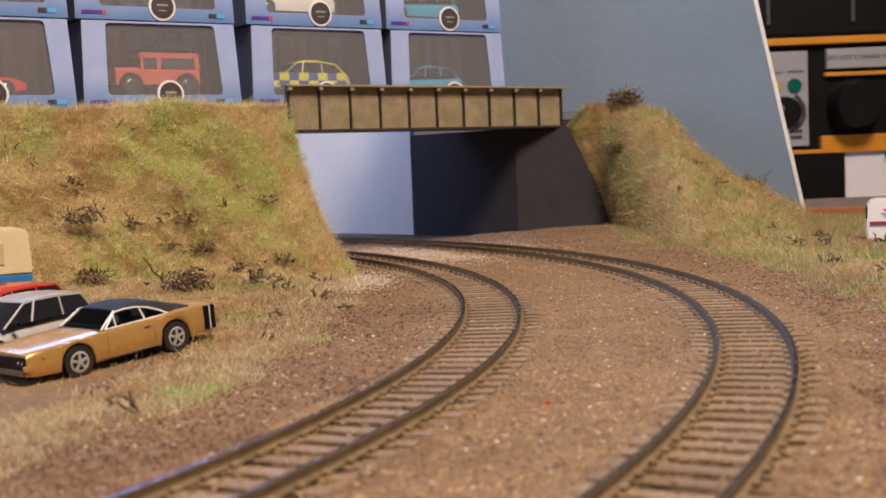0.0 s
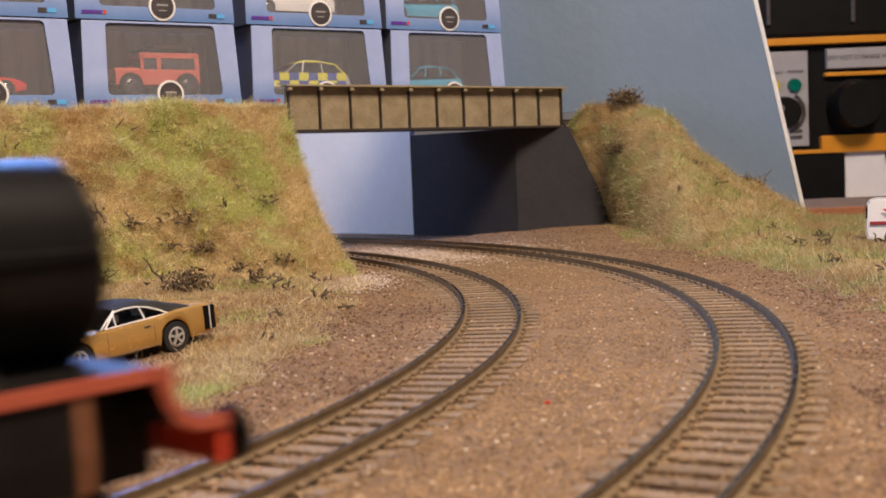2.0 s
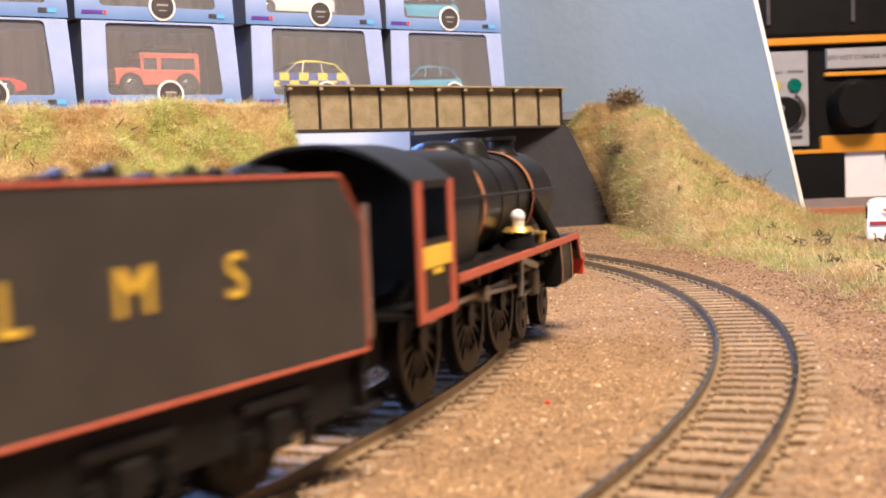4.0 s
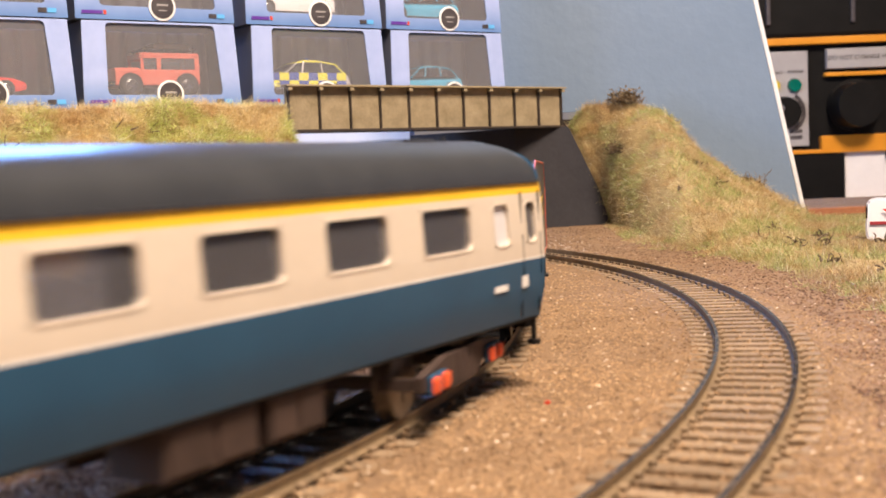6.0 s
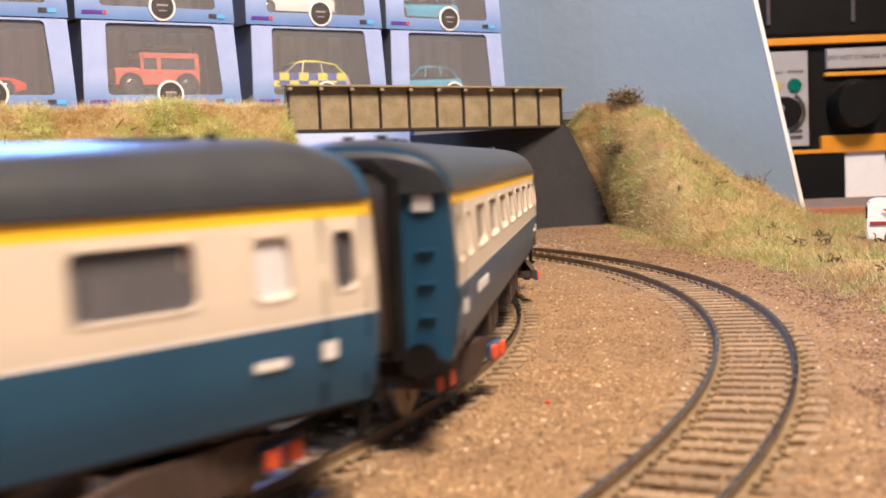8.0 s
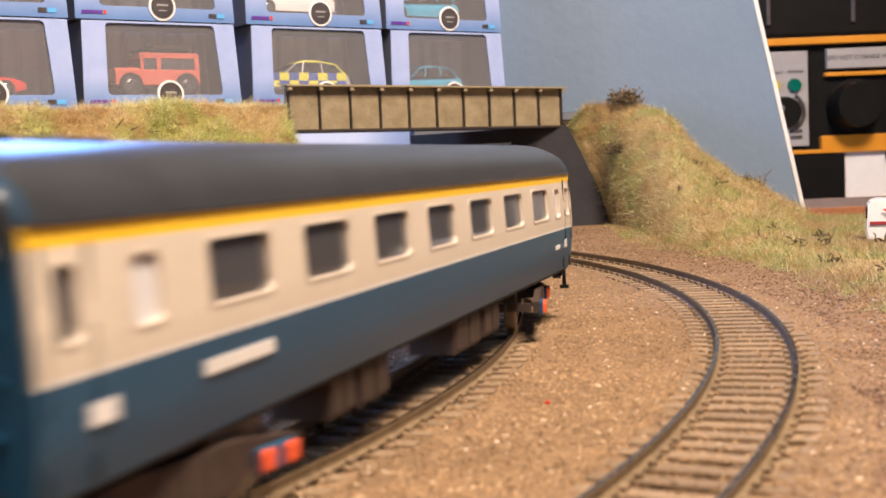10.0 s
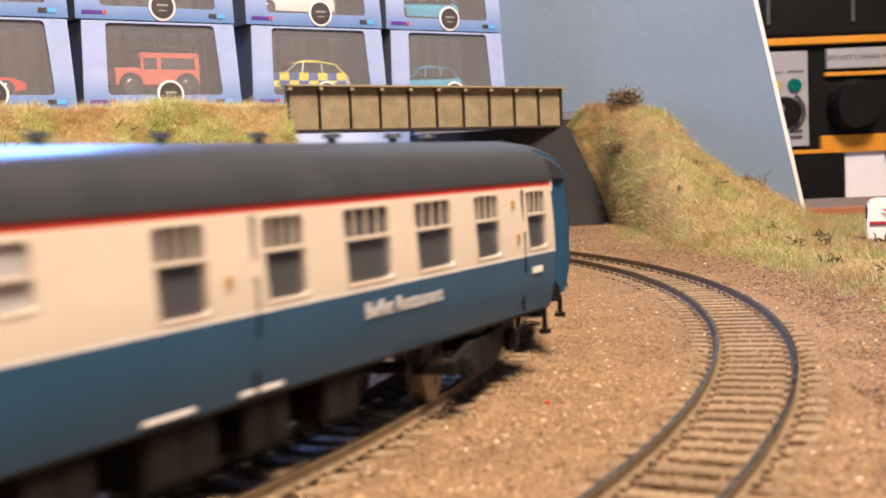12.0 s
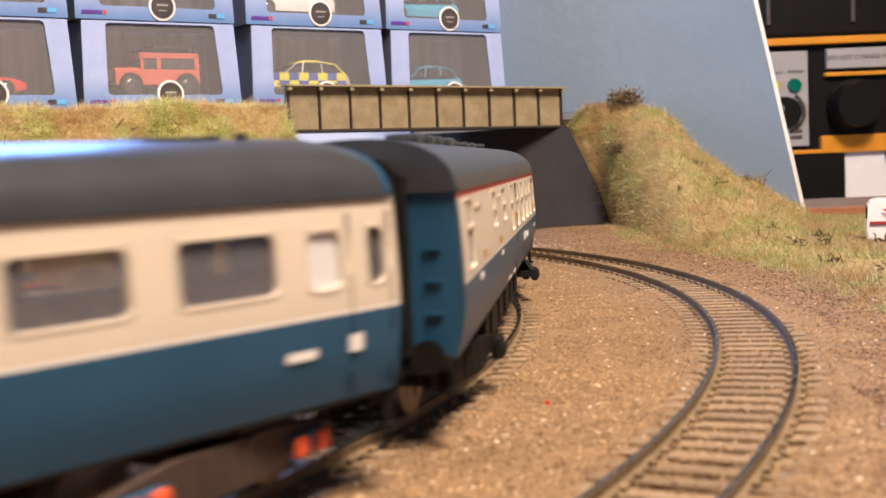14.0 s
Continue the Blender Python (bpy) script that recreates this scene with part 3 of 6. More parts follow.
        x = rnd.uniform(-0.23, -0.02)
        edge = INNER.r - math.hypot(x - INNER.c.x, y - INNER.c.y) + 0.012 * noise.noise(Vector((x * 45, y * 45, 0)))
        near = 0.046 if y < 0.44 else 0.046 - 0.22 * (y - 0.44)
        if edge < near or x < -0.42 * y - 0.02 or rnd.random() > 0.25 + (edge - near) / 0.02:
            continue
        if edge > 0.088 and y < 0.37 and rnd.random() < 0.93:
            continue
        roots.append((Vector((x, y, ground_z(x, y))), Vector((0, 0, 1))))
    fibres = surface_roots(bank_left_point, 3600, rnd, 0.42) + surface_roots(bank_right_point, 1600, rnd, 0.85) + [roots[rnd.randrange(len(roots))] for _ in range(700)]
    blades("straw_fibres", fibres, 0.0085, "straw", "long pale straw fibres among the grass", 13, 0.9)
    while len(roots) < 72000:
        y = rnd.uniform(0.15, 0.36)
        x = rnd.uniform(-0.16, -0.03)
        edge = INNER.r - math.hypot(x - INNER.c.x, y - INNER.c.y) + 0.012 * noise.noise(Vector((x * 45, y * 45, 0)))
        if 0.050 < edge < 0.088 and rnd.random() < 0.4 + (edge - 0.050) / 0.02:
            roots.append((Vector((x, y, ground_z(x, y))), Vector((0, 0, 1))))
    blades("verge_grass", roots, 0.0028, "grass_green", "low green and straw static grass along the verge", 12, 0.9)


def twig(name, p, size, count, label, group, rnd, leafy=0):
    """A scrap of dry root: a few crooked sticks that fork."""
    bm = bmesh.new()
    for _ in range(count):
        q = Vector((rnd.gauss(0, size * 0.34), rnd.gauss(0, size * 0.24), abs(rnd.gauss(0, size * 0.16))))
        d = Vector((rnd.gauss(0, 1), rnd.gauss(0, 0.7), rnd.uniform(0.1, 1.2))).normalized()
        r = rnd.uniform(0.00032, 0.00062)
        for _ in range(rnd.randint(2, 4)):
            e = q + d * size * rnd.uniform(0.14, 0.34)
            cyl(bm, q, e, r, r * 0.75, seg=5)
            if rnd.random() < 0.6:
                f = e + (d + Vector((rnd.gauss(0, 0.8), rnd.gauss(0, 0.8), rnd.gauss(0, 0.5)))).normalized() * size * 0.2
                cyl(bm, e, f, r * 0.8, r * 0.5, seg=4)
            q, r = e, r * 0.8
            d = (d + Vector((rnd.gauss(0, 0.5), rnd.gauss(0, 0.5), rnd.gauss(-0.1, 0.5)))).normalized()
    ob = part(name, bm, "twig")
    ob.location = p
    tagged(ob, label, "twig" if "bush" not in name else "bush", group)
    if leafy:
        vs, fs = [], []
        for _ in range(leafy):
            c = Vector((rnd.gauss(0, size * 0.36), rnd.gauss(0, size * 0.26), abs(rnd.gauss(size * 0.25, size * 0.2))))
            k = len(vs)
            for _ in range(3):
                vs.append(c + Vector((rnd.gauss(0, 1), rnd.gauss(0, 1), rnd.gauss(0, 1))).normalized() * rnd.uniform(0.0008, 0.0017))
            fs.append((k, k + 1, k + 2))
        mesh_ob("foliage", vs, fs, "bush", ob)["kind"] = "stuff"
    return ob


def scraps():
    rnd = random.Random(31)
    for x, y, z, s, n, lf in ((-0.0799, 0.5460, 0.0288, 0.011, 8, 20), (-0.0977, 0.530, 0.0294, 0.008, 5, 0), (-0.0966, 0.4478, 0.0010, 0.016, 26, 420), (-0.1488, 0.488, 0.0267, 0.014, 16, 160), (-0.1561, 0.507, 0.0418, 0.009, 6, 30),
                              (-0.1309, 0.550, 0.0648, 0.008, 4, 0), (-0.1399, 0.538, 0.0656, 0.009, 4, 0), (-0.1403, 0.470, 0.0035, 0.012, 14, 90), (-0.0748, 0.466, 0.0015, 0.012, 9, 60), (-0.1032, 0.514, 0.0112, 0.011, 9, 120),
                              (-0.1119, 0.518, 0.0237, 0.012, 8, 90), (-0.0938, 0.547, 0.0372, 0.006, 3, 0), (-0.1301, 0.502, 0.0241, 0.008, 5, 40), (-0.1724, 0.504, 0.0498, 0.007, 3, 0), (-0.1841, 0.511, 0.0587, 0.010, 3, 0),
                              (-0.1175, 0.507, 0.0135, 0.007, 4, 40), (-0.0712, 0.521, 0.0043, 0.009, 7, 50), (-0.086, 0.490, 0.004, 0.008, 6, 60)):
        twig("dry_twig", Vector((x, y, z)), s * 0.8, max(2, round(n * 0.6)), "dark dry twig lying on the embankment grass", "twigs on the bank", rnd, lf)
    for x, y, s, n in ((-0.045, 0.43, 0.006, 4), (-0.062, 0.45, 0.007, 5), (-0.055, 0.385, 0.005, 3), (-0.075, 0.475, 0.008, 6), (-0.033, 0.40, 0.004, 3), (-0.05, 0.50, 0.007, 5), (-0.066, 0.245, 0.006, 4), (-0.052, 0.34, 0.005, 2)):
        twig("dry_twig", Vector((x, y, ground_z(x, y))), s, n, "dark dry twig lying on the verge", "twigs on the bank", rnd)
    for x, y, z, s, n, lf in ((0.1210, 0.768, 0.0790, 0.013, 26, 900), (0.1109, 0.746, 0.0470, 0.009, 14, 420), (0.1430, 0.688, 0.0350, 0.010, 16, 420), (0.1960, 0.765, 0.0200, 0.013, 18, 700), (0.1514, 0.669, 0.0250, 0.006, 8, 60)):
        twig("dry_bush", Vector((x, y, z)), s, n, "brown dry bush on the embankment", "bushes on the bank", rnd, lf)
    for u, v, s, n in ((0.30, 0.6, 0.007, 3), (0.42, 0.35, 0.007, 4), (0.48, 0.2, 0.008, 5), (0.55, 0.12, 0.008, 5), (0.62, 0.14, 0.009, 6), (0.66, 0.25, 0.008, 5), (0.72, 0.10, 0.007, 4), (0.20, 0.35, 0.005, 2)):
        twig("dry_twig", bank_right_point(u, v) + Vector((0, 0, 0.001)), s * 0.6, n + 3, "dark dry twig lying on the far grass", "twigs on the bank", rnd)
    for x, y, s, n in ((0.190, 0.500, 0.008, 6), (0.168, 0.520, 0.007, 5), (0.150, 0.545, 0.008, 6), (0.178, 0.555, 0.006, 4), (0.160, 0.600, 0.007, 5), (0.186, 0.440, 0.006, 4)):
        twig("dry_twig", Vector((x, y, ground_z(x, y) + 0.001)), s, n, "dark dry twig lying on the far grass", "twigs on the bank", rnd, 20)


# ---- bridge and backdrop ----
GL, GR = Vector((-0.081, 0.645)), Vector((0.080, 0.770))


def bridge():
    br = empty("girder_bridge", Matrix(), "olive-brown plate girder bridge over the tracks", "bridge")
    d = (GR - GL).normalized()
    length = (GR - GL).length
    ang = math.atan2(d.y, d.x)
    base = Matrix.Translation((GL.x, GL.y, 0)) @ Matrix.Rotation(ang, 4, "Z")
    br.matrix_basis = base
    z0, z1 = 0.0665, 0.0900
    bm = bmesh.new()
    box(bm, length / 2, 0.0015, (z0 + z1) / 2, length, 0.0016, z1 - z0)
    part("web_plate", bm, "girder", br)
    bm = bmesh.new()
    box(bm, length / 2, -0.0005, z1 + 0.0004, length + 0.003, 0.0065, 0.0011, 0.0002)
    part("top_flange", bm, "girder", br)
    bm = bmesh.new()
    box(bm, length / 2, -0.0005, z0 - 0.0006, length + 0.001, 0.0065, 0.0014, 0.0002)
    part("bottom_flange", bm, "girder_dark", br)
    n = 10
    for i in range(n + 1):
        x = length * i / n + (0.0008 if i == 0 else -0.0008 if i == n else 0)
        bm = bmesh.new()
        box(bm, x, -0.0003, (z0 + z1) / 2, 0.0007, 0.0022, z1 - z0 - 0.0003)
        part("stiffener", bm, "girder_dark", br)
        bm = bmesh.new()
        box(bm, x, -0.0022, z1 - 0.0014, 0.0026, 0.0024, 0.0018, 0.0003)
        part("bracket", bm, "girder", br)
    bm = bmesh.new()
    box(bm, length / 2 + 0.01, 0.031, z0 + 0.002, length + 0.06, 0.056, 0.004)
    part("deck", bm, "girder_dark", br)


def walls():
    def wall(name, a, b, z0, z1, mat, label, thick=0.005):
        a, b = Vector(a), Vector(b)
        d = (b - a).normalized()
        n = Vector((-d.y, d.x)) * thick
        bm = bmesh.new()
        extrude_poly(bm, [(a.x, a.y, z0), (b.x, b.y, z0), (b.x, b.y, z1), (a.x, a.y, z1)], (n.x, n.y, 0))
        return tagged(part(name, bm, mat), label, "wall", kind="structure")
    wall("abutment_wall", (-0.0194, 0.8286), (0.0487, 0.7590), -0.006, 0.0655, "abutment", "dark grey card abutment wall under the bridge")
    wall("backscene_wall", (-0.34, 1.143), (-0.0200, 0.8292), -0.006, 0.085, "white_card", "white card backscene behind the tracks")
    # wing wall with a sloping top
    a, b = Vector((0.0487, 0.7590)), Vector((0.1135, 0.7700))
    bm = bmesh.new()
    extrude_poly(bm, [(a.x, a.y, -0.006), (b.x, b.y, -0.006), (b.x, b.y, 0.0), (0.0835, 0.7649, 0.0655), (a.x, a.y, 0.0655)], (-0.001, 0.005, 0))
    tagged(part("wing_wall", bm, "abutment"), "dark grey card wing wall beside the bridge", "wall", kind="structure")
    # sky board with a slanting foam edge
    bm = bmesh.new()
    pts = [(-0.02, 0.076), (0.10, 0.076), (0.10, -0.006), (0.2445, -0.006), (0.168, 0.36), (-0.02, 0.36)]
    extrude_poly(bm, [(x, 0.800, z) for x, z in pts], (0, 0.006, 0))
    tagged(part("sky_board", bm, "sky_paint"), "pale blue painted sky board behind the bank", "backdrop", kind="structure")
    bm = bmesh.new()
    extrude_poly(bm, [(0.2447, 0.7996, -0.006), (0.2475, 0.7996, -0.006), (0.171, 0.7996, 0.36), (0.1682, 0.7996, 0.36)], (0, 0.0068, 0))
    tagged(part("foam_edge", bm, "foam"), "rough white foam edge of the sky board", "board edge", kind="structure")


# ---- model cars ----
def wheel(parent, x, y, r, w, side, rim="chrome", spokes=5):
    bm = bmesh.new()
    cyl(bm, (0, -w / 2, 0), (0, w / 2, 0), r, seg=20)
    wh = part("wheel", bm, "rubber", parent, smooth=True)
    wh.location = (x, y, r)
    bm = bmesh.new()
    o = side * (w / 2 + 0.00008)
    a = [(r * 0.66 * math.cos(t), o, r * 0.66 * math.sin(t)) for t in np.linspace(0, 6.283, 20, endpoint=False)]
    b = [(r * 0.55 * math.cos(t), o + side * 0.0002, r * 0.55 * math.sin(t)) for t in np.linspace(0, 6.283, 20, endpoint=False)]
    c = [(r * 0.50 * math.cos(t), o - side * 0.0002, r * 0.50 * math.sin(t)) for t in np.linspace(0, 6.283, 20, endpoint=False)]
    loft(bm, [a, b, c], caps=False)
    for i in range(spokes):
        t = i * 6.283 / spokes + 0.3
        box(bm, r * 0.28 * math.cos(t), o + side * 0.0001, r * 0.28 * math.sin(t), r * 0.56, 0.0003, r * 0.17, 0, Matrix.Rotation(-t, 4, "Y"))
    cyl(bm, (0, o, 0), (0, o + side * 0.0004, 0), r * 0.14, seg=10)
    part("rim", bm, rim, wh, "bright spoked wheel rim", smooth=True)
    return wh


def section(x, hw, z0, z1, crown=0.0, n=4):
    """A rounded body section, from the sill on one side over the top to the other."""
    e = 3.2
    pts = []
    for i in range(17):
        t = math.pi * i / 16
        c, s = math.cos(t), math.sin(t)
        y = hw * math.copysign(abs(c) ** (2 / e), c)
        z = z0 + (z1 - z0) * abs(s) ** (2 / e)
        pts.append((x, y, z + crown * (1 - (y / hw) ** 2)))
    pts += [(x, -hw * 0.9, z0), (x, hw * 0.9, z0)]
    return pts


def model_car(name, m, paint, label, size, deck, cabin, wheels, roof_paint=None, group="", extra=None, glass="car_glass", pillars=None):
    """size: half-width; deck: (x, half-width, sill, top) sections; cabin: base and roof as (x, half-width, z) from nose to tail."""
    car = empty(name, m, label, "model car", group)
    bm = bmesh.new()
    loft(bm, [section(*d) for d in deck])
    part("body", bm, paint, car, smooth=True)
    base, top = cabin
    bm = bmesh.new()
    n = len(base)
    vb = [[bm.verts.new((x, s * hw, z)) for x, hw, z in base] for s in (1, -1)]
    vt = [[bm.verts.new((x, s * hw, z)) for x, hw, z in top] for s in (1, -1)]
    for k in (0, 1):
        for i in range(n - 1):
            bm.faces.new((vb[k][i], vb[k][i + 1], vt[k][i + 1], vt[k][i]))
    for i in (0, n - 1):
        bm.faces.new((vb[0][i], vb[1][i], vt[1][i], vt[0][i]))
    bm.faces.new([v for v in vt[0]] + [v for v in reversed(vt[1])])
    part("glazing", bm, glass, car, "smoked glazing")
    # roof skin with a rounded edge
    bm = bmesh.new()
    ring0 = [(x, hw + 0.0002, z - 0.0003) for x, hw, z in top] + [(x, -hw - 0.0002, z - 0.0003) for x, hw, z in reversed(top)]
    ring1 = [(x, hw, z + 0.0003) for x, hw, z in top] + [(x, -hw, z + 0.0003) for x, hw, z in reversed(top)]
    cx = sum(p[0] for p in ring1) / len(ring1)
    ring2 = [(cx + (x - cx) * 0.85, y * 0.72, z + 0.0006) for x, y, z in ring1]
    loft(bm, [ring0, ring1, ring2])
    part("roof", bm, roof_paint or paint, car, smooth=True)
    # pillars between the windows
    for i in range(n):
        for s in (1, -1):
            a, b = Vector((base[i][0], s * (base[i][1] + 0.0001), base[i][2])), Vector((top[i][0], s * (top[i][1] + 0.0001), top[i][2]))
            bm = bmesh.new()
            cyl(bm, a, b, 0.00042, 0.00036, seg=6)
            part("pillar", bm, roof_paint if (roof_paint and i == n - 1) else pillars or paint, car)
    for x, r, hw in wheels:
        for s in (1, -1):
            bm = bmesh.new()
            cyl(bm, (x, s * (hw - 0.0014), r * 1.05), (x, s * (hw + 0.0001), r * 1.05), r * 1.10, seg=24)
            part("wheel_arch", bm, "rubber", car)
            wheel(car, x, s * (hw - 0.0005), r, 0.0021, s)
    if extra:
        extra(car)
    return car


def gold_coupe():
    """A low fastback coupe: waisted sides with open wheel arches, vinyl roof, thin bright window frames."""
    car = empty("model_coupe", GOLD_POSE, "gold model coupe with a black roof, parked on the verge", "model car", "parked model cars")
    wheels, wr, ar = (0.0162, -0.0155), 0.0043, 0.0050

    def along(x, pts):
        return float(np.interp(x, [p[0] for p in pts], [p[1] for p in pts]))
    width = ((-0.0318, 0.0100), (-0.030, 0.0109), (-0.018, 0.0116), (-0.006, 0.0110), (0.004, 0.0110), (0.016, 0.0114), (0.027, 0.0112), (0.0308, 0.0108))
    belt = ((-0.0318, 0.0101), (-0.0300, 0.0112), (-0.018, 0.0116), (-0.008, 0.0108), (0.004, 0.0105), (0.016, 0.0102), (0.0285, 0.0095), (0.0308, 0.0090))
    sill = ((-0.0318, 0.0046), (-0.029, 0.0036), (-0.022, 0.0030), (0.022, 0.0028), (0.029, 0.0032), (0.0308, 0.0036))
    rings = []
    for x in np.concatenate([[-0.0318, -0.0311, -0.030], np.arange(-0.029, 0.0301, 0.0005), [0.0304, 0.0308]]):
        x = float(x)
        hw, zb, z0 = along(x, width), along(x, belt), along(x, sill)
        for xw in wheels:
            if abs(x - xw) < ar:
                z0 = max(z0, wr + math.sqrt(ar * ar - (x - xw) ** 2) * 0.96)
        zm = z0 + (zb - z0) * 0.5
        half = [(hw * 0.955, z0), (hw * 0.985, z0 + (zb - z0) * 0.12), (hw, zm), (hw * 0.985, zb - (zb - z0) * 0.16), (hw * 0.955, zb - 0.0003), (hw * 0.90, zb), (hw * 0.5, zb + 0.0003), (0.0, zb + 0.0004)]
        rings.append([(x, y, z) for y, z in half] + [(x, -y, z) for y, z in reversed(half[:-1])])
    bm = bmesh.new()
    loft(bm, rings)
    body = part("body", bm, "gold", car, smooth=True)

    def bx(nm, mat, *a, label="", parent=None):
        bm = bmesh.new()
        box(bm, *a)
        return part(nm, bm, mat, parent or car, label)

    def tube(nm, mat, pts, r, parent=None, label=""):
        bm = bmesh.new()
        for a, b in zip(pts, pts[1:]):
            cyl(bm, a, b, r, seg=6)
        return part(nm, bm, mat, parent or car, label)

    def side_y(z):
        return 0.0100 - (z - 0.0106) * 0.48
    # vinyl roof running down into the fastback
    stations = ((0.0016, 0.0146, 0.0149), (-0.0010, 0.0149, 0.0156), (-0.0050, 0.0147, 0.0158), (-0.0085, 0.0140, 0.0156), (-0.0120, 0.0126, 0.0149), (-0.0150, 0.0112, 0.0140), (-0.0190, 0.0113, 0.0128), (-0.0240, 0.0112, 0.0115))
    rings = []
    for x, zl, zt in stations:
        ye, yt = side_y(zl), min(side_y(zt - 0.0007), 0.0092)
        half = [(ye, zl), (yt, max(zl + 0.0001, zt - 0.0006)), (yt * 0.86, zt), (yt * 0.45, zt + 0.0003), (0, zt + 0.0004)]
        full = half + [(-y, z) for y, z in reversed(half[:-1])]
        rings.append([(x, y, z) for y, z in full] + [(x, y * 0.93, z - 0.0004) for y, z in reversed(full)])
    bm = bmesh.new()
    loft(bm, rings)
    part("roof", bm, "vinyl", car, "black vinyl fastback roof", smooth=True)
    bx("cockpit", "black_plastic", -0.0045, 0, 0.0111, 0.0180, 0.0176, 0.0008)
    for x in (0.0005, -0.0085):
        for y in (-0.0045, 0.0045):
            bx("seat", "gangway", x, y, 0.0120, 0.0014, 0.0052, 0.0030, 0.0005)
    bx("dashboard", "black_plastic", 0.0052, 0, 0.0112, 0.0022, 0.0170, 0.0010, 0.0003)
    bm = bmesh.new()
    extrude_poly(bm, [(0.0076, 0.0094, 0.0107), (0.0076, -0.0094, 0.0107), (0.0018, -0.0078, 0.0148), (0.0018, 0.0078, 0.0148)], (-0.0002, 0, 0))
    part("windscreen", bm, "coupe_glass", car, "clear windscreen").visible_shadow = False
    tube("windscreen_frame", "dull_steel", [(0.0078, -0.0096, 0.0107), (0.0078, 0.0096, 0.0107)], 0.0002)
    for s in (1, -1):
        out = [(0.0066, 0.0107), (0.0020, 0.0145), (-0.0012, 0.0148), (-0.0052, 0.0146), (-0.0086, 0.0139), (-0.0121, 0.0125), (-0.0146, 0.0111)]
        ring = [(x, s * (side_y(z) + 0.0001), z) for x, z in out]
        bm = bmesh.new()
        extrude_poly(bm, [(x, y - s * 0.0003, z) for x, y, z in ring], (0, -s * 0.0002, 0))
        part("side_window", bm, "coupe_glass", car, "clear side glazing").visible_shadow = False
        tube("window_frame", "van_white", ring + ring[:1], 0.00026, label="thin bright window frame")
        tube("window_post", "van_white", [(-0.0066, s * (side_y(0.0108) + 0.0001), 0.0108), (-0.0060, s * (side_y(0.0145) + 0.0001), 0.0145)], 0.00030)
        tube("quarter_light", "van_white", [(0.0030, s * (side_y(0.0108) + 0.0001), 0.0108), (0.0026, s * (side_y(0.0140) + 0.0001), 0.0140)], 0.00022)
        tube("screen_pillar", "van_white", [(0.0076, s * 0.0095, 0.0107), (0.0018, s * 0.0079, 0.0148)], 0.0003)
        for x in (0.0068, -0.0085):
            tube("door_gap", "twig", [(x, s * (along(x, width) * 0.98), 0.0038), (x, s * (along(x, width) + 0.00004), 0.0068), (x - 0.0002, s * (along(x, width) * 0.975), 0.0098)], 0.00009, body)
        tube("sill_trim", "chrome", [(0.0105, s * 0.01085, 0.0033), (-0.0100, s * 0.01085, 0.0033)], 0.00016)
        bx("door_handle", "chrome", -0.0064, s * 0.0109, 0.0092, 0.0020, 0.0006, 0.0004, 0.0001)
        bx("marker_lamp", "orange", 0.0262, s * 0.01125, 0.0078, 0.0010, 0.0004, 0.0004)
        for dx in (0.0, -0.0022):
            bx("tail_stripe", "black_plastic", -0.0268 + dx, s * 0.01115, 0.0076, 0.0016, 0.0006, 0.0068, 0.0001, label="black tail stripe")
        bx("tail_stripe", "white_paint", -0.0279, s * 0.0113, 0.0076, 0.0003, 0.0005, 0.0066, label="thin white stripe")
        for y in (0.0090, 0.0073):
            bm = bmesh.new()
            cyl(bm, (0.0310, s * y, 0.0068), (0.0316, s * y, 0.0068), 0.0009, 0.0007, seg=12)
            part("headlight", bm, "car_glass", car, smooth=True)
        bx("bumper_overrider", "gold", 0.0308, s * 0.0104, 0.0056, 0.0018, 0.0016, 0.0016, 0.0004)
        for x in wheels:
            bx("wheel_well", "rubber", x, s * 0.0072, 0.0058, ar * 1.9, 0.0044, 0.0074)
            wheel(car, x, s * 0.0103, wr, 0.0021, s, "silver")
    bx("grille", "black_plastic", 0.0309, 0, 0.0069, 0.0008, 0.0200, 0.0032, 0.0003, label="full-width black grille")
    bx("front_bumper", "dull_steel", 0.0313, 0, 0.0047, 0.0014, 0.0200, 0.0012, 0.0004, label="dull front bumper")
    bx("valance", "black_plastic", 0.0295, 0, 0.0034, 0.0020, 0.0190, 0.0018, 0.0003)
    bx("rear_bumper", "chrome", -0.0320, 0, 0.0056, 0.0012, 0.0198, 0.0014, 0.0003)
    bx("floor_pan", "rubber", 0, 0, 0.0032, 0.0560, 0.0150, 0.0012)
    car.scale = (1.02, 1.02, 1.02)
    return car


def hatchback(name, m, paint, label, k=1.0):
    deck = [(-0.0245, 0.0090, 0.0040, 0.0098), (-0.0235, 0.0104, 0.0028, 0.0112), (-0.010, 0.0106, 0.0023, 0.0116), (0.006, 0.0106, 0.0023, 0.0110), (0.0200, 0.0104, 0.0024, 0.0090), (0.0240, 0.0098, 0.0034, 0.0076)]
    base = [(0.0115, 0.0094, 0.0105), (0.0020, 0.0098, 0.0112), (-0.0095, 0.0098, 0.0113), (-0.0215, 0.0092, 0.0111)]
    top = [(0.0030, 0.0080, 0.0168), (-0.0005, 0.0083, 0.0173), (-0.0095, 0.0083, 0.0173), (-0.0180, 0.0078, 0.0166)]

    def extra(car):
        def bx(nm, mat, *a, label=""):
            bm = bmesh.new()
            box(bm, *a)
            return part(nm, bm, mat, car, label)
        bx("front_bumper", "black_plastic", 0.0243, 0, 0.0048, 0.0016, 0.0200, 0.0022, 0.0005)
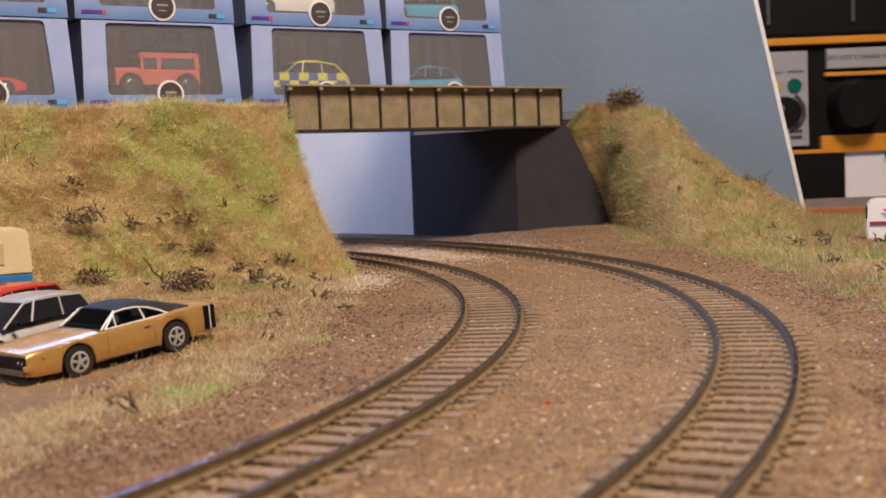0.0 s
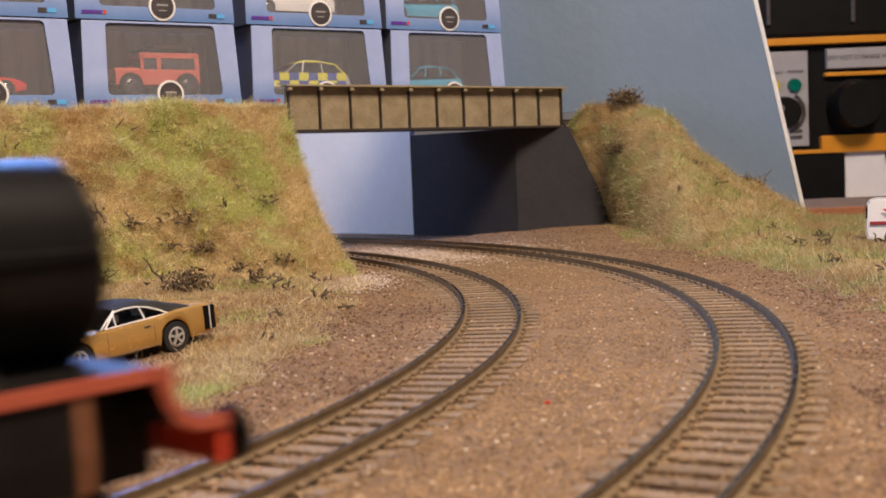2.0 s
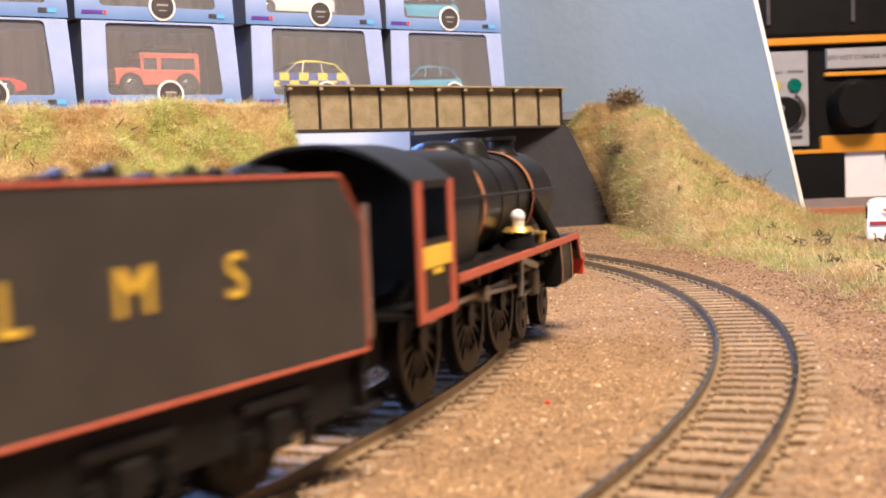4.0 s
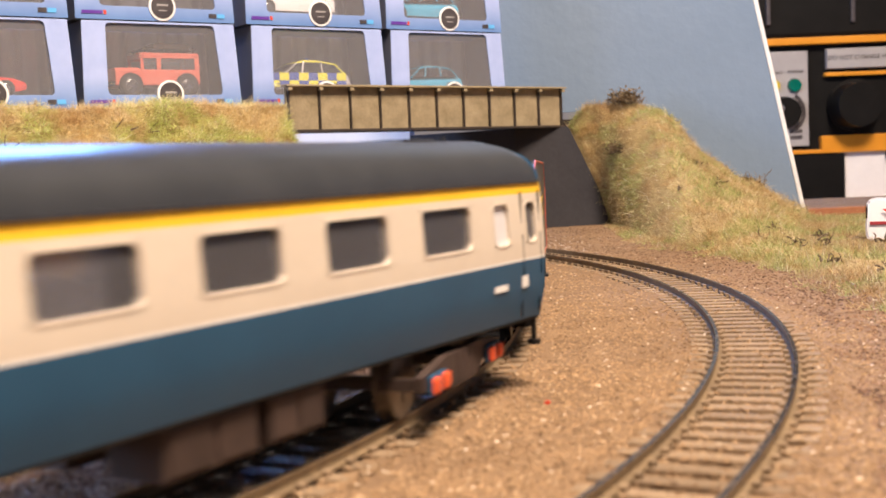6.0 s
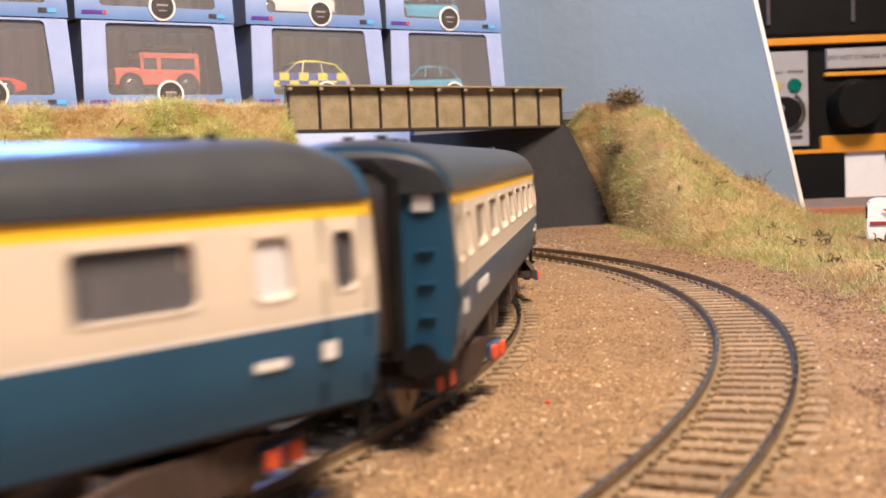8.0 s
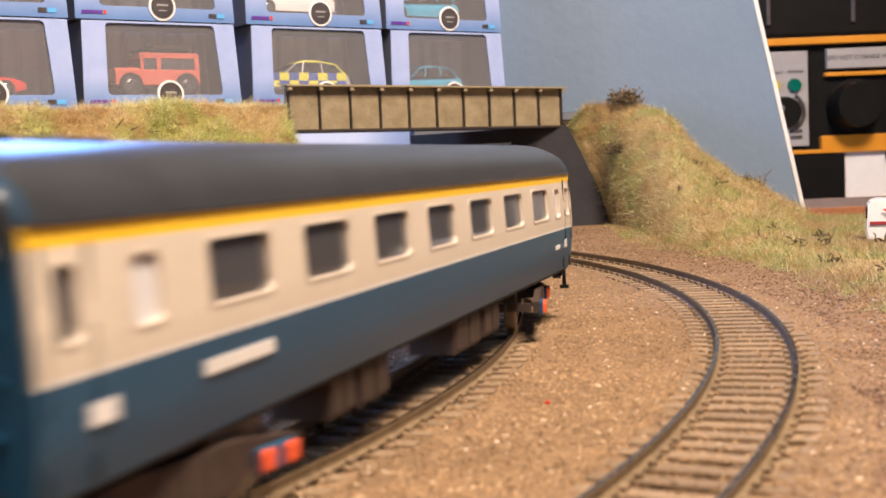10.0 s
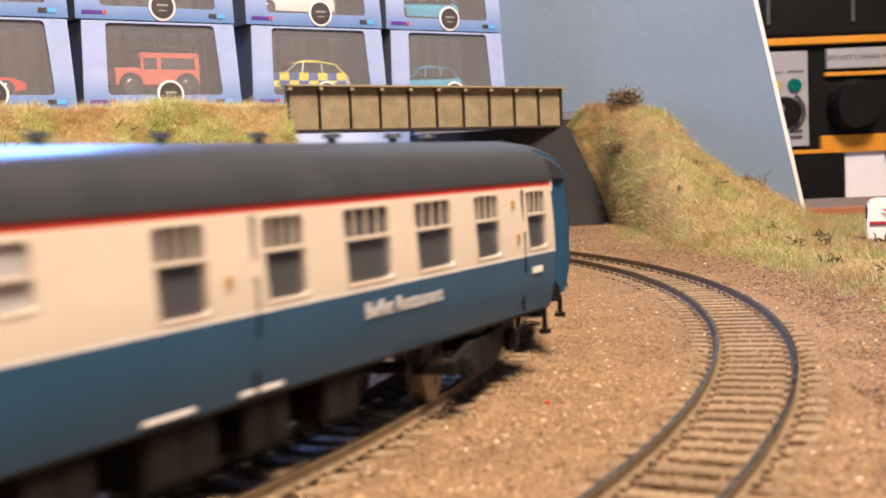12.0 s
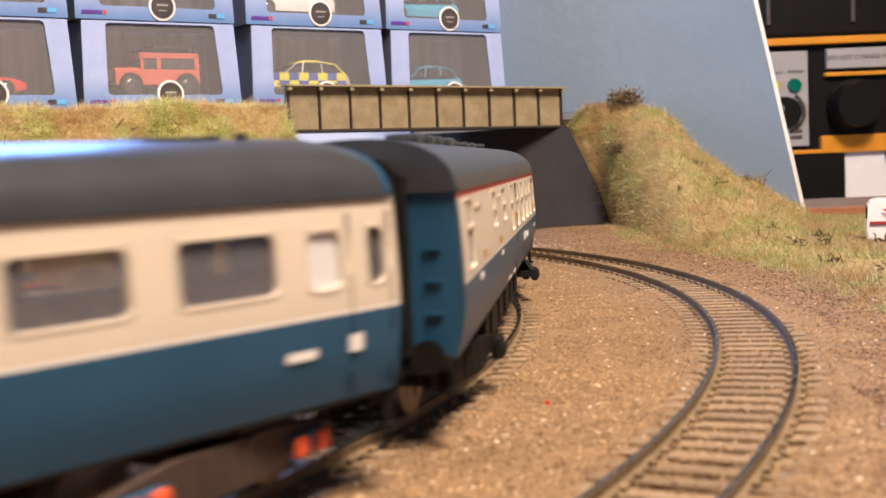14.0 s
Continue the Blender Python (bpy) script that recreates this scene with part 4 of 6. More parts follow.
        bx("rear_bumper", "black_plastic", -0.0243, 0, 0.0050, 0.0016, 0.0196, 0.0022, 0.0005)
        bx("grille", "black_plastic", 0.0238, 0, 0.0068, 0.0014, 0.0120, 0.0014, 0.0003)
        for s in (1, -1):
            bx("headlight", "chrome", 0.0236, s * 0.0080, 0.0070, 0.0016, 0.0036, 0.0020, 0.0004)
            bx("wing_mirror", "black_plastic", 0.0085, s * 0.0116, 0.0116, 0.0014, 0.0022, 0.0016, 0.0004)
            bx("rubbing_strip", "black_plastic", -0.001, s * 0.01065, 0.0062, 0.022, 0.0003, 0.0006)
            bm = bmesh.new()
            cyl(bm, (0.0105, s * 0.002, 0.0108), (0.0080, s * 0.0075, 0.0125), 0.0002, seg=5)
            part("wiper", bm, "black_plastic", car)
    return model_car(name, m, paint, label, 0.0105, deck, (base, top), [(0.0150, 0.0037, 0.0103), (-0.0160, 0.0037, 0.0103)], None, "parked model cars", extra)


def caravan(m):
    car = empty("model_caravan", m, "cream and blue model touring caravan behind the cars", "model caravan")
    side = [(-0.026, 0.0125), (0.024, 0.0125), (0.0238, 0.020), (0.0231, 0.0284), (0.0220, 0.0297), (-0.018, 0.0300), (-0.022, 0.0275), (-0.0255, 0.020)]
    bm = bmesh.new()
    loft(bm, [[(x, -0.0138, z) for x, z in side], [(x, 0.0138, z) for x, z in side]])
    bmesh.ops.bevel(bm, geom=[e for e in bm.edges], offset=0.0006, segments=2, affect="EDGES")
    part("upper_body", bm, "caravan_cream", car, "cream upper panels", smooth=True)
    low = [(-0.025, 0.0055), (0.023, 0.0055), (0.0242, 0.0124), (-0.0262, 0.0124)]
    bm = bmesh.new()
    loft(bm, [[(x, -0.0139, z) for x, z in low], [(x, 0.0139, z) for x, z in low]])
    bmesh.ops.bevel(bm, geom=[e for e in bm.edges], offset=0.0004, segments=1, affect="EDGES")
    part("lower_body", bm, "caravan_blue", car, "blue lower panels", smooth=True)
    for s in (1, -1):
        for x, w in ((-0.014, 0.012), (0.008, 0.012)):
            bm = bmesh.new()
            box(bm, x, s * 0.0139, 0.0205, w, 0.0006, 0.008, 0.0002)
            part("window", bm, "blind", car, "window with a drawn buff blind")
        wheel(car, -0.001, s * 0.0128, 0.0042, 0.0024, s)
    bm = bmesh.new()
    box(bm, 0.0241, 0, 0.0185, 0.0006, 0.021, 0.0095, 0.0002, Matrix.Rotation(-0.1, 4, "Y"))
    part("end_panel", bm, "caravan_cream", car)
    bm = bmesh.new()
    box(bm, 0, 0, 0.0050, 0.046, 0.024, 0.0014, 0.0003)
    part("chassis", bm, "black_plastic", car)
    bm = bmesh.new()
    cyl(bm, (-0.025, 0, 0.0046), (-0.038, 0, 0.0046), 0.0007, seg=8)
    part("drawbar", bm, "black_plastic", car)
    return car


def minibus(m):
    van = empty("model_minibus", m, "white model minibus with a maroon stripe, on the grass", "model minibus")
    side = [(-0.030, 0.0035), (0.029, 0.0035), (0.0298, 0.0085), (0.0275, 0.0118), (0.0225, 0.0185), (0.0195, 0.0222), (-0.0262, 0.0232), (-0.0295, 0.0215), (-0.0305, 0.008)]
    bm = bmesh.new()
    loft(bm, [[(x, -0.0128 + (0.0016 if z > 0.02 else 0), z) for x, z in side], [(x, 0.0128 - (0.0016 if z > 0.02 else 0), z) for x, z in side]])
    bmesh.ops.bevel(bm, geom=[e for e in bm.edges], offset=0.0008, segments=2, affect="EDGES")
    part("body", bm, "van_white", van, smooth=True)
    for s in (1, -1):
        for nm, mat, x, z, w, h in (("stripe", "maroon", -0.001, 0.0118, 0.056, 0.0016), ("window", "car_glass", 0.013, 0.0165, 0.010, 0.0052), ("window", "car_glass", 0.0, 0.0165, 0.012, 0.0052)):
            bm = bmesh.new()
            box(bm, x, s * 0.0127, z, w, 0.0004, h, 0.0001)
            part(nm, bm, mat, van)
        bm = bmesh.new()
        extrude_poly(bm, [(-0.0235, s * 0.0128, 0.0185), (-0.0185, s * 0.0128, 0.0185), (-0.0205, s * 0.0128, 0.0162)], (0, s * 0.0003, 0))
        part("emblem", bm, "stripe_red", van, "small red triangular mark")
        bm = bmesh.new()
        box(bm, -0.014, s * 0.0128, 0.0088, 0.006, 0.0003, 0.0006)
        part("lettering_bar", bm, "check_blue", van)
        for x in (-0.0175, 0.0185):
            bm = bmesh.new()
            cyl(bm, (x, s * 0.0118, 0.0044), (x, s * 0.0131, 0.0044), 0.0052, seg=18)
            part("wheel_arch", bm, "rubber", van)
            wheel(van, x, s * 0.0124, 0.0042, 0.0022, s, "dull_steel")
    bm = bmesh.new()
    box(bm, -0.0303, 0, 0.0165, 0.0006, 0.019, 0.0055, 0.0002)
    part("rear_window", bm, "car_glass", van)
    bm = bmesh.new()
    box(bm, 0.0252, 0, 0.0150, 0.0006, 0.020, 0.0065, 0.0002, Matrix.Rotation(-0.62, 4, "Y"))
    part("windscreen", bm, "car_glass", van)
    return van


GOLD_POSE = pose(-0.0958, 0.3325, -0.0066, 0, 4.0, -129)


def cars():
    gold_coupe()
    hatchback("model_hatchback", pose(-0.1318, 0.3650, -0.0085, 0, 3, -125), "silver", "silver model hatchback with dark windows, on the verge")
    hatchback("model_hatchback", pose(-0.1480, 0.3920, -0.0078, 0, 3, -125), "red", "red model hatchback behind the silver one")
    caravan(pose(-0.1838, 0.4500, -0.0026, 0, 0, 30))
    minibus(pose(0.2215, 0.535, -0.0005, 0, 0, -18)).scale = (0.94, 0.94, 0.94)


# ---- boxed model cars on the bridge deck ----
ROW0, ROWD = Vector((-0.141, 0.620)), Vector((0.830, 0.557)).normalized()
ROW_ANG = math.degrees(math.atan2(0.557, 0.830))
BOX_Z = 0.0797


def display_box(x0, z0, w, h, label, dark=False):
    """A card box with a film window; x0 along the row, front face towards the tracks."""
    q = ROW0 + ROWD * x0
    bx = empty("display_box", pose(q.x, q.y, z0, 0, 0, ROW_ANG), label, "model box", "boxed model cars")
    dep = 0.040
    tp = 0.0028
    # front card with the window cut out of it
    wl, wr, wb, wt = 0.0125, w - 0.0115, 0.0068, h - 0.0010
    o = [(0, 0), (w, 0), (w - tp, h), (tp * 0.3, h)]
    i = [(wl, wb), (wr + 0.001, wb), (wr - 0.0025, wt), (wl + 0.0003, wt)]
    def ring(pts, y):
        return [(x, y, z) for x, z in pts]
    def rounded(pts, r, n=4):
        out = []
        for k in range(4):
            p, a, b = Vector(pts[k]), Vector(pts[k - 1]), Vector(pts[(k + 1) % 4])
            u, v = (a - p).normalized() * r, (b - p).normalized() * r
            for j in range(n + 1):
                t = j / n
                out.append(tuple((p + u) * (1 - t) ** 2 + p * 2 * t * (1 - t) + (p + v) * t ** 2))
        return out
    ro, ri = rounded(o, 0.0006), rounded(i, 0.0026)
    bm = bmesh.new()
    loft(bm, [ring(ri, 0.0006), ring(ri, 0), ring(ro, 0), ring(ro, 0.0006)], caps=False)
    part("front_card", bm, "box_blue", bx, "blue card front with a window")
    bm = bmesh.new()
    for a, b in ((0, 1), (1, 2), (3, 0)):
        pa, pb = o[a], o[b]
        extrude_poly(bm, [(pa[0], 0.0007, pa[1]), (pb[0], 0.0007, pb[1]), (pb[0], dep, pb[1]), (pa[0], dep, pa[1])],
                     (0, 0, 0.0006) if a == 0 else ((-0.0006, 0, 0) if a == 1 else (0.0006, 0, 0)))
    part("side_card", bm, "box_side", bx)
    bm = bmesh.new()
    extrude_poly(bm, [(0.001, dep, 0.0008), (w - 0.001, dep, 0.0008), (w - tp, dep, h - 0.0004), (tp * 0.4, dep, h - 0.0004)], (0, -0.0006, 0))
    part("back_card", bm, "box_inner", bx, "grey lining card")
    bm = bmesh.new()
    box(bm, w / 2, dep / 2, 0.0030, w - 0.006, dep - 0.004, 0.0044, 0.0004)
    part("plinth", bm, "badge", bx, "dark plinth under the model")
    bm = bmesh.new()
    box(bm, w / 2, 0.0012, (wb + wt) / 2, wr - wl + 0.006, 0.0003, wt - wb + 0.003)
    film = part("film", bm, "clear", bx, "clear plastic film")
    film.visible_shadow = False
    # header card over the window
    bm = bmesh.new()
    box(bm, w / 2, dep / 2, h - 0.0004, w - tp - 0.002, dep - 0.002, 0.0007)
    part("top_card", bm, "box_navy", bx)
    # round badge with a pale ring
    bm = bmesh.new()
    cyl(bm, (w * 0.53, -0.0001, 0.0072), (w * 0.53, -0.0006, 0.0072), 0.0072, seg=32)
    part("badge_ring", bm, "white_card", bx, "pale round ring")
    bm = bmesh.new()
    cyl(bm, (w * 0.53, -0.0005, 0.0072), (w * 0.53, -0.0009, 0.0072), 0.0060, seg=32)
    part("badge", bm, "badge", bx, "dark round badge")
    bm = bmesh.new()
    box(bm, w * 0.53, -0.0010, 0.0080, 0.0060, 0.0002, 0.0009)
    box(bm, w * 0.53, -0.0010, 0.0052, 0.0042, 0.0002, 0.0006)
    part("badge_print", bm, "panel", bx)
    for nm, mat, x, wd, z, hh in (("wordmark_bar", "purple", 0.0085, 0.0105, 0.0034, 0.0017), ("wordmark_dot", "stripe_red", 0.0150, 0.0014, 0.0035, 0.0020),
                                  ("print_bar", "badge", w - 0.0125, 0.0042, 0.0034, 0.0022), ("print_bar", "cyan_print", w - 0.0078, 0.0042, 0.0034, 0.0022)):
        bm = bmesh.new()
        box(bm, x, -0.0002, z, wd, 0.0003, hh)
        part(nm, bm, mat, bx)
    return bx


def row_pose(x, dy, z, turn=0):
    q = ROW0 + ROWD * x + Vector((-ROWD.y, ROWD.x)) * dy
    return pose(q.x, q.y, z, 0, 0, ROW_ANG + turn)


def boxes():
    bm = bmesh.new()
    a, b = ROW0 + ROWD * -0.40 + Vector((0.0, 0.0)), ROW0 + ROWD * 0.235
    n = Vector((-ROWD.y, ROWD.x))
    a, b = a + n * 0.003, b + n * 0.003
    extrude_poly(bm, [(a.x, a.y, BOX_Z - 0.0005), (b.x, b.y, BOX_Z - 0.0005), (b.x + n.x * 0.06, b.y + n.y * 0.06, BOX_Z - 0.0005), (a.x + n.x * 0.06, a.y + n.y * 0.06, BOX_Z - 0.0005)], (0, 0, -0.006))
    tagged(part("road_deck", bm, "abutment"), "dark card road deck carrying the boxes", "deck", kind="structure")
    starts = (-0.3080, -0.2190, -0.1305, -0.0418, 0.0503, 0.1387)
    for r in (0, 1):
        for k, x0 in enumerate(starts):
            display_box(x0 - 0.002 * r, BOX_Z + r * 0.0447, 0.0853 - (0.002 if k == 5 else 0), 0.0440, "blue card display box with a model car inside")
    zc = BOX_Z + 0.0066
    boxed_car("red_hatchback", row_pose(-0.093, 0.019, zc, 0), "red", "small red model hatchback in a display box")
    off_roader(row_pose(0.0005, 0.018, zc, 180))
    boxed_car("police_estate", row_pose(0.086, 0.018, zc, 180), "silver", "model police estate with blue and yellow squares in a display box", True)
    boxed_car("blue_saloon", row_pose(0.169, 0.018, zc, 180), "sky_car", "bright blue model saloon in a display box")
    zu = zc + 0.0447
    boxed_car("white_saloon", row_pose(0.082, 0.018, zu, 180), "van_white", "white model saloon in a display box")
    boxed_car("blue_estate", row_pose(0.168, 0.018, zu, 180), "sky_car", "bright blue model estate in a display box")


def boxed_car(name, m, paint, label, squares=False):
    deck = [(-0.0255, 0.0085, 0.0040, 0.0090), (-0.0245, 0.0100, 0.0028, 0.0112), (-0.010, 0.0103, 0.0023, 0.0114), (0.006, 0.0103, 0.0023, 0.0108), (0.0200, 0.0100, 0.0024, 0.0095), (0.0250, 0.0092, 0.0034, 0.0076)]
    base = [(0.0110, 0.0092, 0.0104), (0.0015, 0.0096, 0.0110), (-0.0095, 0.0096, 0.0111), (-0.0215, 0.0090, 0.0110)]
    top = [(0.0035, 0.0078, 0.0160), (0.0, 0.0081, 0.0166), (-0.0095, 0.0081, 0.0166), (-0.0175, 0.0076, 0.0155)]

    def extra(car):
        if squares:
            for s in (1, -1):
                for i in range(8):
                    for j in range(2):
                        bm = bmesh.new()
                        box(bm, -0.0195 + i * 0.0052, s * 0.01035, 0.0055 + j * 0.0037, 0.0051, 0.0005, 0.0036)
                        part("livery_square", bm, "hi_vis" if (i + j) % 2 else "check_blue", car)
            bm = bmesh.new()
            box(bm, -0.004, 0, 0.0178, 0.002, 0.010, 0.0014, 0.0003)
            part("light_bar", bm, "check_blue", car)
        for nm, x in (("front_bumper", 0.0252), ("rear_bumper", -0.0254)):
            bm = bmesh.new()
            box(bm, x, 0, 0.0050, 0.0012, 0.0175, 0.0014, 0.0003)
            part(nm, bm, "chrome" if not squares else "van_white", car)
    k = 1.16 if squares else 1.04
    c = model_car(name, m, paint, label, 0.0103, deck, (base, top), [(0.0155, 0.0037, 0.0100), (-0.0160, 0.0037, 0.0100)], "hi_vis" if squares else None, "boxed model cars", extra)
    c.scale = (k, k, k)
    return c


def off_roader(m):
    car = empty("off_roader", m, "coral red model off-roader with a roof rack in a display box", "model car", "boxed model cars")
    def bx(nm, mat, *a, label=""):
        bm = bmesh.new()
        box(bm, *a)
        return part(nm, bm, mat, car, label)
    bx("body", "coral", 0.0, 0, 0.0098, 0.0460, 0.0205, 0.0082, 0.0007)
    bx("bonnet", "coral", 0.0160, 0, 0.0142, 0.0135, 0.0165, 0.0014, 0.0005)
    # cab with real window openings
    for s in (1, -1):
        bm = bmesh.new()
        for x, wd in ((0.0085, 0.0016), (-0.0005, 0.0022), (-0.0215, 0.0024)):
            box(bm, x, s * 0.0098, 0.0175, wd, 0.0008, 0.0080)
        box(bm, -0.0065, s * 0.0098, 0.0207, 0.0314, 0.0008, 0.0018)
        part("cab_side", bm, "coral", car)
        bx("window", "clear", 0.0040, s * 0.0096, 0.0172, 0.0080, 0.0003, 0.0062)
        bx("window", "clear", -0.0110, s * 0.0096, 0.0172, 0.0190, 0.0003, 0.0062)
        for x in (0.0150, -0.0155):
            bm = bmesh.new()
            cyl(bm, (x, s * 0.0090, 0.0058), (x, s * 0.0107, 0.0058), 0.0064, seg=18)
            part("wheel_arch", bm, "black_plastic", car)
            wheel(car, x, s * 0.0100, 0.0053, 0.0032, s, "chrome", 6)
    bx("cab_end", "coral", -0.0226, 0, 0.0172, 0.0008, 0.0195, 0.0085)
    bx("windscreen_frame", "coral", 0.0092, 0, 0.0203, 0.0009, 0.0195, 0.0016)
    bx("seat_row", "black_plastic", -0.001, 0, 0.0155, 0.006, 0.0150, 0.0050, 0.0008)
    bx("roof", "coral", -0.0068, 0, 0.0220, 0.0325, 0.0200, 0.0012, 0.0005)
    bx("roof_rack", "black_plastic", -0.0070, 0, 0.0245, 0.0300, 0.0190, 0.0008, 0.0002)
    for x in (-0.020, -0.012, -0.004, 0.006):
        for s in (1, -1):
            bx("rack_post", "black_plastic", x, s * 0.0092, 0.0240, 0.0006, 0.0006, 0.0036)
    bx("load", "twig", -0.009, 0, 0.0262, 0.0200, 0.0150, 0.0034, 0.0008, label="dark load on the rack")
    bx("front_bumper", "black_plastic", 0.0242, 0, 0.0068, 0.0022, 0.0200, 0.0022, 0.0004)
    bm = bmesh.new()
    cyl(bm, (-0.0236, 0, 0.0128), (-0.0262, 0, 0.0128), 0.0048, seg=18)
    part("spare_wheel", bm, "rubber", car, smooth=True)
    c = car
    return c


# ---- control units behind the board ----
def text_part(name, body, size, m, mat, parent):
    cu = bpy.data.curves.new(name, "FONT")
    cu.body, cu.size, cu.extrude, cu.align_x, cu.align_y = body, size, 0.00004, "CENTER", "CENTER"
    tmp = bpy.data.objects.new(name, cu)
    scene.collection.objects.link(tmp)
    dg = bpy.context.evaluated_depsgraph_get()
    me = bpy.data.meshes.new_from_object(tmp.evaluated_get(dg))
    bpy.data.objects.remove(tmp)
    me.materials.clear()
    me.materials.append(M[mat])
    ob = new(name, me)
    ob.parent = parent
    ob.matrix_basis = m
    return ob


def control_units():
    y = 1.20
    u = empty("bench_instrument", pose(0, y, 0), "black bench instrument with orange trim and knobs", "instrument")
    def bx(nm, mat, x0, x1, z0, z1, y0, y1, bev=0.0008, label=""):
        bm = bmesh.new()
        box(bm, (x0 + x1) / 2, (y0 + y1) / 2, (z0 + z1) / 2, x1 - x0, y1 - y0, z1 - z0, bev)
        return part(nm, bm, mat, u, label)
    bx("case", "black_plastic", 0.290, 0.60, 0.0430, 0.1500, 0.006, 0.20)
    bx("top_trim", "orange", 0.288, 0.60, 0.1490, 0.1560, -0.004, 0.20, label="orange top trim")
    bx("bottom_trim", "orange", 0.385, 0.60, 0.0400, 0.0575, -0.002, 0.10, label="orange lower trim")
    bx("bottom_trim", "orange", 0.330, 0.385, 0.0400, 0.0440, -0.002, 0.10)
    pn = bx("control_panel", "panel", 0.290, 0.3730, 0.0480, 0.1430, 0.000, 0.006, label="pale grey control panel")
    bx("label_strip", "panel", 0.392, 0.56, 0.1240, 0.1440, -0.001, 0.006, label="pale printed warning strip")
    bx("strip_line", "orange", 0.390, 0.60, 0.1165, 0.1205, -0.001, 0.006)
    face = Matrix.Rotation(math.pi / 2, 4, "X")
    text_part("panel_text", "OVERLOAD", 0.0047, Matrix.Translation((0.3350, -0.0006, 0.1220)) @ face, "badge", u)
    text_part("panel_text", "POWER", 0.0047, Matrix.Translation((0.3603, -0.0006, 0.1225)) @ face, "badge", u)
    text_part("panel_text", "DO NOT CHANGE WHILE", 0.0062, Matrix.Translation((0.4290, -0.0016, 0.1345)) @ face, "badge", u)
    for x, mat in ((0.3375, "lamp_amber"), (0.3590, "lamp_green")):
        bm = bmesh.new()
        cyl(bm, (x, 0, 0.1090), (x, -0.004, 0.1090), 0.0072, 0.0062, seg=20)
        part("indicator", bm, mat, u, "round indicator lens", smooth=True)
    bm = bmesh.new()
    cyl(bm, (0.3480, 0, 0.0820), (0.3480, -0.010, 0.0820), 0.0165, 0.0150, seg=28)
    k = part("knob", bm, "black_plastic", u, smooth=True)
    bm = bmesh.new()
    cyl(bm, (0.3400, -0.010, 0.0860), (0.3400, -0.020, 0.0860), 0.0042, 0.0036, seg=16)
    part("toggle", bm, "chrome", u, "bright toggle", smooth=True)
    for t in np.linspace(-0.9, 0.9, 14):
        bm = bmesh.new()
        box(bm, 0.3480 + 0.0200 * math.cos(t), -0.0004, 0.0820 + 0.0200 * math.sin(t), 0.0040, 0.0006, 0.0032, 0, Matrix.Rotation(-t, 4, "Y"))
        part("scale_mark", bm, "badge", u)
    for z in (0.0660, 0.0600):
        bm = bmesh.new()
        box(bm, 0.3600, -0.0004, z - 0.003, 0.0120, 0.0006, 0.0035)
        part("print_bar", bm, "badge", u)
    bm = bmesh.new()
    cyl(bm, (0.4150, 0.002, 0.0865), (0.4150, -0.030, 0.0865), 0.0225, 0.0215, seg=36)
    part("large_knob", bm, "black_plastic", u, "large ribbed black knob", smooth=True)
    bm = bmesh.new()
    cyl(bm, (0.4190, 0.004, 0.0870), (0.4190, -0.002, 0.0870), 0.0262, seg=36)
    part("knob_skirt", bm, "under_black", u, smooth=True)
    bx("foot", "black_plastic", 0.345, 0.4080, -0.0100, 0.0398, 0.0, 0.12)
    bx("foot", "black_plastic", 0.450, 0.520, 0.0330, 0.0398, -0.004, 0.003)
    bx("stand", "black_plastic", 0.300, 0.3440, -0.0060, 0.0398, 0.03, 0.12)
    t = empty("stacked_instrument", pose(0, y, 0), "dark upper instrument standing on the lower one", "instrument")
    bm = bmesh.new()
    box(bm, 0.455, 0.10, 0.2370, 0.310, 0.19, 0.160, 0.004)
    part("case", bm, "black_plastic", t)
    for x in (0.335, 0.42, 0.50):
        bm = bmesh.new()
        box(bm, x, 0.004, 0.22, 0.004, 0.006, 0.10, 0.001)
        part("rib", bm, "badge", t)
    bm = bmesh.new()
    box(bm, 0.296, 0.004, 0.185, 0.012, 0.004, 0.045, 0.001)
    part("side_plate", bm, "gangway", t, "beige side plate")
    bm = bmesh.new()
    box(bm, 0.46, y + 0.12, -0.0149, 0.36, 0.28, 0.008, 0.001)
    tagged(part("orange_shelf", bm, "band"), "orange-brown wooden shelf under the instruments", "shelf")
    bm = bmesh.new()
    box(bm, 0.33, 0.832, -0.0015, 0.150, 0.012, 0.010, 0.0006)
    tagged(part("wooden_batten", bm, "band"), "orange-brown wooden batten behind the sky board", "batten")
    bm = bmesh.new()
    box(bm, 0.505, y + 0.006, 0.0145, 0.190, 0.004, 0.050, 0.0005)
    tagged(part("backing_sheet", bm, "white_card"), "white sheet standing behind the instruments", "sheet")


# ---- train ----
S_LOCO, S_TENDER, S_C1, S_C2, S_C3, S_C4 = 0.1810, 0.0742, -0.1275, -0.4025, -0.6758, -0.9468


def gone(t):
    """How far along the track the train has come; it slows a little."""
    return -0.000597 * (t - 8) ** 2 + 0.09536 * (t - 8) + 0.0649


def eased(s0, t):
    """Where a coach stands: the couplings ease it a little forward as it enters the bend."""
    s = s0 + gone(t)
    return s + 0.0042 * math.exp(-((s + 0.282) / 0.046) ** 2)


KEYED = []


def half_width(z):
    pts = [(0.0123, 0.0160), (0.0165, 0.0171), (0.0215, 0.0177), (0.0270, 0.0178), (0.0330, 0.0175), (0.0395, 0.0170), (0.0420, 0.0166)]
    return float(np.interp(z, [p[0] for p in pts], [p[1] for p in pts]))


def coach_side(parent, sgn, length, windows, stripe, zw):
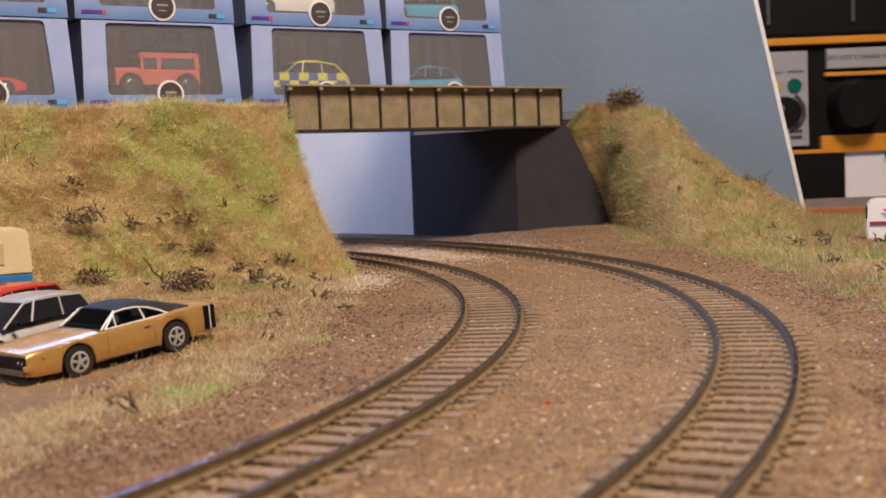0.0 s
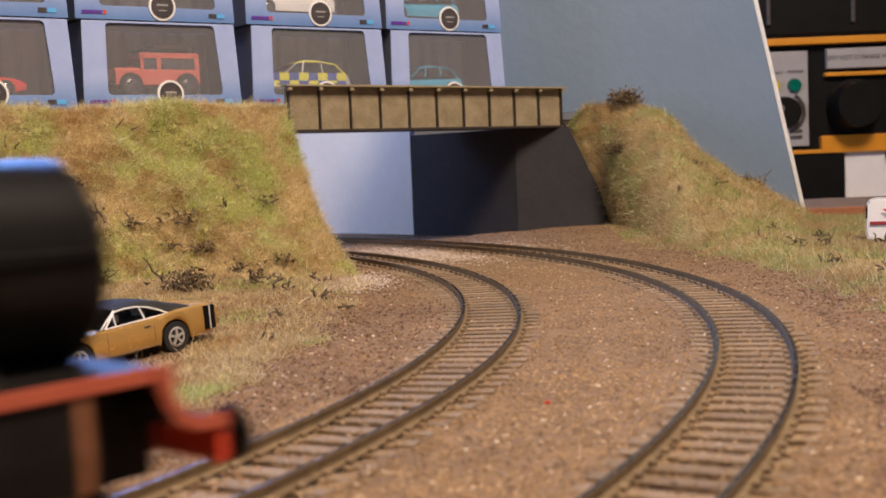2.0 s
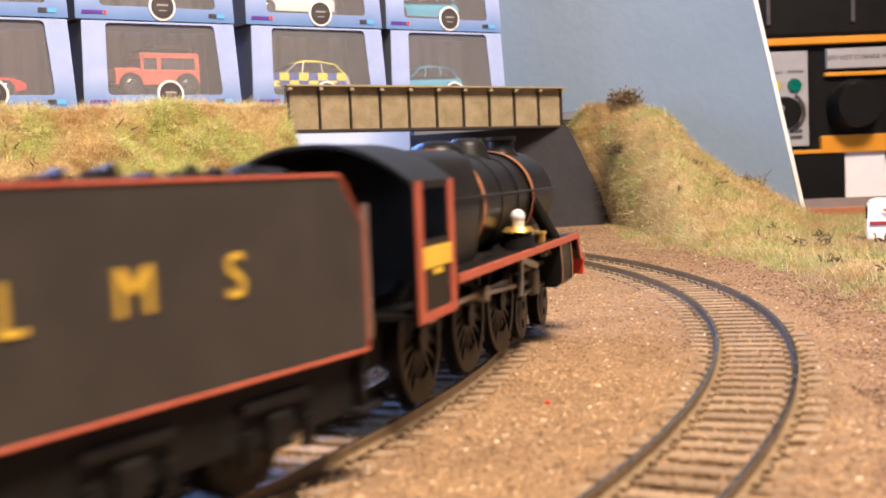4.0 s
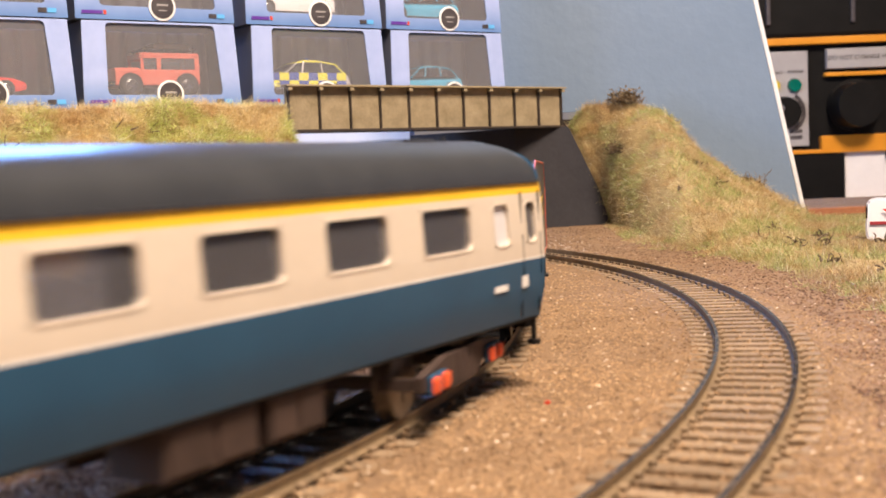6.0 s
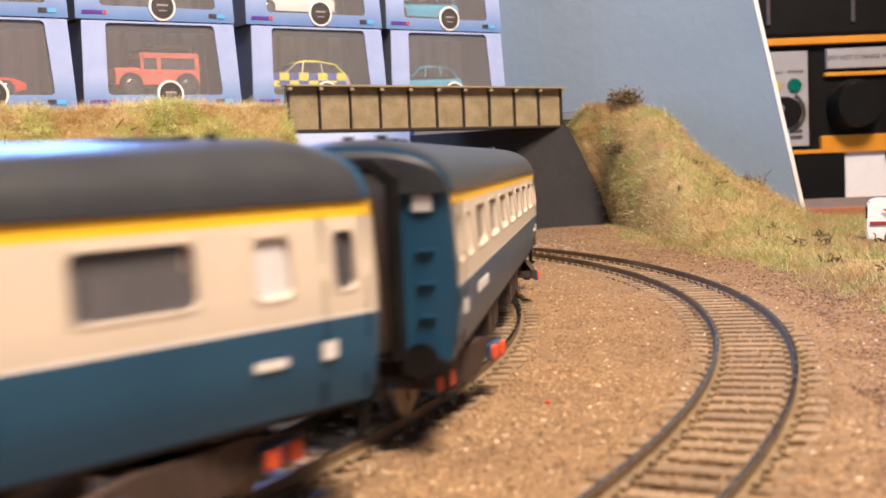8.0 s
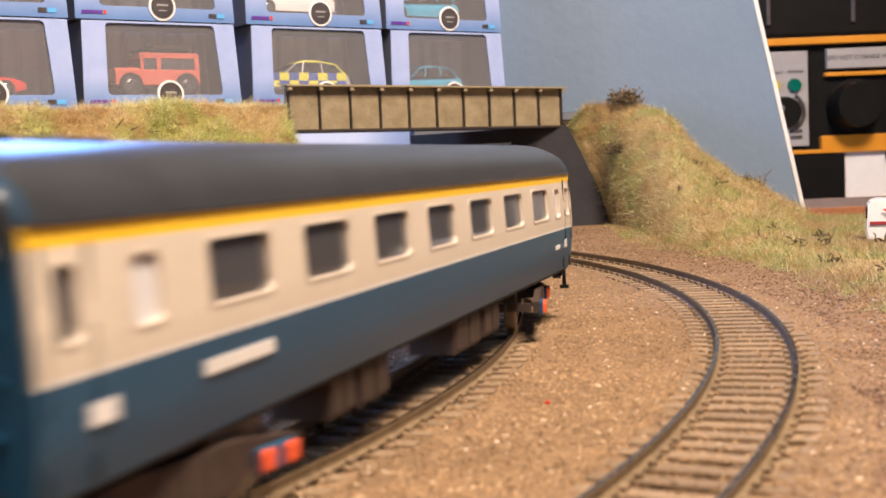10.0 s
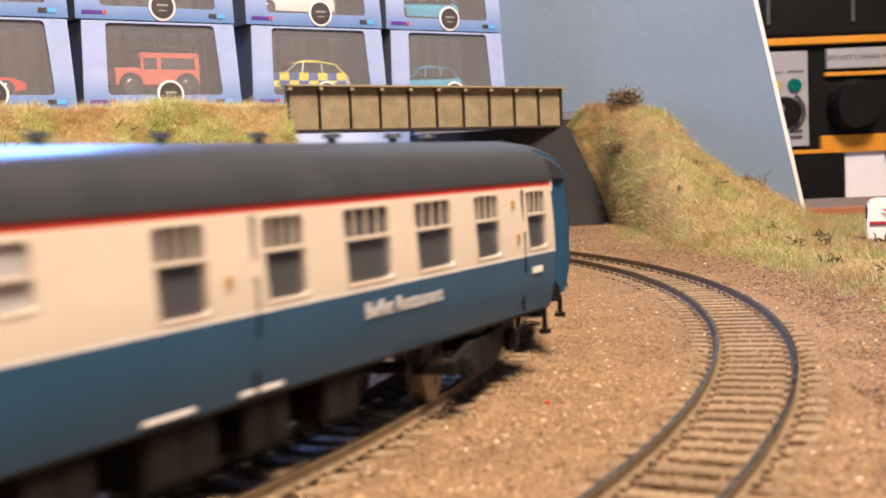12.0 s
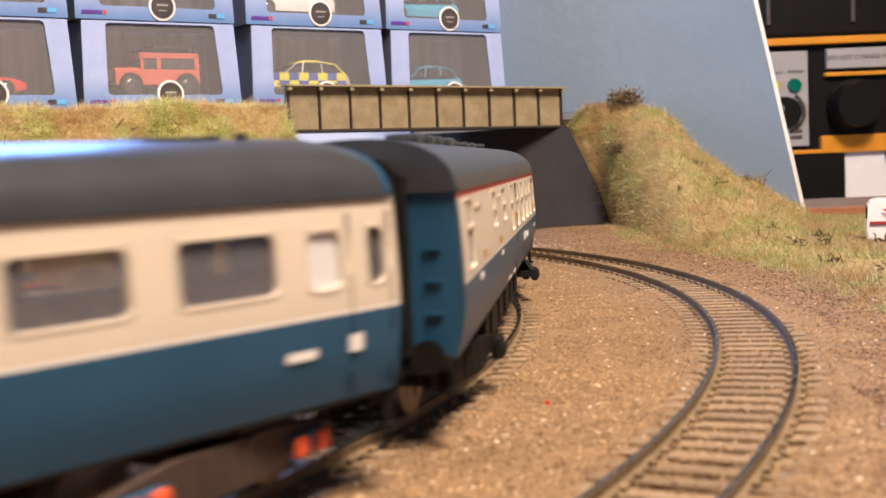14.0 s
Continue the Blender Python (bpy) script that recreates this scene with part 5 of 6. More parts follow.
    """One body side with its window openings cut through; windows: (x0, x1, z0, z1)."""
    zst = 0.0393 if stripe == "stripe_red" else 0.0383
    xs = sorted({-length / 2, length / 2, *[w[0] for w in windows], *[w[1] for w in windows]})
    zs = sorted({0.0123, 0.0165, 0.0200, zw, zw + 0.0005, 0.0300, 0.0340, zst, 0.0408, *[w[2] for w in windows], *[w[3] for w in windows]})
    vs = [(x, sgn * half_width(z), z) for z in zs for x in xs]
    w = len(xs)
    fs, mi = [], []
    for j in range(len(zs) - 1):
        zc = (zs[j] + zs[j + 1]) / 2
        for i in range(w - 1):
            xc = (xs[i] + xs[i + 1]) / 2
            if any(a < xc < b and c < zc < d for a, b, c, d in windows):
                continue
            f = (j * w + i, j * w + i + 1, (j + 1) * w + i + 1, (j + 1) * w + i)
            fs.append(f if sgn < 0 else f[::-1])
            mi.append(0 if zc < zw else 1 if zc < zw + 0.0005 else 3 if (zc > zst and stripe) else 2)
    ob = mesh_ob("body_side", vs, fs, ["rail_blue", "white_paint", "cream", stripe or "cream"], parent, mi, smooth=True)
    md = ob.modifiers.new("thickness", "SOLIDIFY")
    md.thickness, md.offset, md.use_rim = 0.0007, -1, False
    return ob


def rounded_frame(bm, x0, x1, z0, z1, y, sgn, wd, r, mi=0):
    def rr(a, b, c, d, r):
        out = []
        for cx, cz, t0 in ((b - r, d - r, 0), (a + r, d - r, 1.571), (a + r, c + r, 3.142), (b - r, c + r, 4.712)):
            for k in range(4):
                t = t0 + k * 0.5236
                out.append((cx + r * math.cos(t), cz + r * math.sin(t)))
        return out
    outer, inner = rr(x0 - wd, x1 + wd, z0 - wd, z1 + wd, r + wd), rr(x0, x1, z0, z1, r)
    def ring(p, dy):
        return [(x, sgn * (half_width(z) + dy), z) for x, z in p]
    loft(bm, [ring(inner, -0.0007), ring(inner, 0.00012), ring(outer, 0.00012), ring(outer, -0.0001)], caps=False, mi=mi)


def roof_ring(x, drop=0.0, narrow=1.0):
    out = []
    for i in range(25):
        t = math.pi * i / 24
        c, s = math.cos(t), math.sin(t)
        y = 0.0170 * narrow * math.copysign(abs(c) ** 0.82, c)
        out.append((x, y, 0.0404 + (0.0093 - drop) * abs(s) ** 0.9))
    return out


def wheelset(parent, x, r, y=0.0083, mat="dull_steel"):
    bm = bmesh.new()
    for s in (1, -1):
        cyl(bm, (0, s * (y - 0.0012), 0), (0, s * (y + 0.0008), 0), r, seg=24)
        cyl(bm, (0, s * (y - 0.0020), 0), (0, s * (y - 0.0012), 0), r + 0.0007, seg=24)
        cyl(bm, (0, s * (y + 0.0008), 0), (0, s * (y + 0.0010), 0), r * 0.72, r * 0.6, seg=20)
        for k in range(3):
            t = k * 2.094
            box(bm, r * 0.42 * math.cos(t), s * (y + 0.0011), r * 0.42 * math.sin(t), r * 0.3, 0.0003, r * 0.16, 0, Matrix.Rotation(-t, 4, "Y"))
    cyl(bm, (0, -y, 0), (0, y, 0), 0.001, seg=8)
    ob = part("wheelset", bm, mat, parent, smooth=True)
    ob.location = (x, 0, r)
    KEYED.append(("spin", ob, (x, 0, r), r))
    return ob


def bogie(parent, x, red, off):
    bm = bmesh.new()
    for s in (1, -1):
        y = s * 0.0138
        extrude_poly(bm, [(-0.0235, y, 0.0085), (-0.0235, y, 0.0058), (-0.012, y, 0.0062), (-0.008, y, 0.0038), (0.008, y, 0.0038), (0.012, y, 0.0062), (0.0235, y, 0.0058), (0.0235, y, 0.0085), (0.010, y, 0.0102), (-0.010, y, 0.0102)], (0, s * 0.0016, 0))
        for k in (-1, 0, 1):
            cyl(bm, (k * 0.004, s * 0.0148, 0.0040), (k * 0.004, s * 0.0148, 0.0100), 0.0011, seg=8)
    box(bm, 0, 0, 0.0085, 0.008, 0.0270, 0.0022)
    for k in (-1, 1):
        box(bm, k * 0.0230, 0, 0.0072, 0.0014, 0.0270, 0.0020)
    cyl(bm, (0, 0, 0.009), (0, 0, 0.0125), 0.004, seg=12)
    b = part("bogie", bm, "under_brown" if red else "under_black", parent)
    b.location = (x, 0, 0)
    for k in (-1, 1):
        wheelset(b, k * 0.0170, 0.0066)
        for s in (1, -1):
            if red:
                for d in (-0.0026, 0.0026):
                    bm = bmesh.new()
                    box(bm, k * 0.0170 + d, s * 0.0162, 0.0066, 0.0028, 0.0020, 0.0030, 0.0006)
                    part("spring_cover", bm, "axle_red", b, "orange-red spring cover")
                bm = bmesh.new()
                box(bm, k * 0.0170, s * 0.0158, 0.0066, 0.0084, 0.0012, 0.0036, 0.0005)
                part("axlebox", bm, "rail_blue", b, "dark blue axlebox carrier")
            else:
                bm = bmesh.new()
                box(bm, k * 0.0170, s * 0.0160, 0.0066, 0.0042, 0.0022, 0.0046, 0.0008)
                cyl(bm, (k * 0.0170, s * 0.0170, 0.0066), (k * 0.0170, s * 0.0176, 0.0066), 0.0014, seg=10)
                part("axlebox", bm, "under_black", b)
    KEYED.append(("bogie", b, x, off))
    return b


def coach(name, s0, kind, label):
    mk1 = kind == "buffet"
    length = 0.254 if mk1 else 0.256
    hb = 0.0935
    co = empty(name, Matrix(), label, "model coach", "coaches of the train")
    KEYED.append(("vehicle", co, s0, hb))
    stripe = {"first": "stripe_yellow", "buffet": "stripe_red", "second": ""}[kind]
    zw = 0.0247
    if mk1:
        wz = (0.0259, 0.0386)
        right = [(0.1128, 0.1230), (0.0885, 0.0995), (0.0650, 0.0790), (0.0420, 0.0565), (0.0206, 0.0312), (-0.0026, 0.0080), (-0.1175, -0.1055)]
        small = [(-0.0325, -0.0220), (-0.0610, -0.0510)]
        windows = [(a, b, wz[0], wz[1]) for a, b in right] + [(a, b, 0.0302, 0.0386) for a, b in small]
        frosted = []
    else:
        wz = (0.0285, 0.0371)
        rows = np.arange(-3, 4) * 0.0287 + 0.0020 if kind == "first" else np.arange(-4, 5) * 0.0230 + 0.0043
        ww = 0.0091 if kind == "first" else 0.0083
        fx, fw, dx, dw = (0.1092, 0.0034, 0.1222, 0.0024) if kind == "first" else (0.1132, 0.0034, 0.1235, 0.0020)
        windows = [(x - ww, x + ww, *wz) for x in rows]
        windows += [(x - fw, x + fw, 0.0282, 0.0368) for x in (fx, 0.0020 - fx)]
        windows += [(x - dw, x + dw, 0.0282, 0.0368) for x in (dx, -dx)]
        frosted = [fx, 0.0020 - fx]
    for sgn in (-1, 1):
        side = coach_side(co, sgn, length, windows, stripe, zw)
        for a, b, c, d in windows:
            xc, hw = (a + b) / 2, half_width((c + d) / 2)
            bm = bmesh.new()
            rounded_frame(bm, a + 0.0003, b - 0.0003, c + 0.0003, d - 0.0003, 0, sgn, 0.0005, 0.0012 if not mk1 else 0.0007)
            if mk1:
                zz = c + (d - c) * (0.60 if d - c > 0.01 else 0.48)
                box(bm, xc, sgn * (half_width(zz) - 0.0001), zz, b - a, 0.0006, 0.0006)
            win = part("window_frame", bm, "cream", side)
            bm = bmesh.new()
            y0, y1 = half_width(c) - 0.0006, half_width(d) - 0.0006
            extrude_poly(bm, [(a, sgn * y0, c), (b, sgn * y0, c), (b, sgn * y1, d), (a, sgn * y1, d)], (0, -sgn * 0.0003, 0))
            fr = any(abs(xc - f) < 0.001 for f in frosted)
            pane = part("pane", bm, "frosted" if fr else "milky" if (mk1 and d - c < 0.01) else "coach_glass", side)
            pane.visible_shadow = fr
            if mk1 and d - c > 0.01:
                for t in (0.25, 0.5, 0.75):
                    bm = bmesh.new()
                    zz0, zz1 = c + (d - c) * 0.62, d - 0.0004
                    box(bm, a + (b - a) * t, sgn * (half_width(zz0) - 0.0005), (zz0 + zz1) / 2, 0.0004, 0.0004, zz1 - zz0)
                    part("ventilator_bar", bm, "gangway", side)
        # door lines, handles and white transfers
        for x in ((0.1180, 0.1262, -0.1180, -0.1262) if not mk1 else (0.1110, 0.0184)):
            bm = bmesh.new()
            for z0, z1 in ((0.0132, 0.0215), (0.0215, 0.030), (0.030, 0.0388)):
                ya, yb = half_width(z0), half_width(z1)
                box(bm, x, sgn * ((ya + yb) / 2 + 0.00002), (z0 + z1) / 2, 0.00018 if not mk1 else 0.0005, 0.0003, z1 - z0)
            part("door_gap", bm, "under_black", side)
        bars = [(-0.086, 0.0212, 0.019, 0.0018), (-0.117, 0.0205, 0.0050, 0.0024), (0.108, 0.0200, 0.0055, 0.0012), (0.1185, 0.0205, 0.0026, 0.0024)] if not mk1 else [(0.1170, 0.0215, 0.0050, 0.0013), (-0.0955, 0.0232, 0.0050, 0.0011), (-0.0403, 0.0234, 0.0040, 0.0009), (0.0000, 0.0135, 0.0100, 0.0007), (0.0200, 0.0135, 0.0100, 0.0007)]
        for x, z, w, h in bars:
            bm = bmesh.new()
            box(bm, x, sgn * (half_width(z) + 0.00005), z, w, 0.0003, h)
            part("transfer_bar", bm, "white_paint", side)
        if mk1:
            m = Matrix.Translation((0.0600, sgn * (half_width(0.0213) + 0.0002), 0.0213)) @ Matrix.Rotation(math.pi if sgn > 0 else 0, 4, "Z") @ Matrix.Rotation(math.pi / 2, 4, "X")
            t = text_part("lettering", "Buffet Restaurant", 0.0038, m, "white_paint", side)
            for x, z, w, h in ((-0.0955, 0.0368, 0.0110, 0.0007), (-0.0400, 0.0368, 0.0070, 0.0006)):
                bm = bmesh.new()
                box(bm, x, sgn * (half_width(z) + 0.0001), z, w, 0.0005, h)
                part("vent_hood", bm, "gangway", side)
            for x, z in ((0.1060, 0.0360), (0.1075, 0.0290), (0.0120, 0.0300), (-0.0480, 0.0270), (-0.0900, 0.0270)):
                bm = bmesh.new()
                box(bm, x, sgn * (half_width(z) + 0.0002), z, 0.0010, 0.0006, 0.0016, 0.0002)
                part("door_handle", bm, "brass", side)
        bm = bmesh.new()
        box(bm, 0, sgn * 0.0158, 0.0122, length - 0.006, 0.0006, 0.0006, 0.0001)
        part("step_board", bm, "under_black", side)
        bm = bmesh.new()
        box(bm, 0, sgn * 0.01705, 0.0408, length - 0.001, 0.0006, 0.0005)
        part("gutter", bm, "roof_grey", side)
    # roof with domed ends
    e = length / 2
    if mk1:
        rings = [roof_ring(-e - 0.0006), roof_ring(e + 0.0006)]
    else:
        ends = [(0.0, 0.0030, 0.97), (0.0012, 0.0016, 0.985), (0.0035, 0.0006, 1.0), (0.008, 0.0, 1.0)]
        rings = [roof_ring(-e - 0.0008 + d, dr, nw) for d, dr, nw in ends] + [roof_ring(e + 0.0008 - d, dr, nw) for d, dr, nw in reversed(ends)]
    bm = bmesh.new()
    loft(bm, rings)
    roof = part("roof", bm, "roof_grey", co, "dark grey roof", smooth=True)
    if mk1:
        for x, w in ((-0.098, 0.012), (-0.080, 0.012), (-0.066, 0.010), (-0.045, 0.018)):
            bm = bmesh.new()
            box(bm, x, -0.004, 0.0500, w * 0.62, 0.0065, 0.0020, 0.0007)
            part("roof_vent_hood", bm, "roof_grey", roof)
        for x in (-0.020, -0.004, 0.020, 0.044, 0.066, 0.088, 0.102):
            bm = bmesh.new()
            cyl(bm, (x, 0, 0.0490), (x, 0, 0.0506), 0.0009, seg=8)
            cyl(bm, (x, 0, 0.0506), (x, 0, 0.0515), 0.0019, 0.0015, seg=10)
            part("torpedo_vent", bm, "roof_grey", roof)
    else:
        for sx in (1, -1):
            for y in (-0.003, 0.003):
                bm = bmesh.new()
                cyl(bm, (sx * 0.112, y, 0.0488), (sx * 0.112, y, 0.0505), 0.0007, 0.0011, seg=8)
                part("roof_vent", bm, "roof_grey", roof)
            bm = bmesh.new()
            box(bm, sx * 0.100, 0, 0.0497, 0.012, 0.010, 0.0006, 0.0002)
            part("roof_hatch", bm, "roof_grey", roof)
    # ends, gangways, buffers
    zz = [0.0125, 0.0165, 0.0215, 0.0270, 0.0330, 0.0400]
    for sx in (1, -1):
        bm = bmesh.new()
        ring = [(0, half_width(z), z) for z in zz] + [(0, p[1], p[2]) for p in roof_ring(0, 0.0012 if not mk1 else 0.0003)[1:-1]] + [(0, -half_width(z), z) for z in reversed(zz)]
        ring = [(0, y * 0.995, z) for _, y, z in ring]
        loft(bm, [[(sx * (e - 0.0012), y, z) for _, y, z in ring], [(sx * (e - 0.0001), y, z) for _, y, z in ring]])
        en = part("body_end", bm, "rail_blue", co, "blue coach end")
        bm = bmesh.new()
        gw, g0, g1 = 0.0086, 0.0136, 0.0462
        o = [(-gw, g0), (gw, g0), (gw, g1 - 0.003), (gw * 0.6, g1), (-gw * 0.6, g1), (-gw, g1 - 0.003)]
        i = [(y * 0.80, z * 0.975 + (0.0006 if z < 0.02 else -0.0003)) for y, z in o]
        loft(bm, [[(sx * (e - 0.0003), y, z) for y, z in i], [(sx * (e + 0.0050), y, z) for y, z in i], [(sx * (e + 0.0050), y, z) for y, z in o], [(sx * (e - 0.0003), y, z) for y, z in o]], caps=False)
        part("gangway", bm, "under_black", en, "black gangway bellows")
        bm = bmesh.new()
        box(bm, sx * (e + 0.0006), 0, 0.0290, 0.0008, 0.0138, 0.0300, 0.0003)
        part("gangway_door", bm, "gangway", en, "beige gangway door")
        bm = bmesh.new()
        box(bm, sx * (e + 0.0011), 0, 0.0200, 0.0004, 0.0062, 0.0009)
        box(bm, sx * (e + 0.0011), 0, 0.0300, 0.0004, 0.0030, 0.0009)
        part("door_rail", bm, "frosted", en)
        if not mk1:
            bm = bmesh.new()
            box(bm, sx * (e + 0.0001), -0.0122, 0.0388, 0.0005, 0.0032, 0.0028)
            part("notice_plate", bm, "frosted", en, "small pale notice plate")
        for z in (0.0200, 0.0255, 0.0310):
            bm = bmesh.new()
            box(bm, sx * (e + 0.0002), -0.0125, z, 0.0006, 0.0028, 0.0005)
            part("end_step", bm, "rail_blue", en)
        for s in (1, -1):
            bm = bmesh.new()
            cyl(bm, (sx * (e - 0.002), s * 0.0115, 0.0132), (sx * (e + 0.0030), s * 0.0115, 0.0132), 0.0011, seg=10)
            cyl(bm, (sx * (e + 0.0030), s * 0.0115, 0.0132), (sx * (e + 0.0036), s * 0.0115, 0.0132), 0.0029, seg=16)
            part("buffer", bm, "under_black", en, smooth=True)
        bm = bmesh.new()
        box(bm, sx * (e - 0.002), 0, 0.0116, 0.005, 0.0300, 0.0030, 0.0004)
        part("headstock", bm, "under_black", en)
        bm = bmesh.new()
        cyl(bm, (sx * (e - 0.001), -0.0150, 0.0115), (sx * (e - 0.001), -0.0150, 0.0068), 0.0006, seg=8)
        cyl(bm, (sx * (e - 0.001), -0.0150, 0.0072), (sx * (e - 0.001), -0.0150, 0.0062), 0.0014, seg=10)
        part("end_pipe", bm, "under_black", en)
        bm = bmesh.new()
        box(bm, sx * (e + 0.001), 0, 0.0082, 0.012, 0.0040, 0.0012, 0.0002)
        part("coupling", bm, "under_black", en)
    bm = bmesh.new()
    box(bm, 0, 0, 0.0127, length - 0.004, 0.0318, 0.0012)
    part("floor", bm, "under_black", co)
    bm = bmesh.new()
    box(bm, 0, 0.0145, 0.0200, length - 0.01, 0.0006, 0.0100)
    seats = bm
    if not mk1:
        for x in np.arange(-3.5, 4) * 0.0305:
            for y in (-0.0085, 0.0085):
                for d in (-0.0035, 0.0035):
                    box(seats, x + d, y, 0.0225, 0.0022, 0.0100, 0.0175, 0.0005)
    else:
        for x in np.arange(0, 6) * 0.0235 + 0.012:
            for y in (-0.0085, 0.0085):
                box(seats, x, y, 0.0215, 0.0030, 0.0100, 0.0150, 0.0005)
        box(seats, -0.055, 0.002, 0.0270, 0.12, 0.0010, 0.026)
    part("seating", seats, "seat", co, "brown moulded interior seating")
    # underframe equipment
    if not mk1:
        eq = [(0.0447, 0.0138, 0.0076), (0.0255, 0.0198, 0.0080), (-0.0320, 0.0140, 0.0078), (-0.0463, 0.0105, 0.0074)]
    else:
        eq = [(0.0430, 0.0100, 0.0080), (0.0230, 0.0110, 0.0085), (0.0040, 0.0150, 0.0088), (-0.0180, 0.0120, 0.0086), (-0.0390, 0.0160, 0.0088), (-0.0590, 0.0080, 0.0070)]
    for x, w, h in eq:
        for s in (1, -1):
            bm = bmesh.new()
            box(bm, x, s * 0.0095, 0.0121 - h / 2, w, 0.0105, h, 0.0004)
            for d in (-0.25, 0.25):
                box(bm, x + d * w, s * 0.0149, 0.0121 - h / 2, w * 0.42, 0.0004, h * 0.78, 0.0001)
            part("equipment_box", bm, "under_brown" if not mk1 else "under_black", co)
    for s in (1, -1):
        bm = bmesh.new()
        box(bm, 0, s * 0.0070, 0.0113, length - 0.02, 0.0016, 0.0016)
        if mk1:
            for a, b in ((0.060, 0.030), (-0.070, -0.040)):
                cyl(bm, (a, s * 0.0075, 0.0110), (b, s * 0.0075, 0.0045), 0.0006, seg=6)
            cyl(bm, (0.030, s * 0.0075, 0.0045), (-0.040, s * 0.0075, 0.0045), 0.0006, seg=6)
        part("truss", bm, "under_black", co)
    bogie(co, hb, not mk1, s0)
    bogie(co, -hb, not mk1, s0)
    return co


def driver(parent, x, r=0.0122):
    bm = bmesh.new()
    for s in (1, -1):
        y = s * 0.0084
        ring = [[(rr * math.cos(t), yy, rr * math.sin(t)) for t in np.linspace(0, 6.2832, 36, endpoint=False)] for rr, yy in
                ((r * 0.86, y - s * 0.001), (r * 0.86, y + s * 0.0008), (r, y + s * 0.0008), (r, y - s * 0.001), (r + 0.0007, y - s * 0.0010), (r + 0.0007, y - s * 0.0017), (r * 0.86, y - s * 0.0017))]
        loft(bm, ring, caps=False)
        cyl(bm, (0, y - s * 0.001, 0), (0, y + s * 0.0014, 0), r * 0.2, seg=16)
        # crank boss and balance weight; the two sides stand a quarter turn apart
        t = 0.0 if s < 0 else 1.5708
        cyl(bm, (0.0048 * math.cos(t), y, 0.0048 * math.sin(t)), (0.0048 * math.cos(t), y + s * 0.0016, 0.0048 * math.sin(t)), 0.0018, seg=12)
        for k in range(-3, 4):
            a = t + math.pi + k * 0.16
            box(bm, r * 0.74 * math.cos(a), y + s * 0.0003, r * 0.74 * math.sin(a), 0.0030, 0.0010, 0.0022, 0, Matrix.Rotation(-a, 4, "Y"))
    cyl(bm, (0, -0.008, 0), (0, 0.008, 0), 0.0015, seg=10)
    ob = part("driving_wheel", bm, "black_paint", parent, "black spoked driving wheels", smooth=True)
    ob.location = (x, 0, r)
    bm = bmesh.new()
    box(bm, 0, 0, 0, r * 0.76, 0.0007, 0.0008)
    first = part("spoke", bm, "black_paint", ob)
    for s in (1, -1):
        for k in range(18):
            t = k * 6.2832 / 18
            sp = first if (s == 1 and k == 0) else new("spoke", first.data)
            sp.parent = ob
            sp.matrix_basis = pose(r * 0.52 * math.cos(t), s * 0.0084, r * 0.52 * math.sin(t), 0, -math.degrees(t), 0)
    KEYED.append(("spin", ob, (x, 0, r), r))
    return ob


def locomotive():
    lo = empty("steam_locomotive", Matrix(), "black model steam locomotive with red lining", "model locomotive")
    KEYED.append(("vehicle", lo, S_LOCO, 0.034))
    bz = 0.0357

    def put(nm, bm, mat, label="", parent=None, smooth=False):
        return part(nm, bm, mat, parent or lo, label, smooth)

    def ringx(x, r, z=bz, n=40, sy=1.0):
        return [(x, r * sy * math.cos(t), z + r * math.sin(t)) for t in np.linspace(0, 6.2832, n, endpoint=False)]

    bm = bmesh.new()
    loft(bm, [ringx(0.013, 0.0124, bz - 0.0002), ringx(0.0688, 0.0113), ])
    boiler = put("boiler", bm, "black_paint", smooth=True)
    bm = bmesh.new()
    loft(bm, [ringx(0.0690, 0.0118), ringx(0.0928, 0.0118), ringx(0.0936, 0.0111)])
    smoke = put("smokebox", bm, "black_paint", "black smokebox", smooth=True)
    bm = bmesh.new()
    loft(bm, [ringx(0.0934, 0.0095), ringx(0.0946, 0.0088), ringx(0.0956, 0.0060), ringx(0.0960, 0.0020)])
    put("smokebox_door", bm, "black_paint", parent=smoke, smooth=True)
    # firebox with a flat-sided shape
    bm = bmesh.new()
    def fire(x, k):
        pts = [(0.0118, 0.0240), (0.0128 * k, 0.0330), (0.0126 * k, 0.0420), (0.0112 * k, 0.0456), (0.0080, 0.0478 - (1 - k) * 0.01), (0, 0.0482 - (1 - k) * 0.01)]
        return [(x, y, z) for y, z in pts] + [(x, -y, z) for y, z in reversed(pts[:-1])]
    loft(bm, [fire(-0.0225, 0.97), fire(0.0135, 1.0)])
    put("firebox", bm, "black_paint", smooth=True)
    for x, r in ((0.0690, 0.0119), (0.0195, 0.0125)):
        bm = bmesh.new()
        loft(bm, [ringx(x - 0.0012, r), ringx(x - 0.0012, r + 0.0002), ringx(x + 0.0012, r + 0.0002), ringx(x + 0.0012, r)], caps=False)
        put("boiler_band", bm, "band", "copper-coloured boiler band", boiler)
    for x, r in ((0.0540, 0.0118), (0.0370, 0.0121)):
        bm = bmesh.new()
        loft(bm, [ringx(x - 0.0005, r), ringx(x - 0.0005, r + 0.0001), ringx(x + 0.0005, r + 0.0001), ringx(x + 0.0005, r)], caps=False)
        put("boiler_band", bm, "black_paint", "", boiler)
    top = bz + 0.0115
    bm = bmesh.new()
    def ringz(z, r, cx, n=28, sx=1.0):
        return [(cx + r * sx * math.cos(t), r * math.sin(t), z) for t in np.linspace(0, 6.2832, n, endpoint=False)]
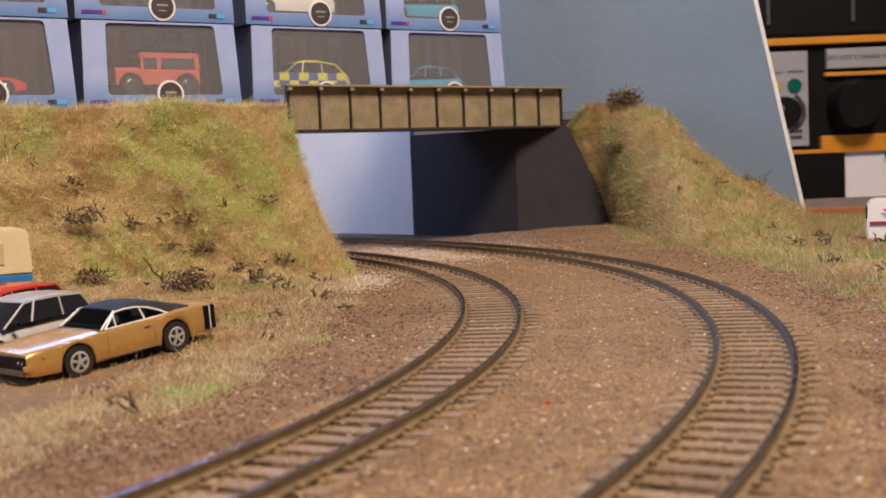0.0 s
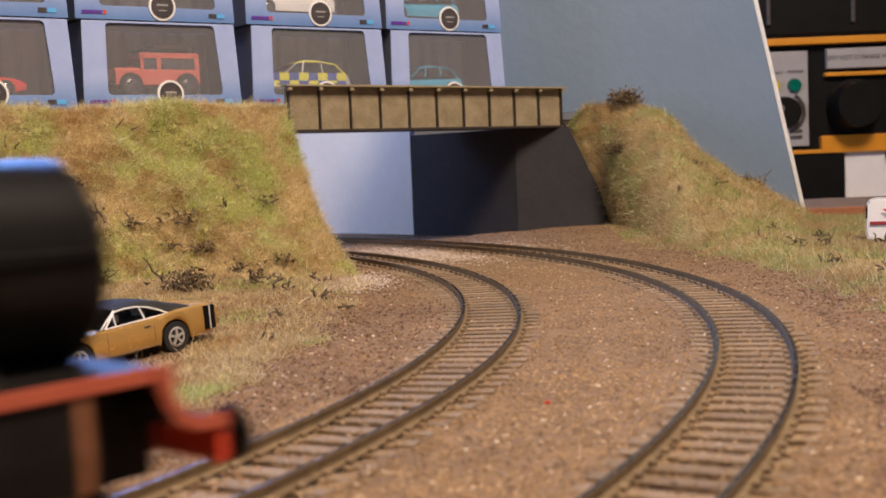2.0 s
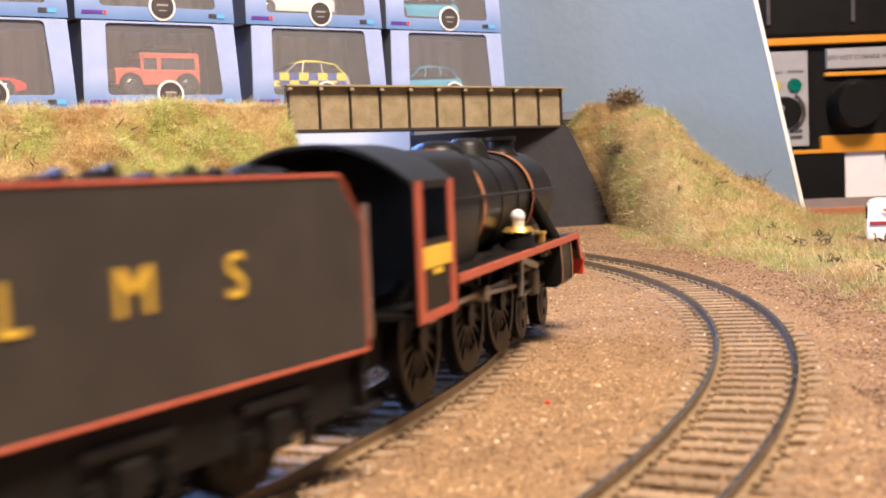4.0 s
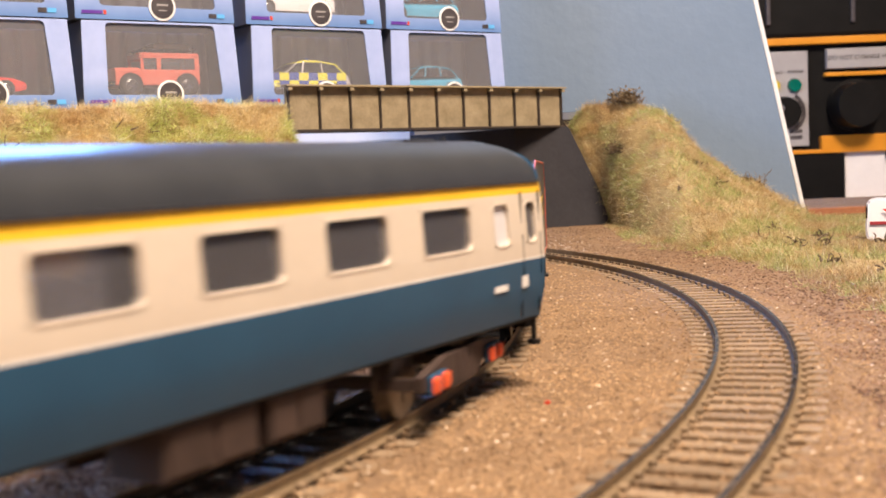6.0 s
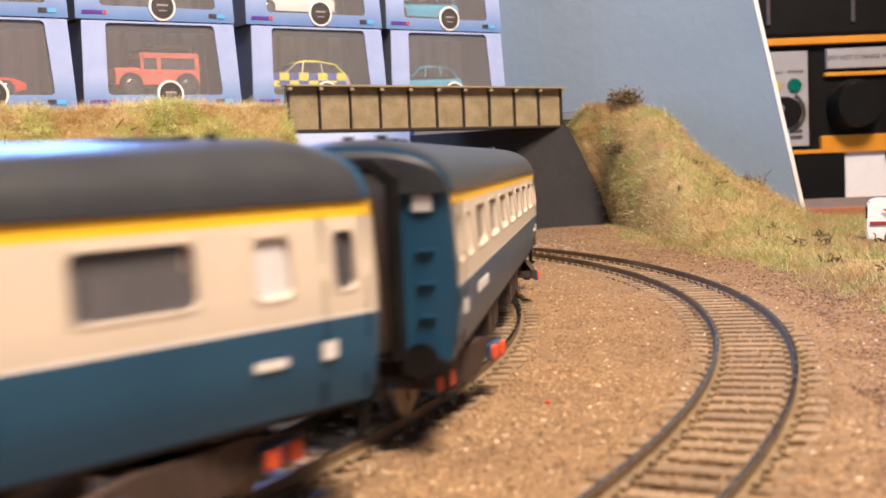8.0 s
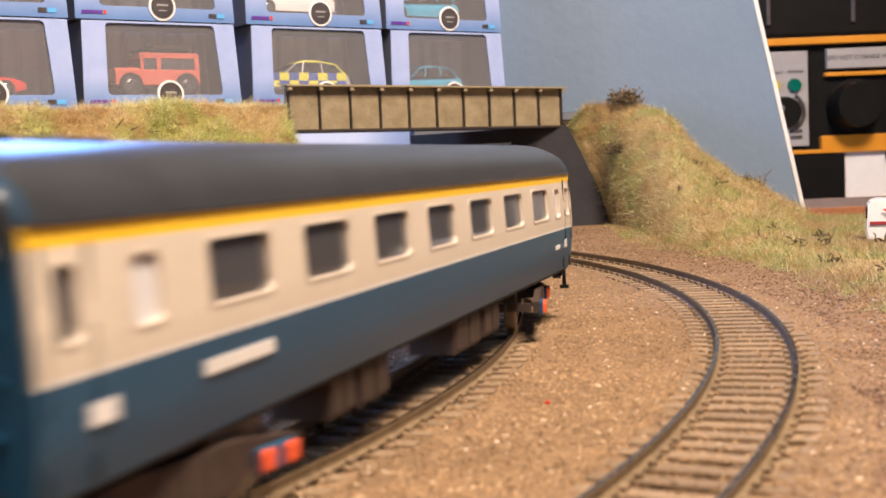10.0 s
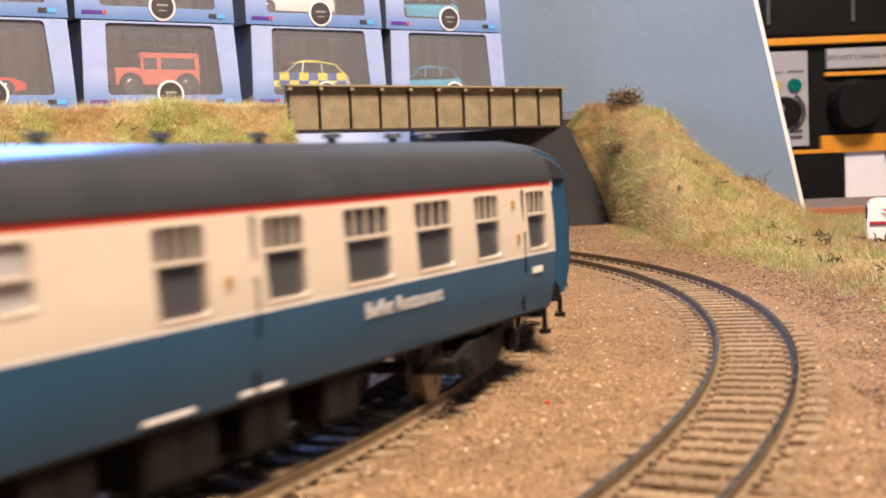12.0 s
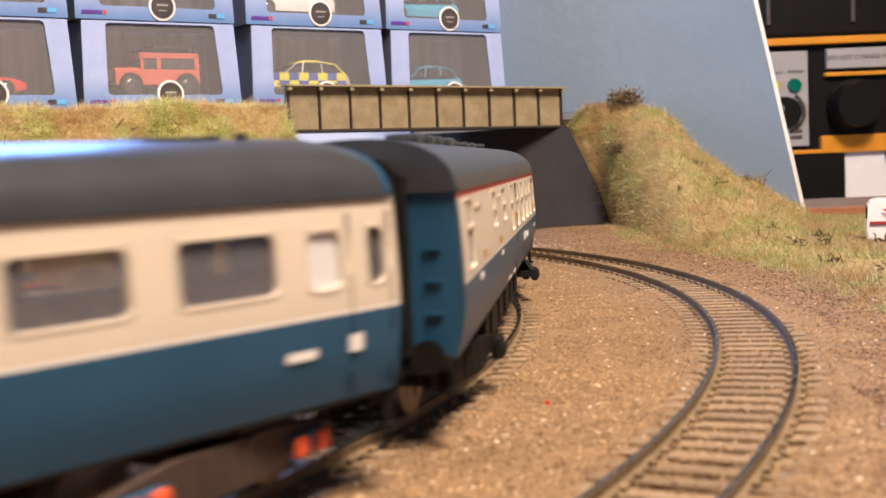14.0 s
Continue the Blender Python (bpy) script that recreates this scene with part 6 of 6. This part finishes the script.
    loft(bm, [ringz(top - 0.002, 0.0062, 0.0810), ringz(top, 0.0048, 0.0810), ringz(top + 0.0012, 0.0042, 0.0810), ringz(top + 0.0031, 0.0041, 0.0810), ringz(top + 0.0034, 0.0049, 0.0810), ringz(top + 0.0044, 0.0049, 0.0810), ringz(top + 0.0044, 0.0036, 0.0810), ringz(top + 0.001, 0.0034, 0.0810)])
    put("chimney", bm, "black_paint", parent=smoke, smooth=True)
    bm = bmesh.new()
    loft(bm, [ringz(top - 0.002, 0.0066, 0.0500), ringz(top + 0.0002, 0.0052, 0.0500), ringz(top + 0.0020, 0.0048, 0.0500), ringz(top + 0.0032, 0.0039, 0.0500), ringz(top + 0.0038, 0.0019, 0.0500)])
    put("dome", bm, "black_paint", parent=boiler, smooth=True)
    bm = bmesh.new()
    loft(bm, [ringz(top - 0.0015, 0.0066, 0.0260), ringz(top + 0.0012, 0.0058, 0.0260), ringz(top + 0.0025, 0.0040, 0.0260), ringz(top + 0.0029, 0.0018, 0.0260)])
    put("top_feed", bm, "black_paint", parent=boiler, smooth=True)
    for s in (1, -1):
        bm = bmesh.new()
        cyl(bm, (-0.020, s * 0.0132, 0.0380), (0.0920, s * 0.0124, 0.0373), 0.00035, seg=6)
        put("handrail", bm, "black_paint", parent=boiler)
        # running plate with lined edge
        bm = bmesh.new()
        box(bm, 0.0368, s * 0.0105, 0.0240, 0.1160, 0.0150, 0.0010)
        put("running_plate", bm, "black_paint")
        bm = bmesh.new()
        box(bm, 0.0365, s * 0.01812, 0.0239, 0.1150, 0.0005, 0.0017, 0.0001)
        pts = [(0.0943, 0.0246), (0.0961, 0.0246), (0.0965, 0.0210), (0.0977, 0.0192), (0.0998, 0.0184), (0.1033, 0.0182), (0.1033, 0.0166), (0.0993, 0.0168), (0.0965, 0.0180), (0.0951, 0.0204), (0.0943, 0.0224)]
        extrude_poly(bm, [(x, s * 0.0179, z) for x, z in pts], (0, s * 0.0005, 0))
        put("valance", bm, "lining", "red lined valance")
        bm = bmesh.new()
        extrude_poly(bm, [(x, s * 0.004, z) for x, z in ((0.0943, 0.0240), (0.0961, 0.0240), (0.0969, 0.0206), (0.0993, 0.0180), (0.1031, 0.0176), (0.1031, 0.0168), (0.0983, 0.0172), (0.0955, 0.0200))], (0, s * 0.0138, 0))
        put("front_plate", bm, "black_paint")
        # cylinder with lined wrapper
        bm = bmesh.new()
        pr = [(0.0060, 0.0125), (0.0165, 0.0120), (0.0180, 0.0132), (0.0182, 0.0170), (0.0178, 0.0232), (0.0060, 0.0232)]
        loft(bm, [[(0.0712, s * y, z) for y, z in pr], [(0.0862, s * y, z) for y, z in pr]])
        c = put("cylinder_block", bm, "black_paint")
        for x in (0.0722, 0.0852):
            bm = bmesh.new()
            loft(bm, [[(x - 0.0006, s * (y + 0.0002), z) for y, z in pr[1:5]], [(x + 0.0006, s * (y + 0.0002), z) for y, z in pr[1:5]]], close=False)
            put("lining_band", bm, "band", "", c)
        bm = bmesh.new()
        cyl(bm, (0.0862, s * 0.0128, 0.0160), (0.0873, s * 0.0128, 0.0160), 0.0044, seg=20)
        cyl(bm, (0.0862, s * 0.0128, 0.0212), (0.0877, s * 0.0128, 0.0212), 0.0024, seg=16)
        put("cylinder_cover", bm, "black_paint", "", c, True)
        # outside steam pipe, clack valve, sand filler
        bm = bmesh.new()
        cyl(bm, (0.0700, s * 0.0112, 0.0345), (0.0765, s * 0.0152, 0.0243), 0.0018, 0.0019, seg=14)
        put("steam_pipe", bm, "under_black", smooth=True)
        bm = bmesh.new()
        cyl(bm, (0.0410, s * 0.0145, 0.0245), (0.0410, s * 0.0145, 0.0292), 0.0040, 0.0030, seg=14)
        v = put("lubricator", bm, "black_paint", smooth=True)
        bm = bmesh.new()
        cyl(bm, (0.0410, s * 0.0145, 0.0286), (0.0410, s * 0.0145, 0.0297), 0.0040, 0.0030, seg=16)
        put("collar", bm, "brass", "brass collar", v, True)
        bm = bmesh.new()
        cyl(bm, (0.0410, s * 0.0145, 0.0295), (0.0410, s * 0.0145, 0.0315), 0.0014, 0.0016, seg=12)
        ball(bm, (0.0410, s * 0.0145, 0.0320), 0.0018)
        put("cap", bm, "frosted", "pale cap", v, True)
        bm = bmesh.new()
        cyl(bm, (0.0620, s * 0.0150, 0.0245), (0.0620, s * 0.0150, 0.0266), 0.0013, seg=10)
        box(bm, 0.0620, s * 0.0150, 0.0268, 0.0034, 0.0026, 0.0009, 0.0003)
        put("oil_cup", bm, "brass", "small brass cup", smooth=True)
        # splashers
        for x in (0.0156, 0.0430):
            bm = bmesh.new()
            arc = [(x + 0.0130 * math.cos(t), 0.0128 + 0.0130 * math.sin(t)) for t in np.linspace(0.95, 2.19, 9)]
            arc = [(px, max(0.0244, pz)) for px, pz in arc]
            loft(bm, [[(px, s * 0.0085, pz) for px, pz in arc] + [(arc[-1][0], s * 0.0085, 0.0243), (arc[0][0], s * 0.0085, 0.0243)],
                      [(px, s * 0.0140, pz) for px, pz in arc] + [(arc[-1][0], s * 0.0140, 0.0243), (arc[0][0], s * 0.0140, 0.0243)]])
            put("splasher", bm, "black_paint", smooth=True)
        # motion gear
        bm = bmesh.new()
        box(bm, 0.0440, s * 0.0130, 0.0180, 0.0012, 0.0020, 0.0120, 0.0003)
        put("bar_bracket", bm, "under_black")
        for z in (0.0186, 0.0132):
            bm = bmesh.new()
            box(bm, 0.0570, s * 0.0130, z, 0.0290, 0.0014, 0.0010, 0.0002)
            put("slide_bar", bm, "dull_steel")
        bm = bmesh.new()
        box(bm, 0.0500, s * 0.0146, 0.0205, 0.0170, 0.0010, 0.0016, 0.0003, Matrix.Rotation(0.18, 4, "Y"))
        box(bm, 0.0400, s * 0.0150, 0.0180, 0.0016, 0.0010, 0.0090, 0.0003, Matrix.Rotation(0.2, 4, "Y"))
        cyl(bm, (0.0640, s * 0.0150, 0.0212), (0.0720, s * 0.0150, 0.0212), 0.0007, seg=8)
        put("valve_gear", bm, "steel")
        ph0 = 0.0 if s < 0 else math.pi / 2
        bm = bmesh.new()
        box(bm, 0.0128, 0, 0, 0.0625, 0.0008, 0.0012, 0.0002)
        for x in (-0.0175, 0.0156, 0.0430):
            cyl(bm, (x, -0.0007, 0), (x, 0.0007, 0), 0.0018, seg=12)
        rod = put("coupling_rod", bm, "steel", "oily steel coupling rod")
        KEYED.append(("rod", rod, (s * 0.0112, 0.0122), ph0))
        bm = bmesh.new()
        box(bm, 0.0215, 0, 0, 0.0430, 0.0007, 0.0011, 0.0002)
        for x in (0, 0.0430):
            cyl(bm, (x, -0.0008, 0), (x, 0.0008, 0), 0.0018, seg=12)
        con = put("connecting_rod", bm, "steel", "oily steel connecting rod")
        KEYED.append(("con", con, (s * 0.0128, 0.0156), ph0))
        bm = bmesh.new()
        box(bm, 0, 0, 0, 0.0050, 0.0030, 0.0062, 0.0006)
        ch = put("crosshead", bm, "dull_steel")
        KEYED.append(("cross", ch, (s * 0.0133, 0.0156), ph0))
        # cab side with an opening and lining
        y = s * 0.0172
        bm = bmesh.new()
        o = [(-0.0426, 0.0185), (-0.0215, 0.0185), (-0.0215, 0.0425), (-0.0426, 0.0425)]
        i = [(-0.0390, 0.0322), (-0.0250, 0.0322), (-0.0250, 0.0410), (-0.0390, 0.0410)]
        loft(bm, [[(x, y + d, z) for x, z in q] for q, d in ((i, -0.0004), (i, 0.0004), (o, 0.0004), (o, -0.0004), (i, -0.0004))], caps=False)
        cab = put("cab_side", bm, "black_paint")
        for x0, x1, z0, z1 in ((-0.0427, -0.0396, 0.0184, 0.0424), (-0.0245, -0.0214, 0.0184, 0.0424), (-0.0396, -0.0245, 0.0184, 0.0200)):
            bm = bmesh.new()
            box(bm, (x0 + x1) / 2, y + s * 0.0005, (z0 + z1) / 2, x1 - x0, 0.0003, z1 - z0)
            put("cab_lining", bm, "lining", "broad red lining", cab)
        bm = bmesh.new()
        box(bm, -0.0320, y + s * 0.0006, 0.0292, 0.0160, 0.0003, 0.0036)
        put("transfer_bar", bm, "yellow", "yellow number transfer", cab)
        bm = bmesh.new()
        box(bm, -0.0320, y + s * 0.0006, 0.0266, 0.0050, 0.0003, 0.0009)
        put("transfer_bar", bm, "yellow", "", cab)
        bm = bmesh.new()
        cyl(bm, (0.1033, s * 0.0115, 0.0140), (0.1085, s * 0.0115, 0.0140), 0.0016, 0.0013, seg=12)
        cyl(bm, (0.1085, s * 0.0115, 0.0140), (0.1092, s * 0.0115, 0.0140), 0.0034, seg=18)
        put("buffer", bm, "black_paint", smooth=True)
    bm = bmesh.new()
    box(bm, 0.1026, 0, 0.0150, 0.0014, 0.0362, 0.0050, 0.0002)
    put("buffer_beam", bm, "buffer_red", "red buffer beam")
    bm = bmesh.new()
    roof = [(y, 0.0424 + 0.0068 * (1 - (abs(y) / 0.0178) ** 2.2)) for y in np.linspace(-0.0178, 0.0178, 15)]
    loft(bm, [[(x, y, z) for y, z in roof] + [(x, y, z - 0.0007) for y, z in reversed(roof)] for x in (-0.0450, -0.0212)])
    put("cab_roof", bm, "black_paint", smooth=True)
    bm = bmesh.new()
    fr = [(y, z) for y, z in roof]
    extrude_poly(bm, [(-0.0225, y, z - 0.0005) for y, z in fr] + [(-0.0225, 0.0166, 0.020), (-0.0225, -0.0166, 0.020)], (0.0008, 0, 0))
    put("cab_front", bm, "black_paint")
    bm = bmesh.new()
    box(bm, -0.0320, 0, 0.0195, 0.0200, 0.0330, 0.0010)
    put("cab_floor", bm, "under_black")
    bm = bmesh.new()
    for s in (1, -1):
        box(bm, 0.0310, s * 0.0058, 0.0160, 0.1400, 0.0010, 0.0120)
    box(bm, 0.0780, 0, 0.0200, 0.0240, 0.0120, 0.0100)
    box(bm, -0.0040, 0, 0.0175, 0.0360, 0.0150, 0.0120)
    put("frames", bm, "under_black")
    for x in (0.0430, 0.0156, -0.0175):
        driver(lo, x)
    for x in (0.0880, 0.0635):
        wheelset(lo, x, 0.0064, 0.0083, "black_paint")
    return lo


def tender():
    te = empty("tender", Matrix(), "black model tender with red lining and gilt letters", "model tender")
    KEYED.append(("vehicle", te, S_TENDER, 0.026))
    L0, L1 = -0.0495, 0.0490
    bm = bmesh.new()
    side = [(L0, 0.0175), (L1, 0.0175), (L1, 0.0365), (L1 - 0.006, 0.0440), (L0 + 0.0195, 0.0448), (L0 + 0.0155, 0.0430), (L0 + 0.0145, 0.0375), (L0 + 0.0105, 0.0347), (L0, 0.0342)]
    for s in (1, -1):
        sd = bmesh.new()
        extrude_poly(sd, [(x, s * 0.0166, z) for x, z in side], (0, -s * 0.0010, 0))
        pl = part("tank_side", sd, "tender_grey", te)
        ln = bmesh.new()
        for (ax, az), (bx_, bz_) in zip(side, side[1:] + side[:1]):
            cyl(ln, (ax, s * 0.0166, az), (bx_, s * 0.0166, bz_), 0.00026, seg=6)
        part("lining", ln, "lining", pl, "red lined edge")
        for ch, x in (("L", -0.0170), ("M", 0.0010), ("S", 0.0190)):
            m = Matrix.Translation((x, s * 0.0168, 0.0315)) @ Matrix.Rotation(math.pi if s > 0 else 0, 4, "Z") @ Matrix.Rotation(math.pi / 2, 4, "X")
            text_part("letter", ch if s < 0 else {"L": "S", "M": "M", "S": "L"}[ch], 0.0085, m, "yellow", pl)
        fr = bmesh.new()
        box(fr, 0, s * 0.0142, 0.0125, 0.0940, 0.0010, 0.0085)
        for x in (-0.0280, 0.0, 0.0280):
            box(fr, x, s * 0.0153, 0.0095, 0.0050, 0.0016, 0.0050, 0.0006)
            for d in (-0.0065, 0.0065):
                cyl(fr, (x + d, s * 0.0152, 0.0060), (x + d, s * 0.0152, 0.0105), 0.0009, seg=8)
            box(fr, x, s * 0.0152, 0.0136, 0.0150, 0.0012, 0.0016, 0.0003)
        part("side_frame", fr, "under_black", te)
    bm = bmesh.new()
    box(bm, (L0 + L1) / 2, 0, 0.0259, L1 - L0 - 0.0004, 0.0312, 0.0165)
    tank = part("tank", bm, "black_paint", te)
    bm = bmesh.new()
    box(bm, L0 - 0.0002, 0, 0.0255, 0.0008, 0.0330, 0.0165)
    for z in (0.021, 0.026, 0.031):
        box(bm, L0 - 0.0010, -0.0110, z, 0.0014, 0.0036, 0.0006)
    part("rear_plate", bm, "black_paint", te)
    # curved coal bunker
    bm = bmesh.new()
    arc = [(0.0160 * math.cos(t), 0.0350 + 0.0133 * math.sin(t) ** 0.8) for t in np.linspace(0.02, math.pi - 0.02, 17)]
    loft(bm, [[(x, y, z) for y, z in arc] for x in (L0 + 0.013, L0 + 0.020)])
    part("bunker_back", bm, "black_paint", te, smooth=True)
    bm = bmesh.new()
    rnd = random.Random(5)
    for _ in range(130):
        x, y = rnd.uniform(L0 + 0.022, L1 - 0.004), rnd.uniform(-0.0145, 0.0145)
        r = rnd.uniform(0.0012, 0.0024)
        box(bm, x, y, 0.0395 + 0.0045 * (1 - (y / 0.016) ** 2) + rnd.uniform(-0.001, 0.001), r * 1.5, r * 1.3, r, 0, Matrix.Rotation(rnd.uniform(0, 3), 4, Vector((rnd.random(), rnd.random(), 1))))
    box(bm, (L0 + L1) / 2 + 0.010, 0, 0.0380, L1 - L0 - 0.024, 0.0300, 0.006)
    part("coal", bm, "under_black", te, "heap of black coal")
    bm = bmesh.new()
    box(bm, L0 - 0.0005, 0, 0.0142, 0.0016, 0.0345, 0.0052, 0.0003)
    part("buffer_beam", bm, "buffer_red", te, "red buffer beam")
    for s in (1, -1):
        bm = bmesh.new()
        cyl(bm, (L0, s * 0.0115, 0.0140), (L0 - 0.0040, s * 0.0115, 0.0140), 0.0022, 0.0014, seg=12)
        part("buffer_shank", bm, "buffer_red", te, smooth=True)
        bm = bmesh.new()
        cyl(bm, (L0 - 0.0040, s * 0.0115, 0.0140), (L0 - 0.0046, s * 0.0115, 0.0140), 0.0033, seg=16)
        part("buffer_head", bm, "black_paint", te, smooth=True)
        bm = bmesh.new()
        cyl(bm, (L1 + 0.0012, s * 0.0160, 0.0190), (L1 + 0.0012, s * 0.0160, 0.0395), 0.0005, seg=8)
        part("handrail", bm, "steel", te)
        bm = bmesh.new()
        box(bm, L1 - 0.001, s * 0.0155, 0.0085, 0.0060, 0.0030, 0.0008)
        box(bm, L1 - 0.001, s * 0.0150, 0.0130, 0.0008, 0.0024, 0.0090)
        part("cab_step", bm, "under_black", te)
    bm = bmesh.new()
    box(bm, 0, 0, 0.0160, 0.0960, 0.0300, 0.0016)
    part("footplate", bm, "under_black", te)
    for x in (-0.0280, 0.0, 0.0280):
        wheelset(te, x, 0.0083, 0.0083, "black_paint")
    return te


def train():
    locomotive()
    tender()
    coach("coach_first", S_C1, "first", "blue and cream first-class model coach with yellow stripe")
    coach("coach_first", S_C2, "first", "blue and cream first-class model coach with yellow stripe")
    coach("coach_buffet", S_C3, "buffet", "blue and cream buffet model coach with red stripe")
    coach("coach_second", S_C4, "second", "blue and cream second-class model coach with plain eaves")


def motions():
    ticks = [i * 0.1 for i in range(141)]
    slow = [i * 0.25 for i in range(57)]
    for kind, ob, a, b in KEYED:
        rows = []
        if kind == "vehicle":
            for t in slow:
                q, ang = chord(INNER, eased(a, t) if b > 0.08 else a + gone(t), b)
                rows.append((t, pose(q.x, q.y, 0, 0, 0, ang)))
        elif kind == "bogie":
            for t in slow:
                s = eased(b, t)
                _, ang = chord(INNER, s, abs(a))
                _, own = chord(INNER, s + a, 0.017)
                rows.append((t, pose(a, 0, 0, 0, 0, (own - ang + 180) % 360 - 180)))
        elif kind == "spin":
            for t in ticks:
                rows.append((t, pose(*a, 0, math.degrees(gone(t) / b) % 360, 0)))
        else:
            y, third = a
            for t in ticks:
                th = -gone(t) / 0.0122 + b
                px, pz = 0.0048 * math.cos(th), 0.0048 * math.sin(th)
                if kind == "rod":
                    rows.append((t, pose(px, y, 0.0122 + pz)))
                else:
                    lift = math.asin((0.0150 - 0.0122 - pz) / 0.0430)
                    if kind == "con":
                        rows.append((t, pose(third + px, y, 0.0122 + pz, 0, -math.degrees(lift), 0)))
                    else:
                        rows.append((t, pose(third + px + 0.0430 * math.cos(lift), y, 0.0150)))
        walk(ob, rows)


room()
ground()
ballast()
red_fleck()
banks()
scraps()
walls()
bridge()
boxes()
control_units()
cars()
train()
track(INNER, -2.2, 1.6, "weathered curved model railway track inside the bend")
track(OUTER, -1.6, 1.5, "weathered curved model railway track outside the bend")
motions()
